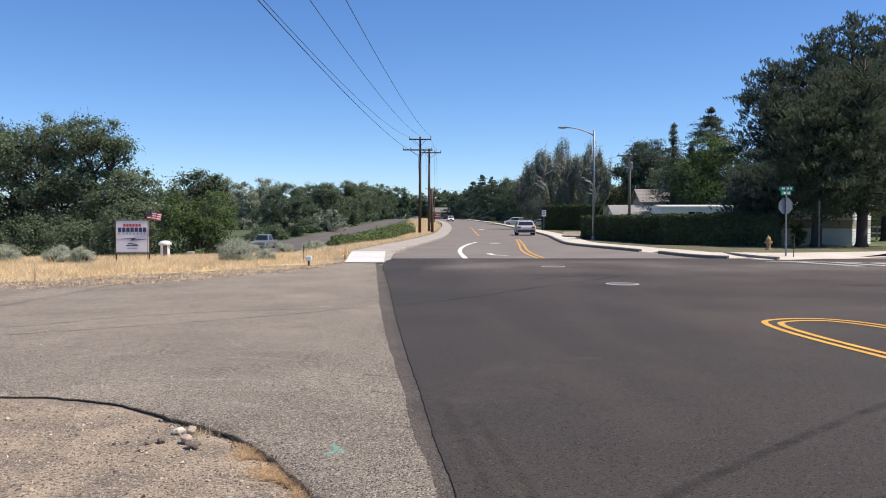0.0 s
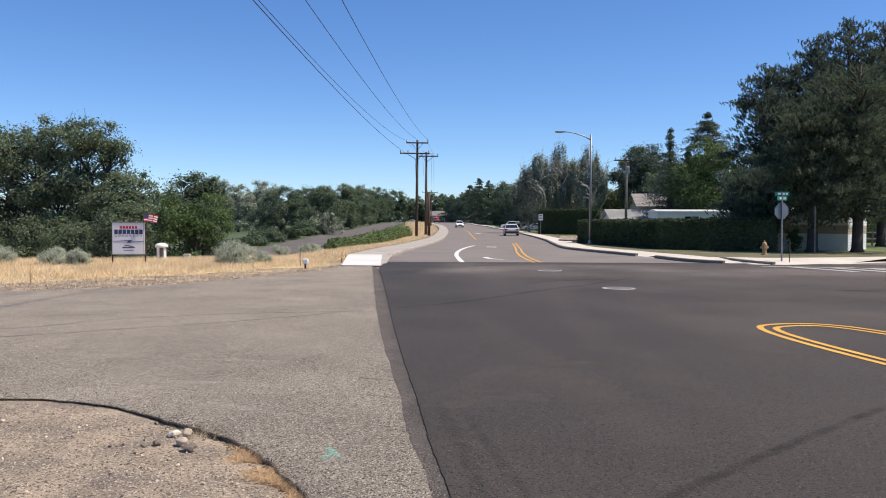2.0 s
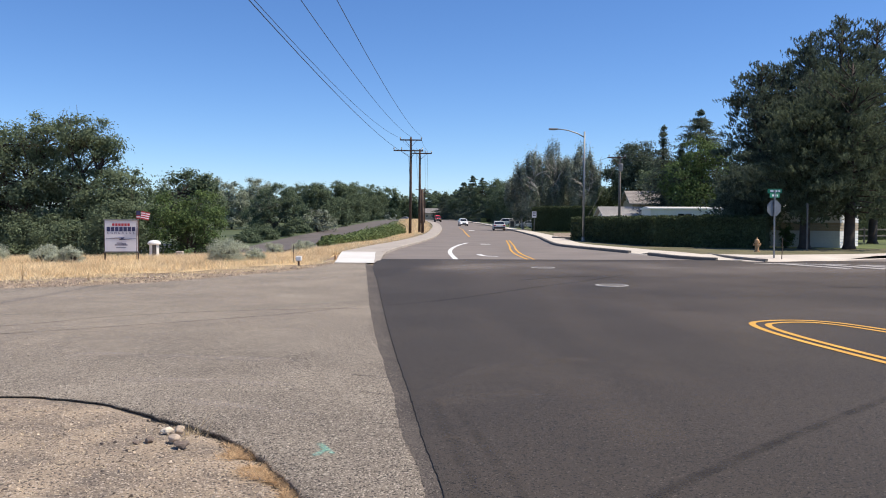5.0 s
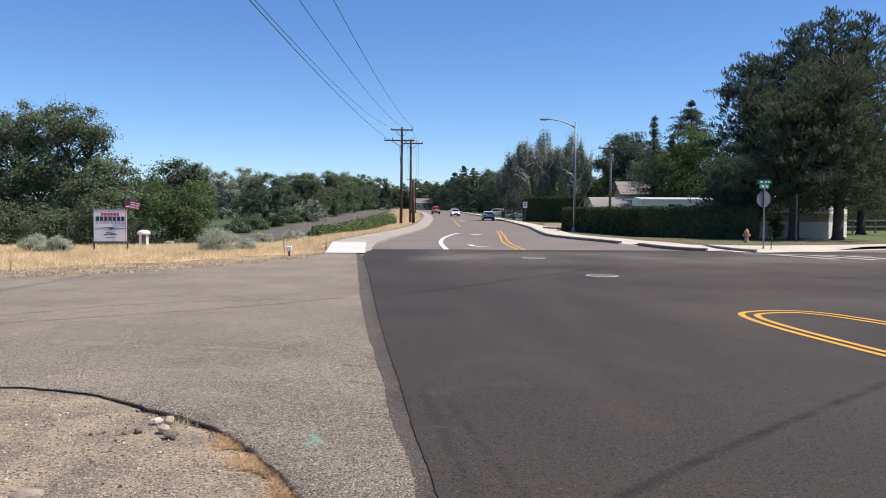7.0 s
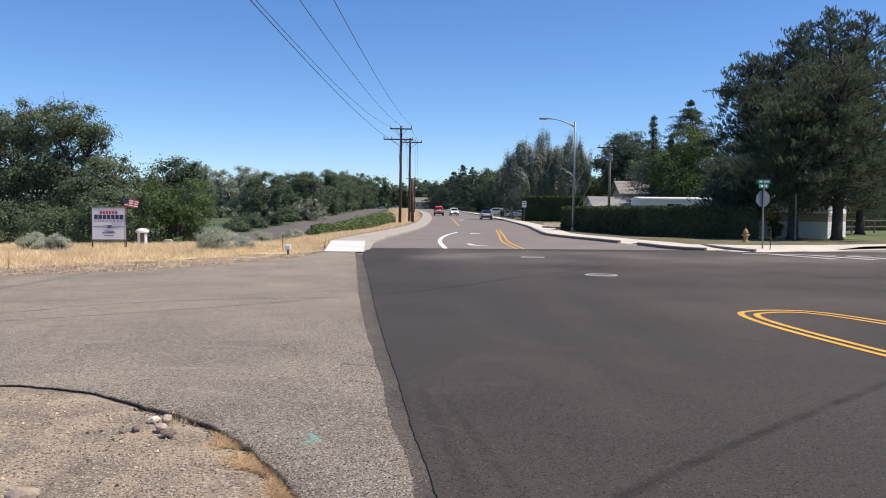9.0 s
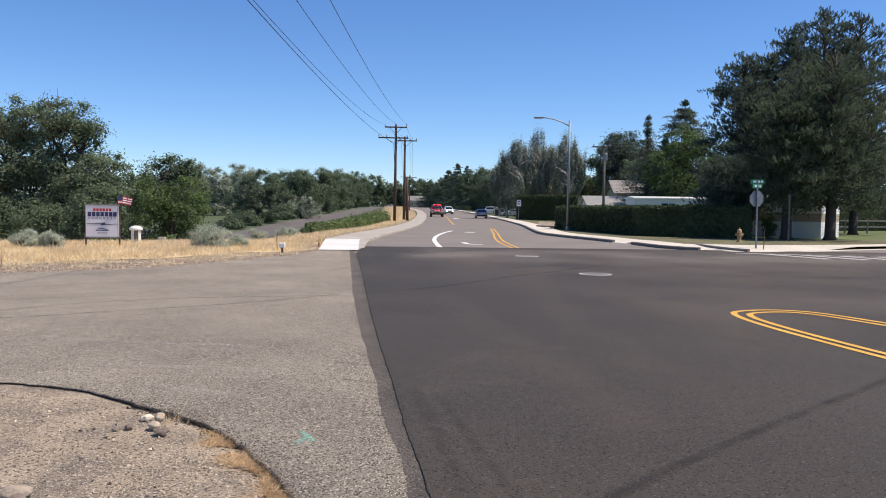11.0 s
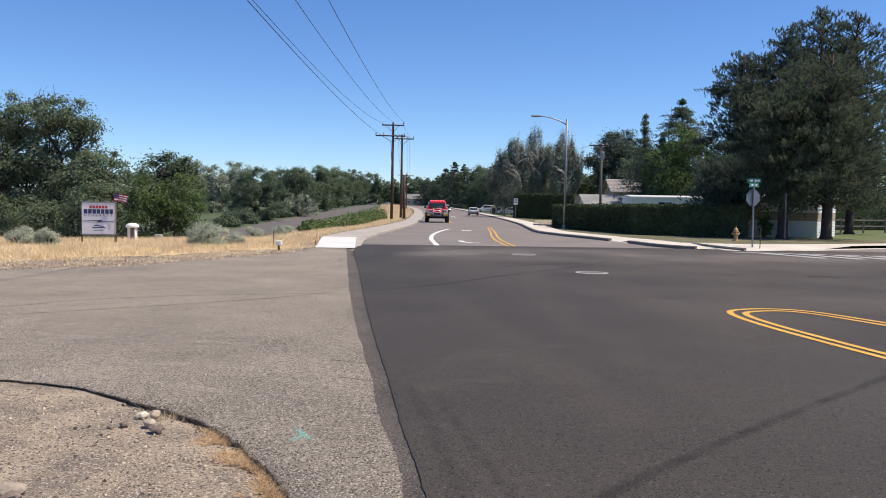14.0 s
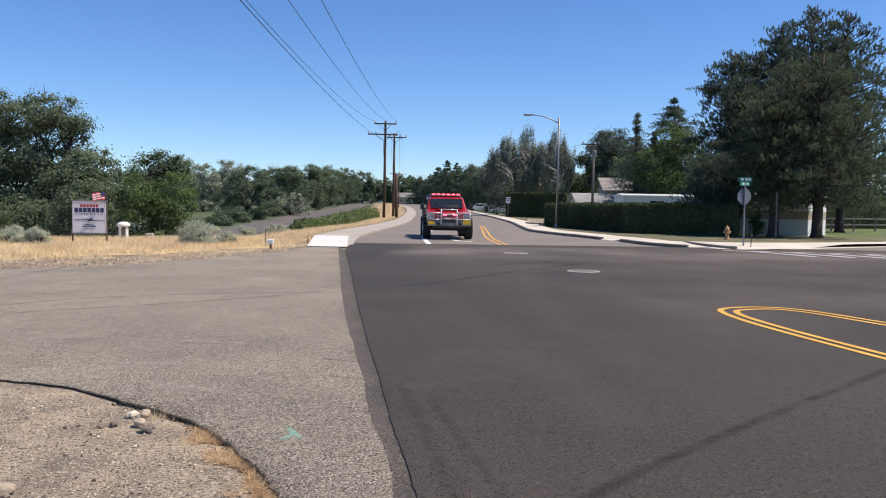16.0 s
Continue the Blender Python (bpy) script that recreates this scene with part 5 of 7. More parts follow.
    for i, (x, y, h, w) in enumerate(((12, 362, 14, 10), (16, 330, 15, 10), (19, 290, 15, 10), (21, 255, 14, 9.5), (22, 225, 13, 9), (21, 200, 12.4, 8.5), (22, 178, 11.6, 8.5), (21.5, 160, 10, 7.5), (27, 150, 9, 8))):
        tree("street_tree", x, y, [(0, 0, h * 0.68, w * 0.42, w * 0.4, h * 0.3), (-w * 0.28, 0, h * 0.48, w * 0.33, w * 0.35, h * 0.3), (w * 0.28, 0, h * 0.46, w * 0.33, w * 0.35, h * 0.3), (0.3, 0, h * 0.17, w * 0.5, w * 0.35, h * 0.2)], "leaf_far", clusters=170, per=130, radius=1.0, size=0.19, seed=110 + i, label="full dark green tree overhanging the street", group="street trees", twigs=0.2)
    for i, (x, y, h) in enumerate(((15.2, 121, 12.6), (18.4, 122, 14.2), (22.6, 120, 13.6), (20.5, 126, 12.5), (14.4, 127, 10.5))):
        tree("birch_tree", x, y, [(0, 0, h * 0.82, 1.5, 1.4, h * 0.15), (-1.5, 0, h * 0.64, 1.5, 1.4, h * 0.2), (1.5, 0.3, h * 0.62, 1.5, 1.4, h * 0.2), (0, 0, h * 0.42, 2.2, 1.8, h * 0.22)], "leaf_birch", "pale_bark", clusters=230, per=100, radius=0.55, size=0.12, trunk=0.17, seed=130 + i, label="weeping birch with pale limbs and thin foliage", group="weeping birches", droop=2.6, hollow=0.45, twigs=0.6, dead=28)
    birches = [o for o in scene.objects if o.name.startswith("birch_tree")]
    rng = np.random.default_rng(9)
    for o in birches:
        for k in range(5):
            bm = bmesh.new()
            a = Vector((rng.uniform(-0.9, 0.9), -1.7, rng.uniform(4.0, 9.5)))
            b = a + Vector((rng.choice([-1, 1]) * rng.uniform(1.0, 2.0), -0.5, rng.uniform(0.4, 2.4)))
            limb(bm, (a.x * 0.2, 0, a.z - 0.8), a, 0.09, 0.07, rng, 0.05, 3, 6)
            limb(bm, a, b, 0.07, 0.03, rng, 0.16, 6, 6)
            part("limb", bm, M["pale_bark"], o, "pale bare limb", True)
    tree("dark_tree", 26.4, 127, [(0, 0, 5.6, 3.2, 3, 2.4), (-3, 0, 3.6, 2.6, 2.6, 2.6), (3.2, 0, 4.4, 2.8, 2.6, 2.8), (0, 0, 2.2, 3.6, 2.6, 2.0)], "leaf_far", clusters=240, per=110, radius=0.85, size=0.15, seed=141, label="low dark green tree behind the birches")
    tree("broad_pine", 31.0, 120, [(0, 0, 11.0, 3.2, 3.2, 2.4), (-2.6, 0, 8.8, 2.9, 2.9, 2.4), (2.6, 0, 9.0, 2.9, 2.9, 2.6), (0, 0, 6.0, 4.0, 3.2, 2.8)], "needle", clusters=340, per=110, radius=0.8, size=0.15, seed=142, label="dark broad-crowned pine behind the houses", category="tree")
    conifer("fir_tree", 26.1, 90, 12.1, 3.0, 2.0, per=44, whorls=28, arms=7, size=0.17, seed=151, label="slim ragged fir against the sky", group="firs", ragged=0.9, taper=0.9)
    conifer("fir_tree", 29.0, 86, 13.3, 5.6, 2.0, per=75, whorls=30, arms=10, size=0.17, seed=152, label="dense pointed fir against the sky", group="firs", ragged=0.6, taper=0.62)
    conifer("fir_tree", 27.6, 88, 10.0, 2.3, 2.0, per=44, whorls=22, arms=8, size=0.17, seed=153, label="shorter fir between two taller ones", group="firs", ragged=0.5)
    tree("ash_tree", 27.8, 82.5, [(0, 0, 8.3, 2.5, 2.4, 1.9), (-1.8, 0, 6.2, 2.4, 2.2, 2.0), (2.2, 0, 6.6, 2.6, 2.2, 2.2), (0, 0, 4.4, 3.2, 2.6, 2.0)], "leaf_bush", clusters=170, per=85, radius=0.7, size=0.13, seed=154, label="fresh green leafy tree behind the mobile home")
    # big pines at the corner
    big = ((22.2, 53.6, 12.6, 2.9, 1.4, 161, "needle"), (24.0, 54.4, 12.9, 2.9, 1.6, 166, "needle"), (26.0, 54.8, 15.1, 3.0, 1.8, 162, "needle"), (28.0, 54.4, 16.0, 3.2, 2.4, 168, "needle"), (30.3, 54.2, 15.8, 3.4, 2.4, 169, "needle"), (24.6, 51.0, 11.6, 3.4, 1.8, 165, "needle"), (18.6, 46.6, 4.6, 1.5, 1.3, 170, "needle"), (22.6, 42.7, 10.4, 3.7, 1.9, 163, "young_needle"), (20.3, 43.0, 8.2, 2.2, 2.0, 167, "young_needle"))
    for x, y, h, s, low, sd, leaf in big:
        pine("pine_tree", x, y, h, s, low, leaf, sd, "low young dark pine behind the hedge" if h < 6 else "tall dense dark pine behind the mobile home" if leaf == "needle" else "yellow-green pine with a bare trunk on the corner lawn", "corner pines", 0.12)
    tree("arborvitae", 20.0, 44.5, [(0, 0, 0.7, 0.36, 0.36, 0.6)], "leaf_bush", clusters=50, per=40, radius=0.16, size=0.05, trunk=0.05, seed=171, label="small green columnar shrub beside the hedge", category="shrub", z=0.1)
    # trees that close the view on the far right
    for i, (x, y, h, w) in enumerate(((39, 72, 10, 8), (42, 78, 10, 9), (50, 82, 10, 9), (38, 92, 11, 9), (31, 104, 10, 9), (46, 96, 10, 9), (58, 84, 10, 9))):
        tree("garden_tree", x, y, [(0, 0, h * 0.68, w * 0.42, w * 0.4, h * 0.3), (-w * 0.28, 0, h * 0.45, w * 0.35, w * 0.35, h * 0.36), (w * 0.28, 0, h * 0.42, w * 0.35, w * 0.35, h * 0.36), (0, 0, h * 0.16, w * 0.55, w * 0.35, h * 0.18)], "leaf_far", clusters=80, per=75, radius=1.0, size=0.24, seed=180 + i, label="dark green garden tree behind the mobile homes", group="garden trees", twigs=0.2)
    hedge("hedge", (10.45, 60.2), (13.0, 46.0), 1.70, 1.5, "long clipped dark green hedge beside the footpath", 5, 18000)
    hedge("hedge", (13.0, 45.9), (18.0, 42.7), 1.72, 1.5, "clipped dark green hedge turning along the corner", 6, 14000)
    hedge("hedge", (13.4, 108), (21.0, 104), 3.3, 2.0, "tall dark green hedge beside the street", 7, 16000, 0.1)
    hedge("hedge", (16.8, 250), (14.2, 300), 1.3, 2.0, "low dark hedge along the far lawn", 8, 3000, 1.0)
    hedge("shrubbery", (29, 62), (56, 74), 2.6, 3.0, "dark unclipped shrubbery behind the lawn", 9, 9000, 0.05)
    # sagebrush
    for x, y, w, h, sd in ((-7.3, 28.3, 1.25, 0.95, 201), (-6.55, 29.2, 0.6, 0.6, 202), (-15.5, 27.6, 1.0, 0.9, 203), (-13.35, 27.6, 1.1, 0.72, 204), (-12.45, 27.3, 0.75, 0.66, 205), (-15.0, 24.6, 0.5, 0.62, 206), (-6.9, 42.0, 1.2, 0.6, 207), (-8.8, 44, 0.9, 0.7, 208)):
        shrub("sagebrush", x, y, w, h, "sage", sd, "rounded grey-green sagebrush in the dry grass", group="sagebrush", size=0.018)
    for x, y, w, h, sd in ((-6.2, 46, 0.9, 0.5, 211), (-7.2, 57, 1.5, 0.7, 212)):
        shrub("weed_bush", x, y, w, h, "weed", sd, "green weedy bush at the dry grass's edge", group="weed bushes", size=0.06)


def grit(name, x, y, z, size, colour, colour2, label, seed):
    """Many small broken stones in one mesh, six faces each."""
    rng = np.random.default_rng(seed)
    n = len(x)
    base = np.array([(1, 0, -0.5), (-0.5, 0.87, -0.5), (-0.5, -0.87, -0.5), (0.3, 0.1, 0.9), (-0.5, 0.0, 0.6)])
    ang = rng.uniform(0, math.tau, n)
    shape = base[None] * (np.stack([rng.uniform(0.9, 1.6, n), rng.uniform(0.7, 1.1, n), rng.uniform(0.45, 0.9, n)], 1) * np.asarray(size)[:, None])[:, None, :]
    shape = shape + rng.normal(0, 0.15, shape.shape) * np.asarray(size)[:, None, None]
    c, s = np.cos(ang)[:, None], np.sin(ang)[:, None]
    v = np.stack([shape[..., 0] * c - shape[..., 1] * s + np.asarray(x)[:, None], shape[..., 0] * s + shape[..., 1] * c + np.asarray(y)[:, None], shape[..., 2] + np.asarray(z)[:, None] + np.asarray(size)[:, None] * 0.2], 2).reshape(-1, 3)
    f = (np.array([(0, 2, 1), (0, 1, 3), (1, 2, 4), (1, 4, 3), (2, 0, 3), (2, 3, 4)])[None] + 5 * np.arange(n)[:, None, None]).reshape(-1, 3)
    me = bpy.data.meshes.new(name)
    me.from_pydata(v.tolist(), [], f.tolist())
    me.materials.append(material(name, colour, colour2, fine=60, island=0.5))
    return tagged(new(name, me), label, kind="stuff")


def build_grass():
    rng = np.random.default_rng(77)
    front = lambda x: np.interp(x, [-34, -11.2, -9.95, -8.6, -6.5, -4.1, -3.4], [13, 19.8, 21.2, 22.4, 24.6, 28.6, 31])
    n = 190000
    x = rng.uniform(-34, -3.4, n)
    y = front(x) + rng.random(n) ** 1.1 * (36.5 - front(x))
    patch = np.array([noise.noise(Vector((a * 0.5, b * 0.5, 0))) for a, b in zip(x, y)])
    depth = y - front(x)
    right_edge = np.interp(y, [20, 36, 46], [-3.7, -4.5, -3.8])
    keep = (rng.random(n) < np.clip(0.12 + depth / 2.6 + patch * 0.9, 0.03, 1)) & (x < right_edge)
    x, y, patch, depth = x[keep], y[keep], patch[keep], depth[keep]
    z = np.array([land(a, b) for a, b in zip(x, y)]) - 0.03
    h = np.clip(0.09 + 0.07 * np.clip(depth, 0, 3) + patch * 0.14, 0.05, 0.28) * rng.uniform(0.5, 1.25, len(x)) * np.interp(x, [-12, -5], [0.85, 0.68])
    h *= np.where((x > -13.2) & (x < -10.0) & (y > 26.2) & (y < 30.2), 0.45, 1.0)
    blades("dry_grass", np.stack([x, y, z], 1), h, rng.uniform(0.008, 0.02, len(x)), M["straw"], "tall straw-coloured dry grass on the verge", 0.5)
    sheet("grass_ground", [(a, float(front(a)) + 0.5 + 0.9 * noise.noise(Vector((a * 0.6, 3, 0))) + 0.5 * noise.noise(Vector((a * 2.1, 9, 0)))) for a in np.linspace(-34, -4.4, 140)], [(-34, 46), (-22, 46), (-4.2, 46)], M["straw_ground"], -0.018, "trampled dry grass ground", n=160, across=10)
    # strip between footpath and weeds
    n = 80000
    y = rng.uniform(36, 150, n)
    edge = np.interp(y, [36, 46, 57.5, 83, 125, 170], [-4.3, -3.6, -2.4, -1.0, -0.5, -0.3])
    wide = np.interp(y, [36, 60, 80, 100, 150], [2.5, 1.4, 2.2, 6.5, 8])
    x = edge - rng.random(n) ** 1.3 * wide
    z = np.array([land(a, b) for a, b in zip(x, y)]) - 0.03
    blades("roadside_grass", np.stack([x, y, z], 1), rng.uniform(0.07, 0.30, n), rng.uniform(0.02, 0.05, n), M["straw"], "straw-coloured dry grass along the footpath", 0.5, 5)
    sheet("roadside_ground", [(-6.5, 46), (-4.4, 60), (-3.2, 85), (-7, 110), (-9, 150), (-10, 260), (-13, 340)], [(-3.6, 46), (-2.4, 57.5), (-1.0, 83), (-0.5, 125), (-0.4, 170), (-1.6, 245), (-6, 310)], M["straw_ground"], 0.0, "dry straw-coloured verge", n=60, across=4)
    n = 16000
    y = rng.uniform(140, 320, n)
    edge = np.interp(y, [140, 170, 245, 320], [-0.6, -0.5, -1.8, -6.6])
    x = edge - rng.random(n) ** 1.2 * np.interp(y, [140, 240, 320], [8, 9, 7])
    z = np.array([land(a, b) for a, b in zip(x, y)]) - 0.03
    blades("verge_grass", np.stack([x, y, z], 1), rng.uniform(0.25, 0.7, n), rng.uniform(0.08, 0.2, n), M["straw"], "tall dry grass round the foot of the poles", 0.25, 6)
    # green weeds on the slope
    n = 64000
    y = rng.uniform(47, 114, n)
    x0, x1 = np.interp(y, [47, 52, 70, 95, 114], [-6.6, -7.3, -8.6, -8.8, -7.2]), np.interp(y, [47, 60, 85, 114], [-6.2, -4.3, -2.9, -5.6])
    x = x0 + rng.random(n) * (x1 - x0)
    z = np.array([land(a, b) for a, b in zip(x, y)])
    lump = np.array([noise.noise(Vector((a * 0.4, b * 0.25, 7))) for a, b in zip(x, y)])
    p = np.stack([x, y, z + np.abs(rng.normal(0, 0.30, n)) * np.interp(y, [47, 58, 75, 100, 114], [0.5, 0.9, 1.4, 1.8, 0.9]) * (0.25 + 0.75 * (x - x0) / (x1 - x0)) + 0.05 + 0.16 * lump], 1)
    ob = leaf_object("green_weeds", p, rng.normal(0, 0.6, (n, 3)) + [0, 0, 0.8], rng.uniform(0.045, 0.11, n), M["weed"], None, rng=rng, label="thick green weeds on the slope")
    tagged(ob, kind="stuff")
    # dry grass on the lip of the dirt corner
    n = 13000
    line = resample(DIRT_EDGE, 400)
    idx = rng.integers(208, 254, n)
    off = np.abs(rng.normal(0.04, 0.11, n)) + 0.03
    way = np.array([(line[i + 1] - line[i - 1]).normalized()[:2] for i in idx])
    px = np.array([line[i].x for i in idx]) + way[:, 1] * off
    py = np.array([line[i].y for i in idx]) - way[:, 0] * off
    clump = np.array([noise.noise(Vector((a * 3.5, b * 3.5, 2))) for a, b in zip(px, py)])
    k = clump > -0.16 + 1.8 * (off - 0.10)
    pz = np.interp(off, [0.0, 0.05, 0.12, 0.25, 0.4], [-0.068, -0.054, -0.034, -0.014, -0.006])
    blades("lip_grass", np.stack([px, py, pz], 1)[k], rng.uniform(0.010, 0.045, n)[k], rng.uniform(0.002, 0.0045, n)[k], M["thatch"], "matted orange-brown dry grass on the dirt's lip", 2.0, 6)
    r = np.stack([rng.normal(-1.80, 0.05, 40), rng.normal(5.93, 0.03, 40), np.full(40, -0.04)], 1)
    tuft = blades("grass_tuft", r, rng.uniform(0.05, 0.24, 40), np.full(40, 0.005), M["straw"], "thin dry grass tuft", 0.6, 8)
    # pebbles on the dirt
    n = 7000
    a, b = rng.uniform(-6, -0.6, n), rng.uniform(2.5, 7, n)
    inside = b < np.interp(a, [-7, -4, -3.44, -2.84, -2.2, -1.6, -1.19, -0.91, -0.76, -0.6], [7.05, 6.96, 6.9, 6.65, 6.2, 5.65, 5.1, 4.65, 4.3, 3.6])
    a, b = a[inside], b[inside]
    grit("pebbles", a, b, np.full(len(a), -0.012), np.minimum(0.014, rng.gamma(1.1, 0.0036, len(a)) + 0.003), (0.50, 0.41, 0.31), (0.30, 0.235, 0.175), "scattered pebbles and grit on the dirt", 21)
    n = 2600
    a, b = rng.uniform(-5.5, -0.7, n), rng.uniform(3.0, 6.9, n)
    inside = b < np.interp(a, [-7, -4, -3.36, -2.94, -2.3, -1.73, -1.12, -0.87, -0.68], [7.1, 7.0, 6.9, 6.7, 6.25, 5.8, 5.0, 4.5, 4.1])
    a, b = a[inside], b[inside]
    blades("dry_litter", np.stack([a, b, np.full(len(a), -0.006)], 1), rng.uniform(0.004, 0.014, len(a)), rng.uniform(0.003, 0.007, len(a)), M["straw"], "short bits of dry straw strewn on the dirt", 3.2, 12)
    n = 170
    a, b = rng.normal(-2.3, 0.9, n), rng.uniform(3.6, 6.2, n)
    inside = b < np.interp(a, [-7, -4, -3.36, -2.94, -2.3, -1.73, -1.12, -0.87, -0.68], [7.1, 7.0, 6.9, 6.7, 6.25, 5.8, 5.0, 4.5, 4.1])
    a, b = a[inside], b[inside]
    grit("dark_gravel", a, b, np.full(len(a), -0.010), 0.004 + rng.gamma(1.3, 0.003, len(a)), (0.16, 0.125, 0.10), (0.08, 0.065, 0.055), "dark brown gravel strewn on the dirt", 25)
    # crumbs below the broken edge, coloured dark to widen the lip's shadow
    n = 7000
    idx = rng.integers(60, 360, n)
    off = np.abs(rng.normal(0, 0.05, n))
    gx = np.array([line[i].x for i in idx]) - off * 0.75
    gy = np.array([line[i].y for i in idx]) - off * 0.75
    grit("crumbled_asphalt", gx, gy, np.interp(off, [0, 0.05, 0.12, 0.25], [-0.078, -0.062, -0.042, -0.022]), rng.gamma(1.6, 0.004, n) + 0.003, (0.12, 0.096, 0.076), (0.055, 0.045, 0.036), "asphalt crumbs below the broken edge, darkened to widen its shade", 22)


def build_chips():
    """Loose chippings lying on the old surface."""
    rng = np.random.default_rng(55)
    n = 9000
    x, y = rng.uniform(-6.5, 0.0, n), 4.0 + rng.random(n) ** 1.3 * 8
    edge = np.interp(x, [-7, -4, -3.44, -2.84, -2.2, -1.6, -1.19, -0.91, -0.76, -0.6], [7.15, 7.06, 6.99, 6.76, 6.31, 5.78, 5.23, 4.79, 4.48, 4.0]) + 0.22
    seam = np.interp(y, [4.0, 5.5, 7.0, 9.5, 12], [0.0, -0.15, -0.3, -0.55, -0.85])
    k = (y > edge) & (x < seam)
    x, y = x[k], y[k]
    grit("loose_chippings", x, y, np.full(len(x), 0.0005), rng.gamma(1.5, 0.0013, len(x)) + 0.002, (0.60, 0.53, 0.44), (0.24, 0.20, 0.165), "loose pale chippings on the old surface", 24)


def build_shoulder():
    """Grit, clods and fallen straw strewn along the lot's far edge."""
    rng = np.random.default_rng(91)
    n = 42000
    x = rng.uniform(-26, -3.7, n)
    y = np.interp(x, [-25, -16, -10.1, -8.46, -6.9, -5.4, -4.1, -3.5], [14.0, 16.4, 18.0, 18.7, 20.0, 22.6, 25.7, 28.9]) + 0.3 + rng.random(n) ** 0.5 * 4.2
    lumps = np.array([noise.noise(Vector((a * 0.8, b * 1.6, 5))) for a, b in zip(x, y)])
    keep = rng.random(n) < np.clip(0.25 + lumps * 1.3, 0.02, 1)
    x, y = x[keep], y[keep]
    n = len(x)
    blades("fallen_straw", np.stack([x, y, np.full(n, -0.02)], 1), rng.uniform(0.015, 0.09, n), rng.uniform(0.01, 0.03, n), M["straw"], "thin fallen straw on the gravel shoulder", 1.3, 15)
    n = 11000
    x = rng.uniform(-22, -3.6, n)
    edge = np.interp(x, [-25, -16, -10.1, -8.46, -6.9, -5.4, -4.1, -3.5], [14.0, 16.4, 18.0, 18.7, 20.0, 22.6, 25.7, 28.9])
    y = edge - 0.25 + np.abs(rng.normal(0, 1.8, n))
    grit("shoulder_gravel", x, y, np.where(y < 19, 0.0, -0.012), 0.006 + rng.gamma(1.4, 0.007, n), (0.46, 0.37, 0.275), (0.27, 0.205, 0.15), "loose gravel and clods along the shoulder", 23)


def stone(x, y, sx, sy, sz, mat, seed, label):
    bm = bmesh.new()
    bmesh.ops.create_icosphere(bm, subdivisions=2 if mat == "stone_dark" else 3, radius=1)
    for v in bm.verts:
        k = 0.84 + (0.5 if mat == "stone_dark" else 0.24) * noise.noise(v.co * 1.3 + Vector((seed * 7.1, 0, 0))) + 0.07 * noise.noise(v.co * 3.5 + Vector((0, seed * 3.3, 0)))
        v.co = Vector((v.co.x * sx, v.co.y * sy, v.co.z * sz)) * k
    ob = mesh_object("stone", bm, M[mat], smooth=mat != "stone_dark")
    ob.matrix_basis = pose(x, y, -0.012 + sz * 0.75, 0, 0, seed * 47)
    return tagged(ob, label, "stone", "stones at the dirt's lip")


build_plants()
build_grass()
build_chips()
build_shoulder()
for k, (x, y, sx, sy, sz, mat, lab) in enumerate(((-1.985, 5.90, 0.055, 0.035, 0.028, "white_stone", "pale tan rounded stone on the dirt"), (-1.89, 5.88, 0.06, 0.04, 0.04, "stone", "pale tan rounded stone on the dirt"), (-1.85, 5.64, 0.062, 0.045, 0.04, "stone", "brownish rounded stone on the dirt"), (-1.75, 5.50, 0.055, 0.04, 0.035, "stone_dark", "dark brown stone on the dirt"), (-2.03, 5.64, 0.045, 0.035, 0.028, "stone_dark", "dark brown broken stone on the dirt"), (-2.11, 5.60, 0.03, 0.025, 0.02, "stone_dark", "dark brown broken stone on the dirt"), (-2.35, 5.60, 0.02, 0.016, 0.012, "stone_dark", "small dark stone on the dirt"), (-2.16, 4.31, 0.10, 0.05, 0.045, "stone", "pale flat stone on the dirt"), (-2.10, 4.22, 0.06, 0.04, 0.035, "stone_dark", "brown rounded stone on the dirt"), (-3.5, 6.3, 0.03, 0.02, 0.015, "stone", "small pale stone on the dirt"))):
    stone(x, y, sx, sy, sz, mat, k + 1, lab)


# ---- poles, wires and signs ----
def insulator(th, x, y, z):
    part("insulator", lathe(bmesh.new(), [(0.03, 0), (0.03, 0.06), (0.08, 0.08), (0.06, 0.12), (0.08, 0.15), (0.05, 0.2), (0.05, 0.26)], 8, (x, y, z)), M["porcelain"], th)


def power_pole(x, y, height, arms, label, group="", lean=0.0, radius=0.16, wood="pole_wood"):
    """A wooden pole; arms: (height, half length, shift, insulator offsets)."""
    th = empty("power_pole", pose(x, y, land(x, y) - 0.05, 0, lean, 0), label, "utility pole", group)
    part("pole", tube(bmesh.new(), [(0, 0, 0), (0.01, 0, height * 0.5), (0, 0, height)], [radius, radius * 0.86, radius * 0.7], 10), M[wood], th, smooth=True)
    for h, half, shift, offs in arms:
        part("crossarm", box(bmesh.new(), shift, -0.16, h, half * 2, 0.12, 0.13, 0.01), M["pole_wood"], th)
        for s in (-1, 1):
            part("brace", tube(bmesh.new(), [(shift + s * half * 0.55, -0.2, h - 0.02), (0, -0.17, h - 0.75)], 0.022, 6), M["pole_wood"], th)
        for o in offs:
            insulator(th, o, -0.16, h + 0.06)
    return th


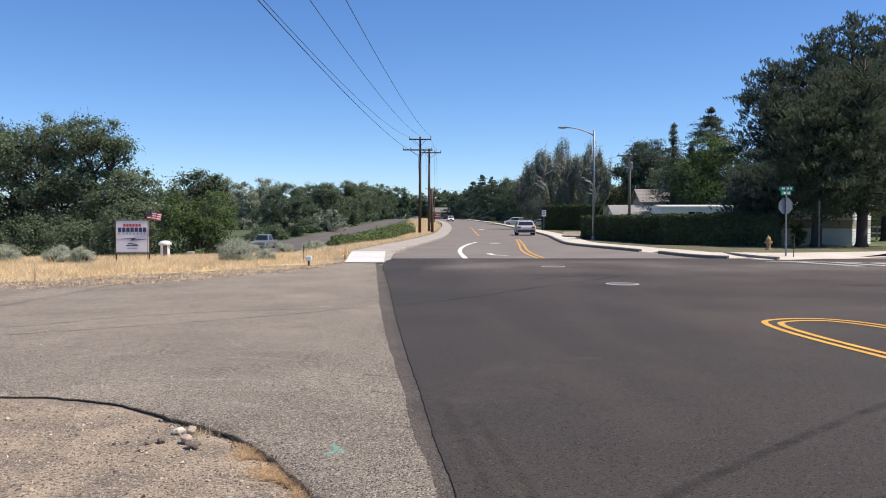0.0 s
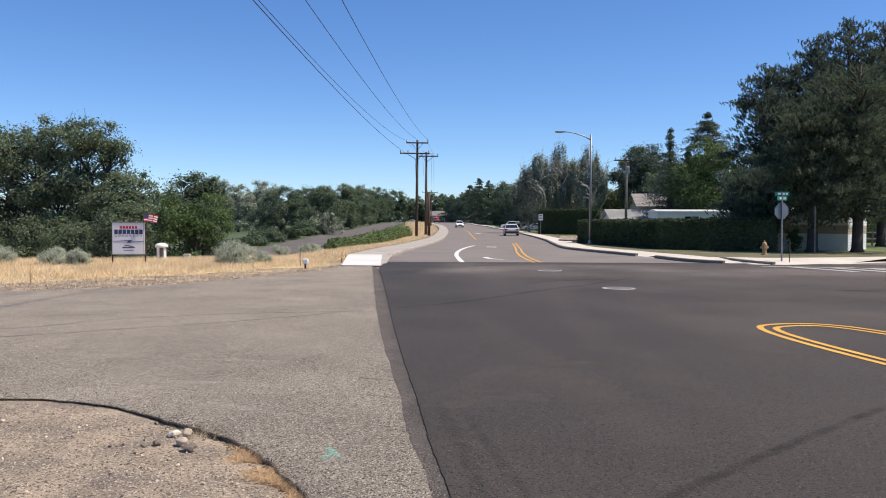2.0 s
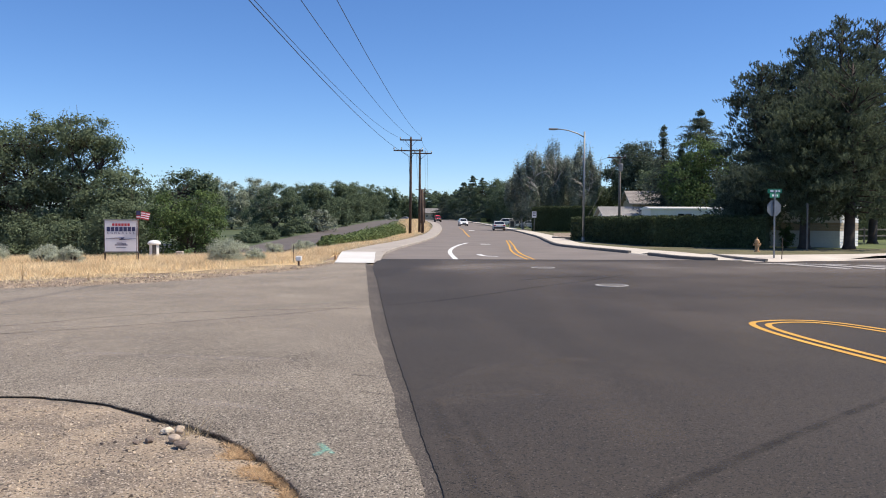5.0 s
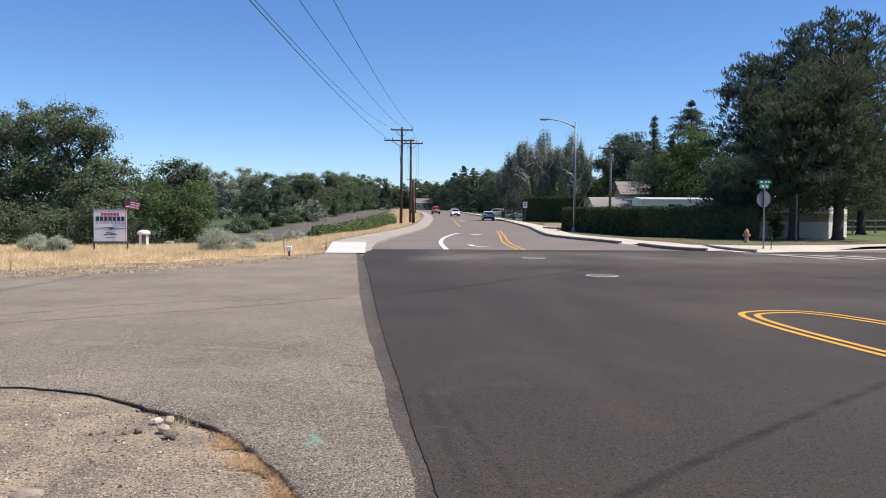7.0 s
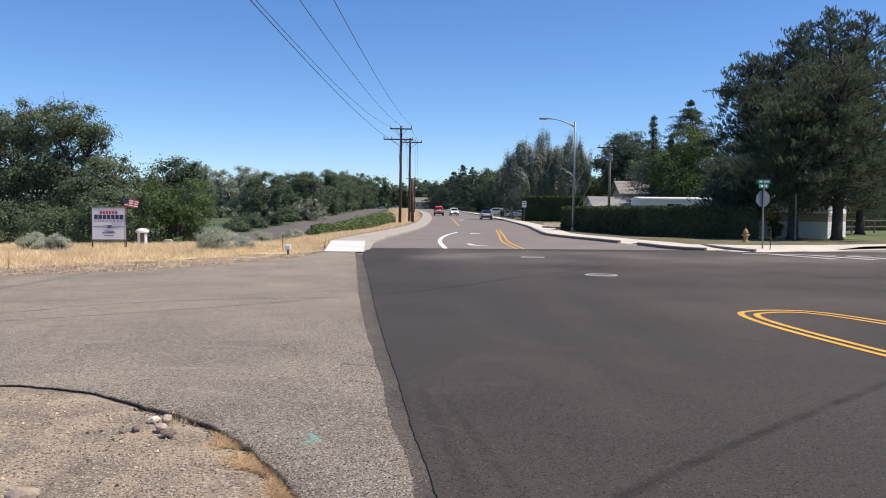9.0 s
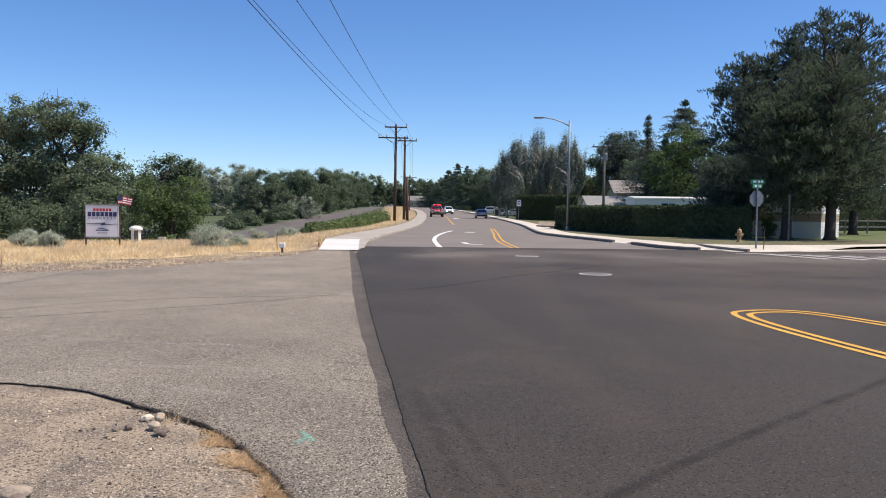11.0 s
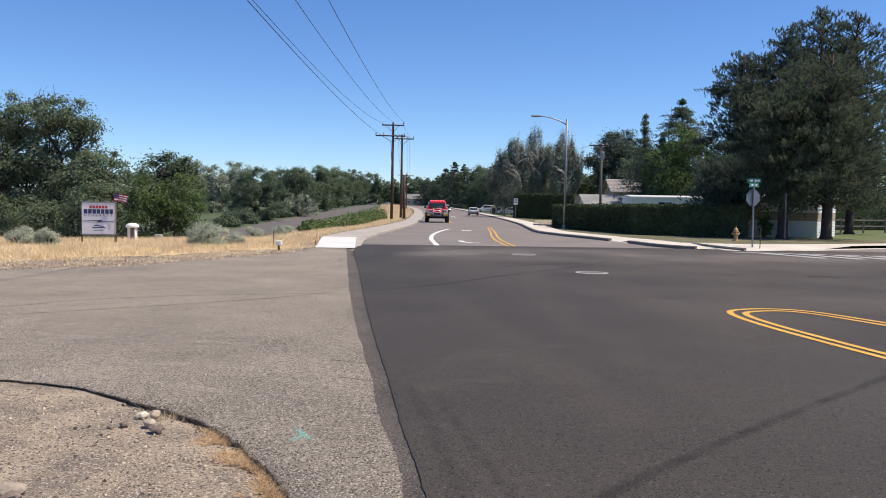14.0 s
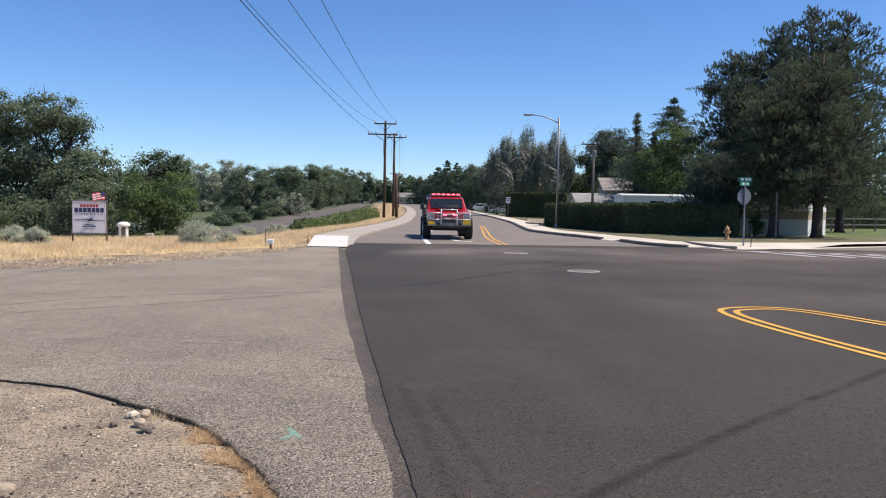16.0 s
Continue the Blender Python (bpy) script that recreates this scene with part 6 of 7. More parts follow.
def wire(points, sag, name="power_line", label="thin black overhead cable", radius=0.012, group="overhead cables"):
    bm = bmesh.new()
    a, b = Vector(points[0]), Vector(points[1])
    pts = [a.lerp(b, i / 28) - Vector((0, 0, sag * 4 * (i / 28) * (1 - i / 28))) for i in range(29)]
    tube(bm, pts, radius, 5)
    return tagged(mesh_object(name, bm, M["wire"]), label, "cable", group)


def build_poles():
    power_pole(-2.45, 83, 10.25, [(9.95, 1.15, 0.0, (-1.1, 1.1)), (8.85, 1.55, -0.25, (-1.75, -0.95, 1.2))], "brown wooden power pole with two crossarms beside the footpath", "power poles", 0.4)
    power_pole(-1.65, 93, 9.9, [(9.4, 1.15, 0.25, (-0.6, 0.7, 1.35))], "brown wooden power pole with one crossarm beside the footpath", "power poles", 0.2)
    power_pole(-1.16, 85, 4.9, [], "short thick wooden stub pole in the dry grass", "power poles", -0.6, 0.17)
    power_pole(-3.3, 205, 9.6, [(9.2, 1.3, 0, (-1.2, 1.2))], "distant wooden power pole", "power poles")
    power_pole(-2.4, 215, 10.0, [(9.4, 1.3, 0.6, (-0.5, 1.7)), (8.4, 1.0, 0.6, (1.4,))], "distant wooden power pole", "power poles")
    power_pole(20.0, 85, 8.6, [(8.4, 1.0, -0.4, (-1.2, 0.5))], "weathered grey wooden power pole behind the hedge", "power poles", wood="kerb_dark")
    th = [o for o in scene.objects if o.name.startswith("power_pole")][-1]
    part("transformer", lathe(bmesh.new(), [(0.05, 6.9), (0.22, 6.92), (0.24, 7.0), (0.24, 7.65), (0.2, 7.72), (0.05, 7.75)], 14, (0.0, -0.42, 0)), M["galv"], th, "grey pole transformer")
    # a further pole of the same line stands behind the viewer
    power_pole(-5.7, -28, 10.3, [(9.95, 1.15, 0.0, (-1.1, 1.1)), (8.85, 1.55, -0.25, (-1.75, -0.95, 1.2))], "brown wooden power pole with two crossarms", "power poles")
    for o, h, sag in ((-1.26, 10.2, 2.0), (0.15, 10.2, 2.0), (1.24, 10.2, 2.0), (0.25, 8.2, 1.8)):
        wire([(-2.45 + o, 82.8, h), (-5.7 + o, -28, h)], sag)
    for o, h in ((-1.1, 10.2), (1.1, 10.2), (0.6, 9.1)):
        wire([(-2.45 + o, 83, h), (-1.4 + o * 0.6, 92.8, 9.7)], 0.25)
        wire([(-1.4 + o * 0.6, 93, 9.7), (-2.6 + o, 205, 9.7)], 1.6)
    wire([(-2.6, 83, 8.2), (-2.45, 82.6, 5.0)], 0.0, label="short guy cable on the pole", radius=0.02)
    wire([(19.6, 84.8, 8.6), (-1.0, 215, 9.5)], 1.4)
    wire([(20.0, 84.8, 8.7), (60, 66, 9.5)], 0.9)
    wire([(20.4, 84.8, 8.1), (60, 66, 8.8)], 0.9)
    wire([(19.9, 84.8, 8.0), (15.4, 80.5, 1.4)], 0.0, "guy_wire", "taut guy cable from the pole", 0.02)


def build_lamp():
    th = empty("street_lamp", pose(10.65, 56, 0.12), "galvanised street lamp with a curved arm over the road", "street lamp")
    part("base", lathe(bmesh.new(), [(0.2, 0), (0.2, 0.05), (0.13, 0.07), (0.12, 0.3)], 12), M["galv"], th)
    part("post", tube(bmesh.new(), [(0, 0, 0.05), (0, 0, 4), (0, 0, 7.75)], [0.088, 0.075, 0.058], 12), M["galv"], th, smooth=True)
    part("arm", tube(bmesh.new(), [(0, 0, 7.35), (-0.5, 0, 7.62), (-1.1, 0, 7.82), (-1.6, 0, 7.9), (-1.9, 0, 7.92)], [0.045, 0.042, 0.038, 0.035, 0.035], 8), M["galv"], th, smooth=True)
    bm = bmesh.new()
    box(bm, -2.2, 0, 7.92, 0.66, 0.26, 0.1, 0.03)
    head = part("luminaire", bm, M["galv"], th)
    part("lens", box(bmesh.new(), -2.25, 0, 7.86, 0.4, 0.18, 0.03, 0.008), M["porcelain"], head)


def text_part(body, size, x, z, y, mat, parent, name="lettering"):
    cu = bpy.data.curves.new(name, "FONT")
    cu.body, cu.size, cu.align_x, cu.extrude = body, size, "CENTER", 0.002
    tmp = bpy.data.objects.new(name, cu)
    scene.collection.objects.link(tmp)
    me = bpy.data.meshes.new_from_object(tmp.evaluated_get(bpy.context.evaluated_depsgraph_get()))
    bpy.data.objects.remove(tmp)
    me.materials.clear()
    me.materials.append(mat)
    ob = new(name, me)
    ob.parent = parent
    ob.matrix_basis = pose(x, y, z, 90, 0, 0)
    return ob


FLAG = []


def build_signs():
    x, y = -11.7, 29.8
    th = empty("campaign_sign", pose(x, y, land(x, y) - 0.05, 0, 0, 6), "white campaign board with red and navy bars on two stakes", "sign")
    for s in (-1, 1):
        part("stake", box(bmesh.new(), s * 0.6, 0.02, 0.75 if s < 0 else 0.95, 0.045, 0.05, 1.56 if s < 0 else 1.95, 0.006), M["pole_wood"], th)
    board = part("board", box(bmesh.new(), 0, -0.025, 0.96, 1.18, 0.02, 1.2, 0.004), M["sign_white"], th)
    for cx, cz, w, h, rot in ((0, 0.96 + 0.6, 1.26, 0.045, 0), (0, 0.96 - 0.6, 1.26, 0.045, 0)):
        part("frame", box(bmesh.new(), cx, -0.03, cz, w, 0.04, h, 0.005), M["galv"], th)
    for cx, cz, w, h, mat in [(-0.275 + k * 0.11, 1.38, 0.085, 0.10, "sign_red") for k in range(6)] + [(-0.45 + k * 0.15, 1.215, 0.125, 0.165, "sign_navy") for k in range(7)] + [(0.0, 0.62, 0.46, 0.035, "sign_navy"), (-0.06, 0.69, 0.2, 0.03, "sign_navy"), (0.1, 0.665, 0.16, 0.025, "sign_navy"), (0.0, 0.52, 0.36, 0.02, "sign_navy")]:
        part("printed_bar", box(bmesh.new(), cx, -0.0375, cz, w, 0.004, h), M[mat], board)
    for k, ch in enumerate("CONGRESS"):
        text_part(ch, 0.115, -0.46 + k * 0.131, 1.035, -0.038, M["sign_navy"], board, "letter")
    bm = bmesh.new()
    for a, b, c, d in (((-0.55, 0.86), (0.12, 0.89), (-0.06, 0.82), (0.55, 0.86)),):
        tube(bm, [(p[0], -0.038, p[1]) for p in (a, b, c, d)], [0.006, 0.02, 0.02, 0.006], 6)
    part("swoosh", bm, M["sign_navy"], board)
    # small flag on its own stick
    fl = empty("flag", pose(x + 0.60, y - 0.1, land(x, y) + 1.45), "small red, white and blue flag on a thin stick", "flag")
    part("stick", tube(bmesh.new(), [(0, 0, -1.4), (0, 0, 0.42)], 0.008, 6), M["pole_wood"], fl)
    prev = fl
    for k in range(3):
        bm = bmesh.new()
        w = 0.15
        for i in range(7):
            z0 = 0.40 - i * 0.041
            r = [bm.verts.new(v) for v in ((0, -0.003, z0), (w, -0.003, z0), (w, -0.003, z0 - 0.041), (0, -0.003, z0 - 0.041), (0, 0.003, z0), (w, 0.003, z0), (w, 0.003, z0 - 0.041), (0, 0.003, z0 - 0.041))]
            for f in ((0, 3, 2, 1), (4, 5, 6, 7), (0, 1, 5, 4), (2, 3, 7, 6), (1, 2, 6, 5), (0, 4, 7, 3)):
                face = bm.faces.new([r[j] for j in f])
                face.material_index = 2 if (k == 0 and i < 4) else i % 2
        panel = part("flag_panel", bm, [M["sign_red"], M["sign_white"], M["sign_navy"]], fl)
        FLAG.append(panel)
    # stop sign seen from behind, with street name blades
    st = empty("stop_sign", pose(13.75, 31.7, 0.10, 0, -0.6, 14), "stop sign seen from its bare grey back, on a steel post", "traffic sign")
    part("post", box(bmesh.new(), 0, 0, 1.38, 0.055, 0.05, 2.76, 0.008), M["galv"], st)
    bm = bmesh.new()
    lathe(bm, [(0.345, -0.003), (0.345, 0.003)], 8, axis="y")
    bmesh.ops.rotate(bm, verts=bm.verts, matrix=Matrix.Rotation(radians(22.5), 3, "Y"))
    bmesh.ops.translate(bm, verts=bm.verts, vec=(0, 0.035, 2.03))
    part("plate", bm, M["galv"], st, "bare grey octagonal sheet")
    bm = bmesh.new()
    lathe(bm, [(0.335, 0.0), (0.335, 0.002)], 8, axis="y")
    bmesh.ops.rotate(bm, verts=bm.verts, matrix=Matrix.Rotation(radians(22.5), 3, "Y"))
    bmesh.ops.translate(bm, verts=bm.verts, vec=(0, 0.040, 2.03))
    part("face", bm, M["sign_red"], st, "red sign face")
    for k, (z, yaw, w) in enumerate(((2.72, -8, 0.60), (2.54, 22, 0.70))):
        m = Matrix.Translation((0, 0, z)) @ Matrix.Rotation(radians(yaw), 4, "Z")
        blade = part("name_blade", box(bmesh.new(), 0, 0, 0, w, 0.006, 0.17, 0.0, m), M["sign_green"], st, "green street name blade")
        for i, (cx, bw) in enumerate(((-0.12, 0.14), (0.05, 0.12), (0.19, 0.08))):
            part("name_bar", box(bmesh.new(), cx, -0.005, 0, bw, 0.003, 0.08, 0.0, m), M["sign_white"], blade)
    # small sign on the far footpath
    sp = empty("street_sign", pose(13.0, 102, 0.12), "white rectangular sign on a steel post beside the street", "traffic sign")
    part("post", box(bmesh.new(), 0, 0, 1.3, 0.06, 0.06, 2.6), M["galv"], sp)
    plate = part("plate", box(bmesh.new(), 0, -0.045, 2.22, 0.55, 0.01, 0.8, 0.003), M["sign_white"], sp)
    for z in (2.42, 2.12):
        part("bar", box(bmesh.new(), 0, -0.053, z, 0.36, 0.004, 0.12), M["sign_navy"], plate)
    tp = empty("sign_post", pose(19.3, 40.6, 0.1), "thin steel post with an edge-on plate on the lawn", "post")
    part("post", box(bmesh.new(), 0, 0, 1.2, 0.06, 0.06, 2.4), M["kerb_dark"], tp)
    part("plate", box(bmesh.new(), 0.0, 0.2, 2.2, 0.02, 0.4, 0.5, 0.004, Matrix.Rotation(radians(-18), 4, "Z")), M["kerb_dark"], tp)
    sk = empty("steel_rod", pose(13.95, 31.45, 0.085), "thin rusty rod standing beside the stop sign", "rod")
    part("rod", tube(bmesh.new(), [(0, 0, 0), (0.02, 0, 0.45), (0.01, 0, 0.85)], 0.018, 6), M["pole_wood"], sk)


def build_hydrant():
    th = empty("fire_hydrant", pose(15.85, 38.5, 0.10) @ Matrix.Scale(0.86, 4), "tan painted fire hydrant on the verge", "hydrant")
    part("barrel", lathe(bmesh.new(), [(0.17, 0), (0.17, 0.04), (0.12, 0.05), (0.12, 0.1), (0.11, 0.12), (0.11, 0.5), (0.15, 0.52), (0.15, 0.56), (0.11, 0.58)], 14), M["hydrant"], th, smooth=False)
    part("bonnet", lathe(bmesh.new(), [(0.135, 0.56), (0.13, 0.62), (0.1, 0.7), (0.05, 0.74), (0.03, 0.75), (0.03, 0.82), (0.02, 0.83)], 14), M["hydrant"], th)
    for s in (-1, 1):
        part("outlet", lathe(bmesh.new(), [(0.055, 0.08 * s), (0.055, 0.17 * s), (0.07, 0.17 * s), (0.07, 0.21 * s), (0.03, 0.22 * s)], 10, (0, 0, 0.42), "x"), M["hydrant"], th)
    part("outlet", lathe(bmesh.new(), [(0.075, -0.08), (0.075, -0.17), (0.095, -0.17), (0.095, -0.22), (0.03, -0.23)], 12, (0, 0, 0.38), "y"), M["hydrant"], th)


def build_small():
    th = empty("utility_pedestal", pose(-11.6, 33, land(-11.6, 33) - 0.04), "white utility pedestal with a domed cap in dry grass", "utility box")
    part("body", box(bmesh.new(), 0, 0, 0.36, 0.32, 0.32, 0.72, 0.04), M["white_metal"], th)
    part("cap", lathe(bmesh.new(), [(0.25, 0.62), (0.27, 0.66), (0.25, 0.73), (0.16, 0.79), (0.04, 0.81)], 16), M["white_metal"], th, smooth=True)
    part("door", box(bmesh.new(), 0.06, -0.166, 0.36, 0.17, 0.01, 0.54, 0.004), M["kerb_dark"], th)
    lb = empty("meter_box", pose(-10.6, 33.2, land(-10.6, 33.2) - 0.03), "low pale box half hidden in dry grass", "utility box")
    part("body", box(bmesh.new(), 0, 0, 0.16, 0.28, 0.25, 0.32, 0.03), M["concrete"], lb)
    mk = empty("marker_box", pose(-4.62, 27.2, 0.0), "small white box on a short brown post", "utility box")
    part("post", box(bmesh.new(), 0, 0, 0.1, 0.06, 0.06, 0.2), M["pole_wood"], mk)
    part("box", box(bmesh.new(), 0, 0, 0.25, 0.2, 0.16, 0.17, 0.03), M["white_metal"], mk)
    rd = empty("marker_stake", pose(-4.95, 28.2, -0.03), "thin brown marker stake in the dry grass", "stake")
    part("stake", tube(bmesh.new(), [(0, 0, 0), (-0.03, 0, 0.35), (-0.02, 0, 0.72)], 0.012, 6), M["pole_wood"], rd)
    bp = empty("survey_post", pose(-3.85, 31.2, -0.03), "short pale post beside the concrete ramp", "post")
    part("post", lathe(bmesh.new(), [(0.05, 0), (0.05, 0.2), (0.035, 0.23)], 10), M["hydrant"], bp)
    for x, y, h in ((-8.95, 20.6, 0.22), (-10.6, 20.5, 0.5), (-7.7, 21.4, 0.2)):
        w = empty("dead_stalk", pose(x, y, land(x, y) - 0.03), "dry brown weed stalk on the gravel shoulder", "weed", "dry stalks")
        bm = bmesh.new()
        for k in range(5):
            a = k * 1.3
            tube(bm, [(0, 0, 0), (math.cos(a) * 0.03, math.sin(a) * 0.03, h * 0.5), (math.cos(a) * 0.07, math.sin(a) * 0.07, h * (0.7 + 0.07 * k))], [0.005, 0.004, 0.002], 4)
        part("stems", bm, M["thatch"], w)
    cb = empty("cluster_cabinet", pose(15.6, 152, 0.1), "pale grey cabinet with dark doors beside the street", "cabinet")
    part("body", box(bmesh.new(), 0, 0, 0.75, 2.0, 0.7, 1.5, 0.03), M["concrete"], cb)
    part("roof", box(bmesh.new(), 0, 0, 1.56, 2.2, 0.9, 0.12, 0.02), M["roof_grey"], cb)
    for s in (-0.5, 0.5):
        part("door", box(bmesh.new(), s, -0.36, 0.75, 0.7, 0.02, 1.1, 0.01), M["black_plastic"], cb)
    # post and rail fence behind the pines
    fe = empty("rail_fence", pose(29, 56, 0.08), "pale wooden rail fence on the shaded lawn", "fence")
    for k in range(7):
        part("post", box(bmesh.new(), k * 2.2, k * 0.9, 0.55, 0.1, 0.1, 1.1, 0.01), M["kerb_dark"], fe)
    for z in (0.5, 0.95):
        part("rail", box(bmesh.new(), 6.6, 2.7, z, 14.3, 0.05, 0.1, 0.008, Matrix.Translation((6.6, 2.7, 0)) @ Matrix.Rotation(math.atan2(0.9, 2.2), 4, "Z") @ Matrix.Translation((-6.6, -2.7, 0))), M["kerb_dark"], fe)


# ---- buildings ----
def window(parent, x, y, z, w, h, yaw=0):
    """A framed pane on a wall that faces -y before the turn."""
    m = Matrix.Translation((x, y, z)) @ Matrix.Rotation(radians(yaw), 4, "Z")
    bm = bmesh.new()
    for cx, cz, sx, sz in ((0, h / 2, w + 0.12, 0.07), (0, -h / 2, w + 0.12, 0.07), (-w / 2, 0, 0.07, h - 0.07), (w / 2, 0, 0.07, h - 0.07), (0, 0, 0.04, h - 0.07)):
        box(bm, cx, -0.03, cz, sx, 0.06, sz, 0.0, m)
    fr = part("window", bm, M["white_metal"], parent)
    part("pane", box(bmesh.new(), 0, -0.012, 0, w - 0.07, 0.012, h - 0.07, 0.0, m), M["glass"], fr)


def gable_house(name, x, y, yaw, length, width, eave, ridge, wall, roof, label, base=0.0, windows=()):
    th = empty(name, pose(x, y, base, 0, 0, yaw), label, "house")
    bm = bmesh.new()
    w, l = width / 2, length / 2
    box(bm, 0, 0, eave / 2, length, width, eave)
    for s in (-1, 1):
        a = [bm.verts.new(v) for v in ((s * l, -w, eave), (s * l, w, eave), (s * l, 0, ridge - 0.1), (s * (l - 0.15), -w, eave), (s * (l - 0.15), w, eave), (s * (l - 0.15), 0, ridge - 0.1))]
        for f in ((0, 1, 2), (3, 5, 4), (0, 2, 5, 3), (1, 4, 5, 2), (0, 3, 4, 1)):
            bm.faces.new([a[i] for i in f])
    bmesh.ops.recalc_face_normals(bm, faces=bm.faces)
    part("wall", bm, M[wall], th)
    for s in (-1, 1):
        bm = bmesh.new()
        o = 0.45
        slope = (ridge - eave) / w
        v = [(-l - o, 0, ridge), (l + o, 0, ridge), (l + o, s * (w + o), eave - slope * o), (-l - o, s * (w + o), eave - slope * o)]
        r = [bm.verts.new(p) for p in v] + [bm.verts.new((p[0], p[1], p[2] - 0.14)) for p in v]
        for f in ((0, 1, 2, 3), (7, 6, 5, 4), (0, 4, 5, 1), (1, 5, 6, 2), (2, 6, 7, 3), (3, 7, 4, 0)):
            bm.faces.new([r[i] for i in f])
        bmesh.ops.recalc_face_normals(bm, faces=bm.faces)
        rf = part("roof", bm, M[roof], th)
        n = 9
        for k in range(1, n):
            q = k / n
            part("shingle_course", box(bmesh.new(), 0, s * (w + o) * q, ridge + (eave - slope * o - ridge) * q + 0.012, length + 2 * o - 0.02, 0.05, 0.02, 0.0), M[roof], rf)
    for wx, wz, ww, wh in windows:
        window(th, wx, -w - 0.002, wz, ww, wh)
    return th


def mobile_home(name, x, y, yaw, length, width, height, label, tan=True, windows=()):
    th = empty(name, pose(x, y, 0.08, 0, 0, yaw), label, "mobile home")
    part("wall", box(bmesh.new(), length / 2, width / 2, height / 2, length, width, height, 0.02), M["white_siding"], th)
    for k in range(int(height / 0.16)):
        z = 0.1 + k * 0.16
        mat = "tan_siding" if tan and 0.95 < z < 1.45 else "white_siding"
        for cx, cy, sx, sy in ((length / 2, -0.012, length, 0.02), (length + 0.012, width / 2, 0.02, width), (-0.012, width / 2, 0.02, width)):
            m = Matrix.Translation((cx, cy, z)) @ Matrix.Rotation(radians(9 if sy < sx else 0), 4, "X") @ Matrix.Rotation(radians(0 if sy < sx else (9 if cx < 0 else -9)), 4, "Y")
            part("siding_board", box(bmesh.new(), 0, 0, 0, sx, sy, 0.155, 0.0, m), M[mat], th)
    bm = bmesh.new()
    prof = [(-0.15, height - 0.02), (-0.15, height + 0.08), (width / 2, height + 0.26), (width + 0.15, height + 0.08), (width + 0.15, height - 0.02)]
    a = [bm.verts.new((-0.15, p, q)) for p, q in prof]
    b = [bm.verts.new((length + 0.15, p, q)) for p, q in prof]
    bm.faces.new(a)
    bm.faces.new(b[::-1])
    for i in range(5):
        bm.faces.new((a[i], b[i], b[(i + 1) % 5], a[(i + 1) % 5]))
    bmesh.ops.recalc_face_normals(bm, faces=bm.faces)
    part("roof", bm, M["white_metal"], th, "white painted metal roof")
    for wx, wz, ww, wh in windows:
        window(th, wx, -0.03, wz, ww, wh)
    return th


def build_houses():
    mobile_home("mobile_home", 20.8, 75.5, -3, 13, 4.2, 2.65, "long white mobile home behind the hedge", False, ((3.2, 1.85, 1.4, 0.8), (5.6, 1.85, 1.4, 0.8), (9.5, 1.8, 1.2, 0.8)))
    mobile_home("mobile_home", 19.05, 48.7, -41, 5.6, 4.2, 2.3, "white mobile home with a tan band under the pines", True, ((1.2, 1.75, 0.9, 0.9),))
    gable_house("house", 24.0, 90, -2, 9.6, 5.5, 2.2, 3.15, "white_siding", "roof_pale", "low house with a pale grey roof behind the hedge", 0.05)
    gable_house("house", 27.0, 102, -4, 3.8, 7, 3.9, 5.4, "tan_siding", "roof_brown", "house with a grey shingle roof among trees", 0.05)
    gable_house("house", -0.5, 434, 0, 9, 9, 4.0, 6.3, "tan_siding", "roof_grey", "distant low house with a grey roof at the street's bend", 1.6, ((-3, 2, 1.6, 1.2), (0, 2, 1.6, 1.2), (3, 2, 1.6, 1.2)))


build_poles()
build_lamp()
build_signs()
build_hydrant()
build_small()
build_houses()


# ---- vehicles ----
ROLL = []


def add_wheels(th, axles, track, radius, width, rim="galv", roll=True):
    for y in axles:
        for s in (-1, 1):
            w = part("wheel", lathe(bmesh.new(), [(radius * 0.6, -width / 2), (radius * 0.93, -width / 2), (radius, -width * 0.36), (radius, width * 0.36), (radius * 0.93, width / 2), (radius * 0.6, width / 2)], 22, axis="x"), M["rubber"], th, "black tyre")
            w.matrix_basis = pose(s * track / 2, y, radius)
            part("rim", lathe(bmesh.new(), [(radius * 0.2, s * width * 0.46 - 0.02), (radius * 0.61, s * width * 0.46 - 0.02), (radius * 0.61, s * width * 0.52), (radius * 0.5, s * width * 0.47), (radius * 0.18, s * width * 0.5), (radius * 0.12, s * width * 0.56)], 16, axis="x"), M[rim], w)
            if roll:
                ROLL.append((th, w, s * track / 2, y, radius))


def arch_outline(front, back, sill, deck, axles, r):
    """The side outline of a body with round wheel arches, from the rear sill forward."""
    pts = [(back, sill)]
    for a in sorted(axles):
        pts.append((a - r, sill))
        for k in range(1, 8):
            t = math.pi - k * math.pi / 8
            pts.append((a + r * math.cos(t), max(sill, sill - 0.0 + r * math.sin(t) * 0.92)))
        pts.append((a + r, sill))
    pts.append((front, sill))
    return pts + deck


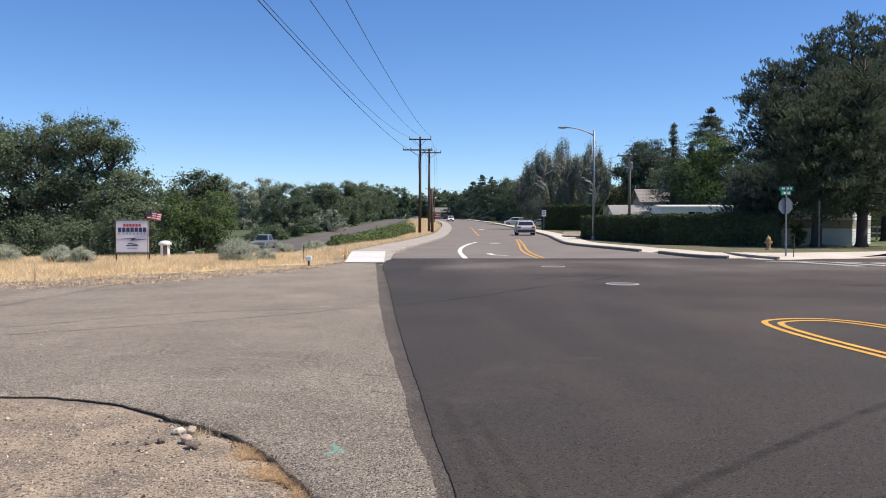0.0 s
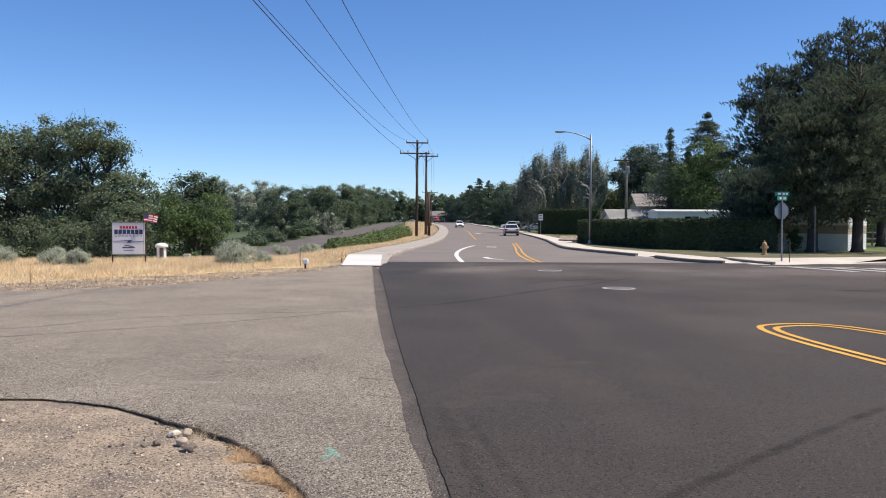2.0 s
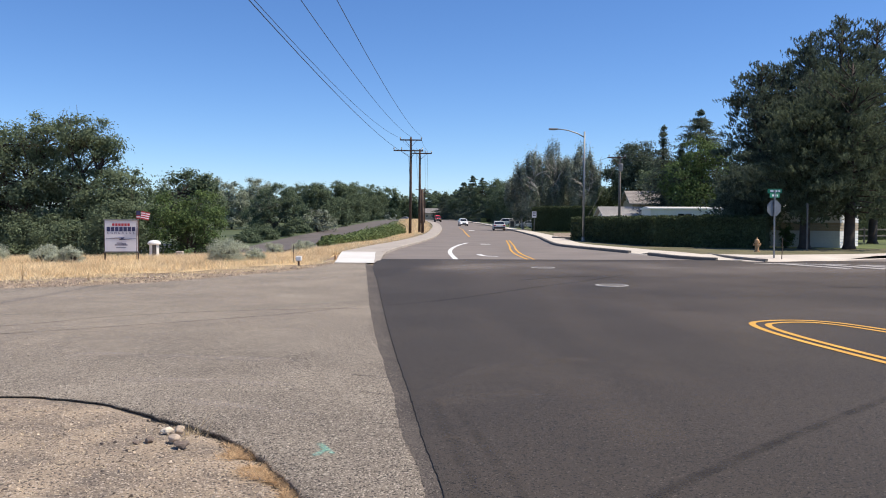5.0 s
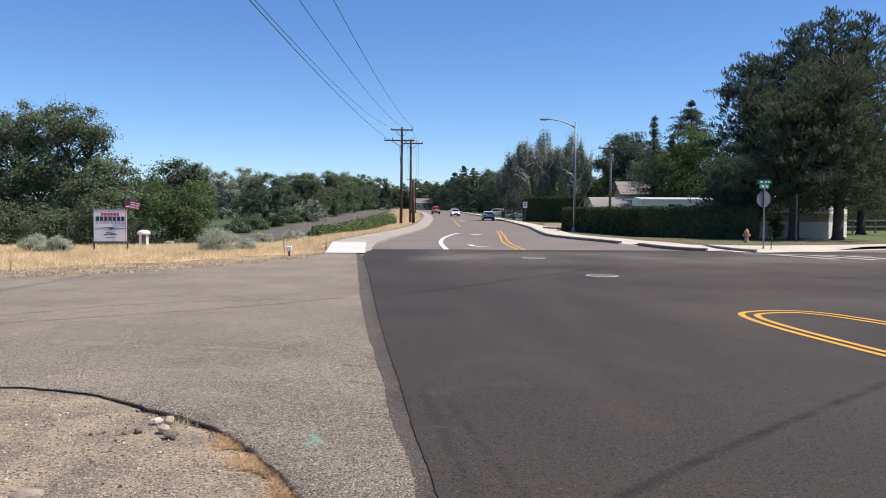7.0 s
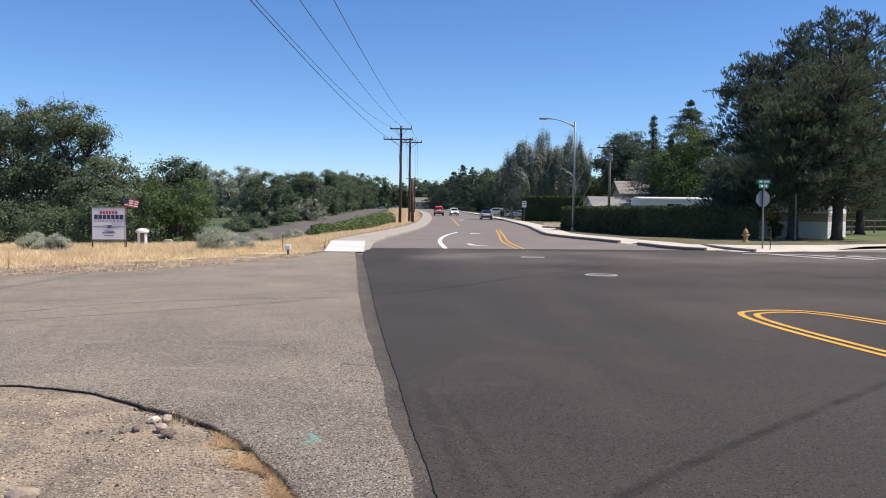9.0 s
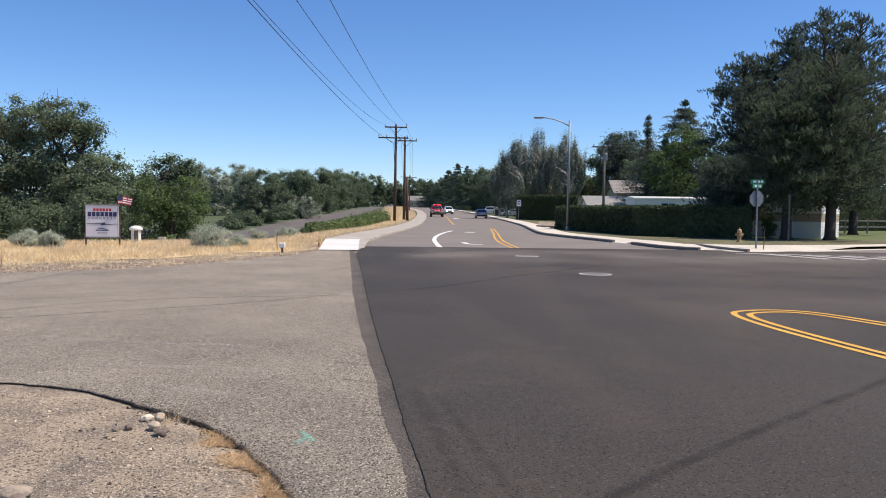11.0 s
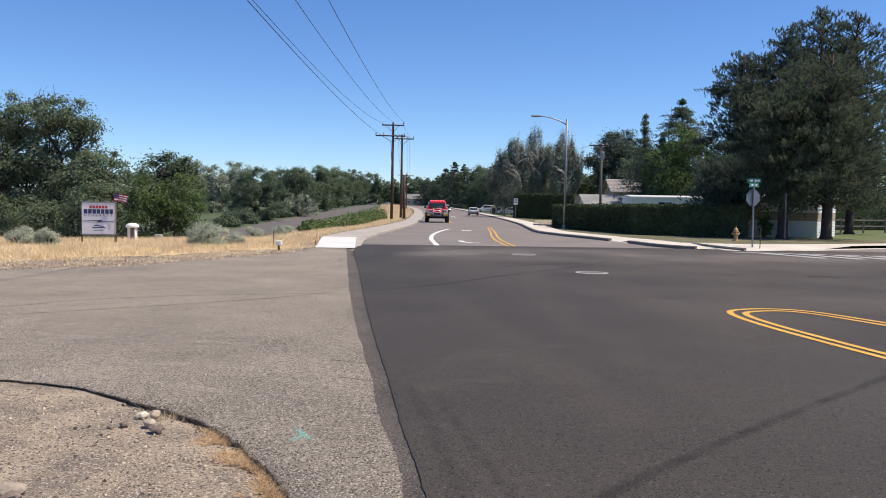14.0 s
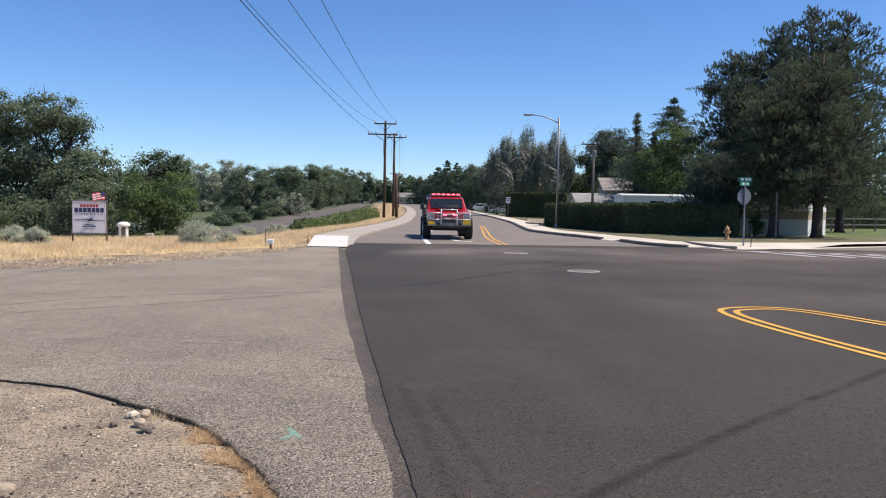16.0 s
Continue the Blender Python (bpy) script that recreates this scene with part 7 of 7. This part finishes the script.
def car(kind, m, paint, label, roll=True, lights="dark"):
    """A road car in parts: body, cabin, panes, bumpers, lamps, mirrors and wheels. The front is towards +y."""
    suv = kind in ("suv", "van")
    L, W, H = {"sedan": (4.7, 1.80, 1.45), "suv": (4.7, 1.90, 1.78), "van": (5.2, 1.98, 2.0), "pickup": (5.6, 1.98, 1.88)}[kind]
    r = 0.33 if kind == "sedan" else 0.37
    belt = 0.93 if kind == "sedan" else 1.08
    th = empty({"sedan": "sedan_car", "suv": "suv_car", "van": "van_car", "pickup": "pickup_truck"}[kind], m, label, "car" if kind != "pickup" else "pickup")
    ax = (-L * 0.29, L * 0.30)
    deck = [(L / 2, 0.55), (L / 2 - 0.1, belt - 0.2), (L * 0.2, belt), (-L / 2 + 0.12, belt + 0.02), (-L / 2, belt - 0.15), (-L / 2 - 0.02, 0.5)]
    part("body", profile_body(bmesh.new(), arch_outline(L / 2 - 0.03, -L / 2 + 0.03, 0.27, deck, ax, r * 1.2), W, 0.06), paint, th)
    if kind == "sedan":
        cab = [(L * 0.22, belt - 0.02), (L * 0.06, H - 0.03), (-L * 0.1, H), (-L * 0.24, H - 0.06), (-L * 0.4, belt - 0.02)]
    elif kind == "pickup":
        cab = [(L * 0.2, belt - 0.02), (L * 0.1, H - 0.03), (-L * 0.08, H), (-L * 0.16, H - 0.04), (-L * 0.18, belt - 0.02)]
    else:
        cab = [(L * 0.24, belt - 0.02), (L * 0.1, H - 0.05), (-L * 0.1, H), (-L * 0.42, H - 0.05), (-L * 0.48, belt - 0.02)]
    nar = lambda z: 1.0 - 0.2 * (z - belt) / (H - belt)
    cabin = part("cabin", profile_body(bmesh.new(), cab, W * 0.95, 0.05, nar), paint, th)
    # panes, a little proud of the cabin
    def pane(p, q, name):
        bm = bmesh.new()
        dy, dz = q[0] - p[0], q[1] - p[1]
        ln = math.hypot(dy, dz)
        n = (dz / ln * (1 if p[0] > 0 else -1) * (1 if p[0] > 0 else 1), 0)
        sgn = 1 if p[0] > 0 else -1
        ny, nz = abs(dz) / ln * sgn, abs(dy) / ln
        v = []
        for t, off in ((0.12, 0.006), (0.88, 0.006)):
            y0, z0 = p[0] + dy * t + ny * off, p[1] + dz * t + nz * off
            for s in (-1, 1):
                v.append((s * W * 0.95 / 2 * nar(z0) * 0.9, y0, z0))
        f = [bm.verts.new(a) for a in (v[0], v[1], v[3], v[2])]
        b = [bm.verts.new((a[0], a[1] - ny * 0.02, a[2] - nz * 0.02)) for a in (v[0], v[1], v[3], v[2])]
        for q4 in ((f[0], f[1], f[2], f[3]), (b[3], b[2], b[1], b[0])):
            bm.faces.new(q4)
        for i in range(4):
            bm.faces.new((f[i], b[i], b[(i + 1) % 4], f[(i + 1) % 4]))
        bmesh.ops.recalc_face_normals(bm, faces=bm.faces)
        part(name, bm, M["glass"], cabin)
    pane(cab[0], cab[1], "windscreen")
    pane(cab[-1], cab[-2], "rear_window")
    for s in (-1, 1):
        bm = bmesh.new()
        zs = (belt + 0.05, H - 0.12)
        ys = [(cab[0][0] - 0.28, cab[-1][0] + 0.35), (cab[1][0] - 0.08, cab[-2][0] + 0.08)]
        v = []
        for z, (y0, y1) in zip(zs, ys):
            for y in (y0, y1):
                v.append((s * (W * 0.95 / 2 * nar(z) + 0.008), y, z))
        q = [bm.verts.new(a) for a in (v[0], v[1], v[3], v[2])]
        o = [bm.verts.new((a[0] - s * 0.02, a[1], a[2])) for a in (v[0], v[1], v[3], v[2])]
        bm.faces.new(q)
        bm.faces.new(o[::-1])
        for i in range(4):
            bm.faces.new((q[i], o[i], o[(i + 1) % 4], q[(i + 1) % 4]))
        bmesh.ops.recalc_face_normals(bm, faces=bm.faces)
        part("side_window", bm, M["glass"], cabin)
        part("headlight", box(bmesh.new(), s * W * 0.36, L / 2 - 0.03, 0.68, W * 0.2, 0.12, 0.15, 0.03), M["lamp_white"] if lights == "on" else M["steel"], th)
        part("tail_light", box(bmesh.new(), s * W * 0.38, -L / 2 + 0.03, 0.80, W * 0.18, 0.12, 0.16, 0.03), M["sign_red"], th)
        part("mirror", box(bmesh.new(), s * (W / 2 + 0.08), L * 0.17, belt + 0.08, 0.18, 0.09, 0.13, 0.03), paint, th)
    part("bumper", box(bmesh.new(), 0, L / 2 + 0.0, 0.42, W * 0.94, 0.16, 0.22, 0.05), M["black_plastic"] if suv else paint, th)
    part("bumper", box(bmesh.new(), 0, -L / 2 - 0.0, 0.45, W * 0.94, 0.16, 0.24, 0.05), M["black_plastic"] if kind != "pickup" else M["steel"], th)
    part("grille", box(bmesh.new(), 0, L / 2 - 0.02, 0.66, W * 0.46, 0.1, 0.16, 0.02), M["black_plastic"], th)
    part("plate", box(bmesh.new(), 0, -L / 2 - 0.035, 0.72, 0.32, 0.02, 0.15, 0.004), M["sign_white"], th)
    if kind == "pickup":
        part("bed_well", box(bmesh.new(), 0, -L * 0.34, belt + 0.025, W * 0.84, L * 0.28, 0.03), M["black_plastic"], th)
    add_wheels(th, ax, W - 0.22, r, 0.22, "galv", roll)
    return th


def brush_truck():
    """A lifted red fire service pickup: cab, hood, brush guard, beacons and a service body."""
    th = empty("fire_truck", pose(0, 0, 0), "red fire brush truck with steel brush guard and beacons", "fire truck")
    red, st, blk = M["red_car"], M["steel"], M["black_plastic"]
    ax = (-1.85, 1.9)
    W = 1.98
    body = [(2.75, 0.85), (2.78, 1.12), (2.62, 1.28), (1.35, 1.36), (1.2, 1.38), (-0.9, 1.38), (-0.92, 0.9)]
    out = [(-0.92, 0.62), (1.34, 0.62)] + [(1.9 + 0.56 * math.cos(math.pi - k * math.pi / 8), 0.62 + 0.45 * math.sin(k * math.pi / 8)) for k in range(1, 8)] + [(2.46, 0.62), (2.74, 0.66)]
    part("body", profile_body(bmesh.new(), out + body, W, 0.07), red, th, "red painted hood and doors")
    bm = bmesh.new()
    box(bm, 0, 2.0, 1.36, 1.1, 1.1, 0.07, 0.03)
    part("hood_scoop", bm, red, th)
    cab = [(1.3, 1.36), (0.78, 1.92), (0.4, 1.97), (-0.7, 1.97), (-0.86, 1.9), (-0.92, 1.36)]
    nar = lambda z: 1.0 - 0.17 * (z - 1.36) / 0.6
    cabin = part("cab", profile_body(bmesh.new(), cab, W * 0.96, 0.06, nar), red, th, "red crew cab")
    bm = bmesh.new()
    m = Matrix.Translation((0, 1.075, 1.645)) @ Matrix.Rotation(math.atan2(0.56, -0.52) - math.pi / 2, 4, "X")
    box(bm, 0, 0.015, 0, 1.52, 0.02, 0.60, 0.008, m)
    part("windscreen", bm, M["glass"], cabin)
    for s in (-1, 1):
        m = Matrix.Translation((s * 0.895, 0.1, 1.64)) @ Matrix.Rotation(radians(-s * 9.5), 4, "Y")
        part("side_window", box(bmesh.new(), s * 0.012, 0, 0, 0.015, 1.3, 0.4, 0.004, m), M["glass"], cabin)
        part("wiper", tube(bmesh.new(), [(s * 0.1, 1.34, 1.41), (s * 0.55, 1.15, 1.62)], 0.012, 5), blk, cabin)
        # fenders over the front tyres
        bm = bmesh.new()
        for k in range(9):
            t = k * math.pi / 8
            box(bm, s * 1.03, 1.9 + 0.58 * math.cos(t), 0.62 + 0.50 * math.sin(t), 0.16, 0.24, 0.05, 0.0, None)
        part("fender_flare", bm, blk, th)
        hd = part("headlight", box(bmesh.new(), s * 0.80, 2.74, 1.06, 0.32, 0.1, 0.24, 0.04), st, th, "chrome ringed headlight")
        part("lens", box(bmesh.new(), s * 0.80, 2.795, 1.08, 0.24, 0.02, 0.14, 0.01), M["porcelain"], hd)
        part("marker_lamp", box(bmesh.new(), s * 0.93, 2.70, 0.90, 0.14, 0.1, 0.12, 0.02), M["amber"], th)
        arm = part("mirror", box(bmesh.new(), s * 1.16, 1.05, 1.50, 0.2, 0.12, 0.30, 0.04), blk, th, "black towing mirror")
        part("mirror_arm", tube(bmesh.new(), [(s * 0.9, 1.05, 1.40), (s * 1.14, 1.05, 1.44)], 0.025, 6), blk, arm)
        part("step", box(bmesh.new(), s * 1.0, 0.2, 0.56, 0.2, 1.7, 0.06, 0.02), blk, th)
        part("service_box", box(bmesh.new(), s * 0.86, -1.95, 1.12, 0.36, 2.0, 0.62, 0.03), blk, th, "dark locker along the rear body")
        for k in range(3):
            part("locker_door", box(bmesh.new(), s * 1.045, -1.3 - k * 0.66, 1.12, 0.02, 0.58, 0.5, 0.006), M["kerb_dark"], th)
        part("mud_flap", box(bmesh.new(), s * 0.95, -2.45, 0.42, 0.36, 0.03, 0.4, 0.005), blk, th)
    # red paint here stands for the beacons' glow reflected in the grille
    part("grille", box(bmesh.new(), 0, 2.76, 1.06, 1.24, 0.06, 0.3, 0.03), red, th)
    for k in range(4):
        part("grille_bar", box(bmesh.new(), 0, 2.80, 0.96 + k * 0.065, 1.16, 0.03, 0.025, 0.006), st, th)
    part("bumper", box(bmesh.new(), 0, 2.92, 0.74, 1.98, 0.28, 0.24, 0.05), M["galv"], th, "dull steel front bumper")
    part("winch", box(bmesh.new(), 0, 3.03, 0.86, 0.62, 0.2, 0.16, 0.03), blk, th)
    part("warning_panel", box(bmesh.new(), -0.80, 3.068, 0.80, 0.34, 0.012, 0.2, 0.0), M["amber"], th, "yellow reflective bumper panel")
    part("warning_panel", box(bmesh.new(), 0.80, 3.068, 0.76, 0.3, 0.012, 0.14, 0.0), M["amber"], th, "yellow reflective bumper panel")
    part("hose_bundle", lathe(bmesh.new(), [(0.04, -0.3), (0.11, -0.28), (0.12, 0.0), (0.11, 0.28), (0.04, 0.3)], 10, (-0.2, 2.2, 1.46), "x"), blk, th)
    for x in (-0.5, 0.5):
        part("fog_lamp", lathe(bmesh.new(), [(0.07, 3.05), (0.085, 3.075), (0.05, 3.085)], 12, (x, 0, 0.72), "y"), blk, th)
        part("tow_hook", tube(bmesh.new(), [(x * 0.6, 3.05, 0.62), (x * 0.6, 3.16, 0.62), (x * 0.6, 3.16, 0.70), (x * 0.6, 3.06, 0.70)], 0.02, 6), blk, th)
    part("valance", box(bmesh.new(), 0, 2.9, 0.58, 1.5, 0.16, 0.12, 0.03), blk, th)
    # brush guard of bent tubes
    bm = bmesh.new()
    for x in (-0.36, 0.36):
        tube(bm, [(x, 3.06, 0.70), (x, 3.10, 0.95), (x, 3.06, 1.26), (x, 2.98, 1.38)], 0.035, 8)
    for z, y in ((0.95, 3.10), (1.16, 3.08), (1.37, 2.98)):
        tube(bm, [(-0.36, y, z), (0.36, y, z)], 0.03, 8)
    for s in (-1, 1):
        for z in (0.92, 1.22):
            tube(bm, [(s * 0.36, 3.08, z), (s * 0.75, 3.05, z), (s * 0.98, 2.86, z)], 0.028, 8)
        tube(bm, [(s * 0.98, 2.86, 0.85), (s * 0.98, 2.86, 1.24)], 0.028, 8)
    part("brush_guard", bm, M["guard_paint"], th, "bright steel tube brush guard", smooth=True)
    # spare beacons in the grille
    for x in (0.2, -0.27):
        part("grille_beacon", box(bmesh.new(), x, 3.13, 1.13, 0.17, 0.05, 0.07, 0.02), M["lamp_red"], th, "glowing red grille beacon")
    # roof beacons
    bar = part("light_bar", box(bmesh.new(), 0, 0.35, 2.03, 1.45, 0.30, 0.05, 0.015), blk, th)
    for x in (-0.6, -0.36, -0.12, 0.12, 0.36, 0.6):
        part("beacon", box(bmesh.new(), x, 0.35, 2.09, 0.16, 0.24, 0.07, 0.025), M["lamp_red"], bar, "glowing red beacon")
    # tank, hose reel and headache rack
    part("bed", box(bmesh.new(), 0, -1.95, 0.86, 1.9, 2.05, 0.14, 0.02), blk, th)
    part("water_tank", box(bmesh.new(), 0, -1.6, 1.35, 1.2, 1.2, 0.85, 0.06), M["white_metal"], th)
    part("hose_reel", lathe(bmesh.new(), [(0.3, -0.3), (0.3, -0.27), (0.16, -0.26), (0.16, 0.26), (0.3, 0.27), (0.3, 0.3)], 16, (0, -2.6, 1.35), "x"), red, th)
    bm = bmesh.new()
    for x in (-0.85, 0.85):
        tube(bm, [(x, -0.98, 1.3), (x, -0.98, 1.98), (x * 0.9, -0.98, 2.06)], 0.03, 7)
    tube(bm, [(-0.78, -0.98, 2.06), (0.78, -0.98, 2.06)], 0.03, 7)
    part("rack", bm, st, th)
    part("antenna", tube(bmesh.new(), [(0.2, -0.4, 1.95), (0.2, -0.42, 2.9)], [0.008, 0.004], 5), blk, th)
    part("axle", tube(bmesh.new(), [(-0.9, 1.9, 0.46), (0.9, 1.9, 0.46)], 0.07, 8), blk, th)
    part("skid_plate", box(bmesh.new(), 0, 2.5, 0.6, 1.1, 0.5, 0.1, 0.02), blk, th)
    part("axle", tube(bmesh.new(), [(-0.9, -1.85, 0.46), (0.9, -1.85, 0.46)], 0.07, 8), blk, th)
    add_wheels(th, ax, 1.94, 0.49, 0.36, "steel")
    return th


truck = brush_truck()
sedan = car("sedan", pose(8.2, 78, 0), M["silver_car"], "silver sedan driving away along the street")
suv = car("suv", pose(2.5, 260, 0), M["white_car"], "white utility vehicle facing the viewer, pulled over", lights="on")
pickup = car("pickup", pose(-24, 106, -2.3), M["grey_car"], "grey pickup on the gravel track below the verge")
# parked by the far kerb
car("suv", pose(16.8, 187, 0.25, 0, 0, 80), M["white_car"], "white car parked on a drive under the trees", False)
car("sedan", pose(20.6, 184, 0.25, 0, 0, 85), M["white_car"], "white sedan parked on a drive under the trees", False)
car("sedan", pose(18.2, 152, 0.12, 0, 0, 84), M["silver_car"], "pale parked car in the shade by the footpath", False)
car("van", pose(1.5, 385, 1.62, 0, 0, 172), M["dark_car"], "dark van far along the street", False)
car("sedan", pose(-14, 390, 1.6, 0, 0, 60), M["silver_car"], "distant silver car parked at the bend", False)
for v in (truck, sedan, suv, pickup):
    v["group"] = "moving traffic"


def drive(thing, rows, ground_z, turn=0.0, times=None):
    """Rows of (t, x, y) along a smooth line: the thing faces its way, and its wheels roll with the ground covered."""
    T = np.array([r[0] for r in rows], float)
    X = np.array([r[1] for r in rows], float)
    Y = np.array([r[2] for r in rows], float)
    ts = np.arange(0, 16.001, 0.25)
    def at(t):
        return float(np.interp(t, T, X)), float(np.interp(t, T, Y))
    xs = np.array([np.mean([at(min(16, max(0, t + d)))[0] for d in (-0.3, -0.15, 0, 0.15, 0.3)]) for t in ts])
    ys = np.array([np.mean([at(min(16, max(0, t + d)))[1] for d in (-0.3, -0.15, 0, 0.15, 0.3)]) for t in ts])
    xs[0], ys[0], xs[-1], ys[-1] = X[0], Y[0], X[-1], Y[-1]
    heading = turn
    out = []
    for i, t in enumerate(ts):
        a, b = max(0, i - 2), min(len(ts) - 1, i + 2)
        dx, dy = xs[b] - xs[a], ys[b] - ys[a]
        if math.hypot(dx, dy) > 1.6:
            heading = math.degrees(math.atan2(-dx, dy))
        out.append((float(t), pose(xs[i], ys[i], ground_z(xs[i], ys[i]), 0, 0, heading)))
    walk(thing, out)
    way = np.concatenate([[0], np.cumsum(np.hypot(np.diff(xs), np.diff(ys)))])
    for th, w, wx, wy, r in ROLL:
        if th is thing:
            spin, last = [], None
            for f in range(481):
                t = f / 30
                ang = -math.degrees(float(np.interp(t, ts, way)) / r)
                if last is None or abs(ang - last) > 0.5 or f == 480:
                    spin.append((t, pose(wx, wy, r, ang % 360)))
                    last = ang
            walk(w, spin)


def motions():
    on_road = lambda x, y: road_z(y) + 0.012 if y > 31 else 0.02
    # the truck's front axle is 1.9 m ahead of its middle
    xs = [(0, -2.6), (3, -0.6), (6.3, 2.7), (7, 3.25), (8, 3.55), (9, 3.55), (11.5, 3.3), (13, 2.8), (14.5, 2.0), (15, 1.82), (15.5, 1.8), (16, 1.95)]
    rows = [(t, float(np.interp(t, [a for a, _ in xs], [b for _, b in xs])), 38.4 + 20.3 * (16 - t) + 1.9) for t in (0, 1.5, 3, 5, 6.3, 7, 8, 9, 10.2, 11.5, 13, 14, 14.5, 15, 15.5, 16)]
    rows = [(t, x * k, y * k) for t, x, y in rows for k in (float(np.interp(t, [9.0, 12.5], [1.0, 0.965])),)]
    drive(truck, rows, on_road)
    drive(sedan, [(0, 8.1, 78.5), (1.5, 8.6, 93), (3, 9.5, 110), (5, 10.0, 121), (7, 10.1, 125.5), (9, 10.1, 127.5), (11.5, 10.3, 129), (13, 10.3, 134), (14.5, 10.6, 147), (15.5, 11.2, 163), (16, 11.4, 171)], on_road)
    drive(suv, [(0, 2.5, 260), (1.5, 4.7, 219), (3, 6.3, 198), (4.2, 6.95, 190), (6, 7.2, 187), (16, 7.22, 186.8)], on_road)
    drive(pickup, [(0, -24.0, 106), (1.0, -24.6, 98.5), (1.6, -25.3, 94), (3, -27.5, 88), (5, -30.5, 83.5), (16, -30.6, 83.3)], lambda x, y: land(x, y) + 0.06)
    # the flag swings round its stick in three panels
    beat = [(0, 10), (0.2, 60), (0.4, -10), (0.8, 30), (1.5, 5), (2.2, 40), (3, 0), (4, 20), (6.3, -20), (7, 15), (8, 10), (9, 5), (10.5, 30), (12.5, 0), (13.5, 25), (14.5, -20), (15.3, -60), (16, -120)]
    for k, panel in enumerate(FLAG):
        rows = []
        for t, a in beat:
            p = Vector((0, 0, 0))
            ang = a
            for j in range(k):
                p += Vector((math.cos(radians(ang)) * 0.15, math.sin(radians(ang)) * 0.15, -0.012 * (j + 1)))
                ang = a + 22 * math.sin(t * 5 + j * 1.7)
            rows.append((t, pose(p.x, p.y, p.z, 0, 6 * k, ang)))
        walk(panel, rows)


motions()
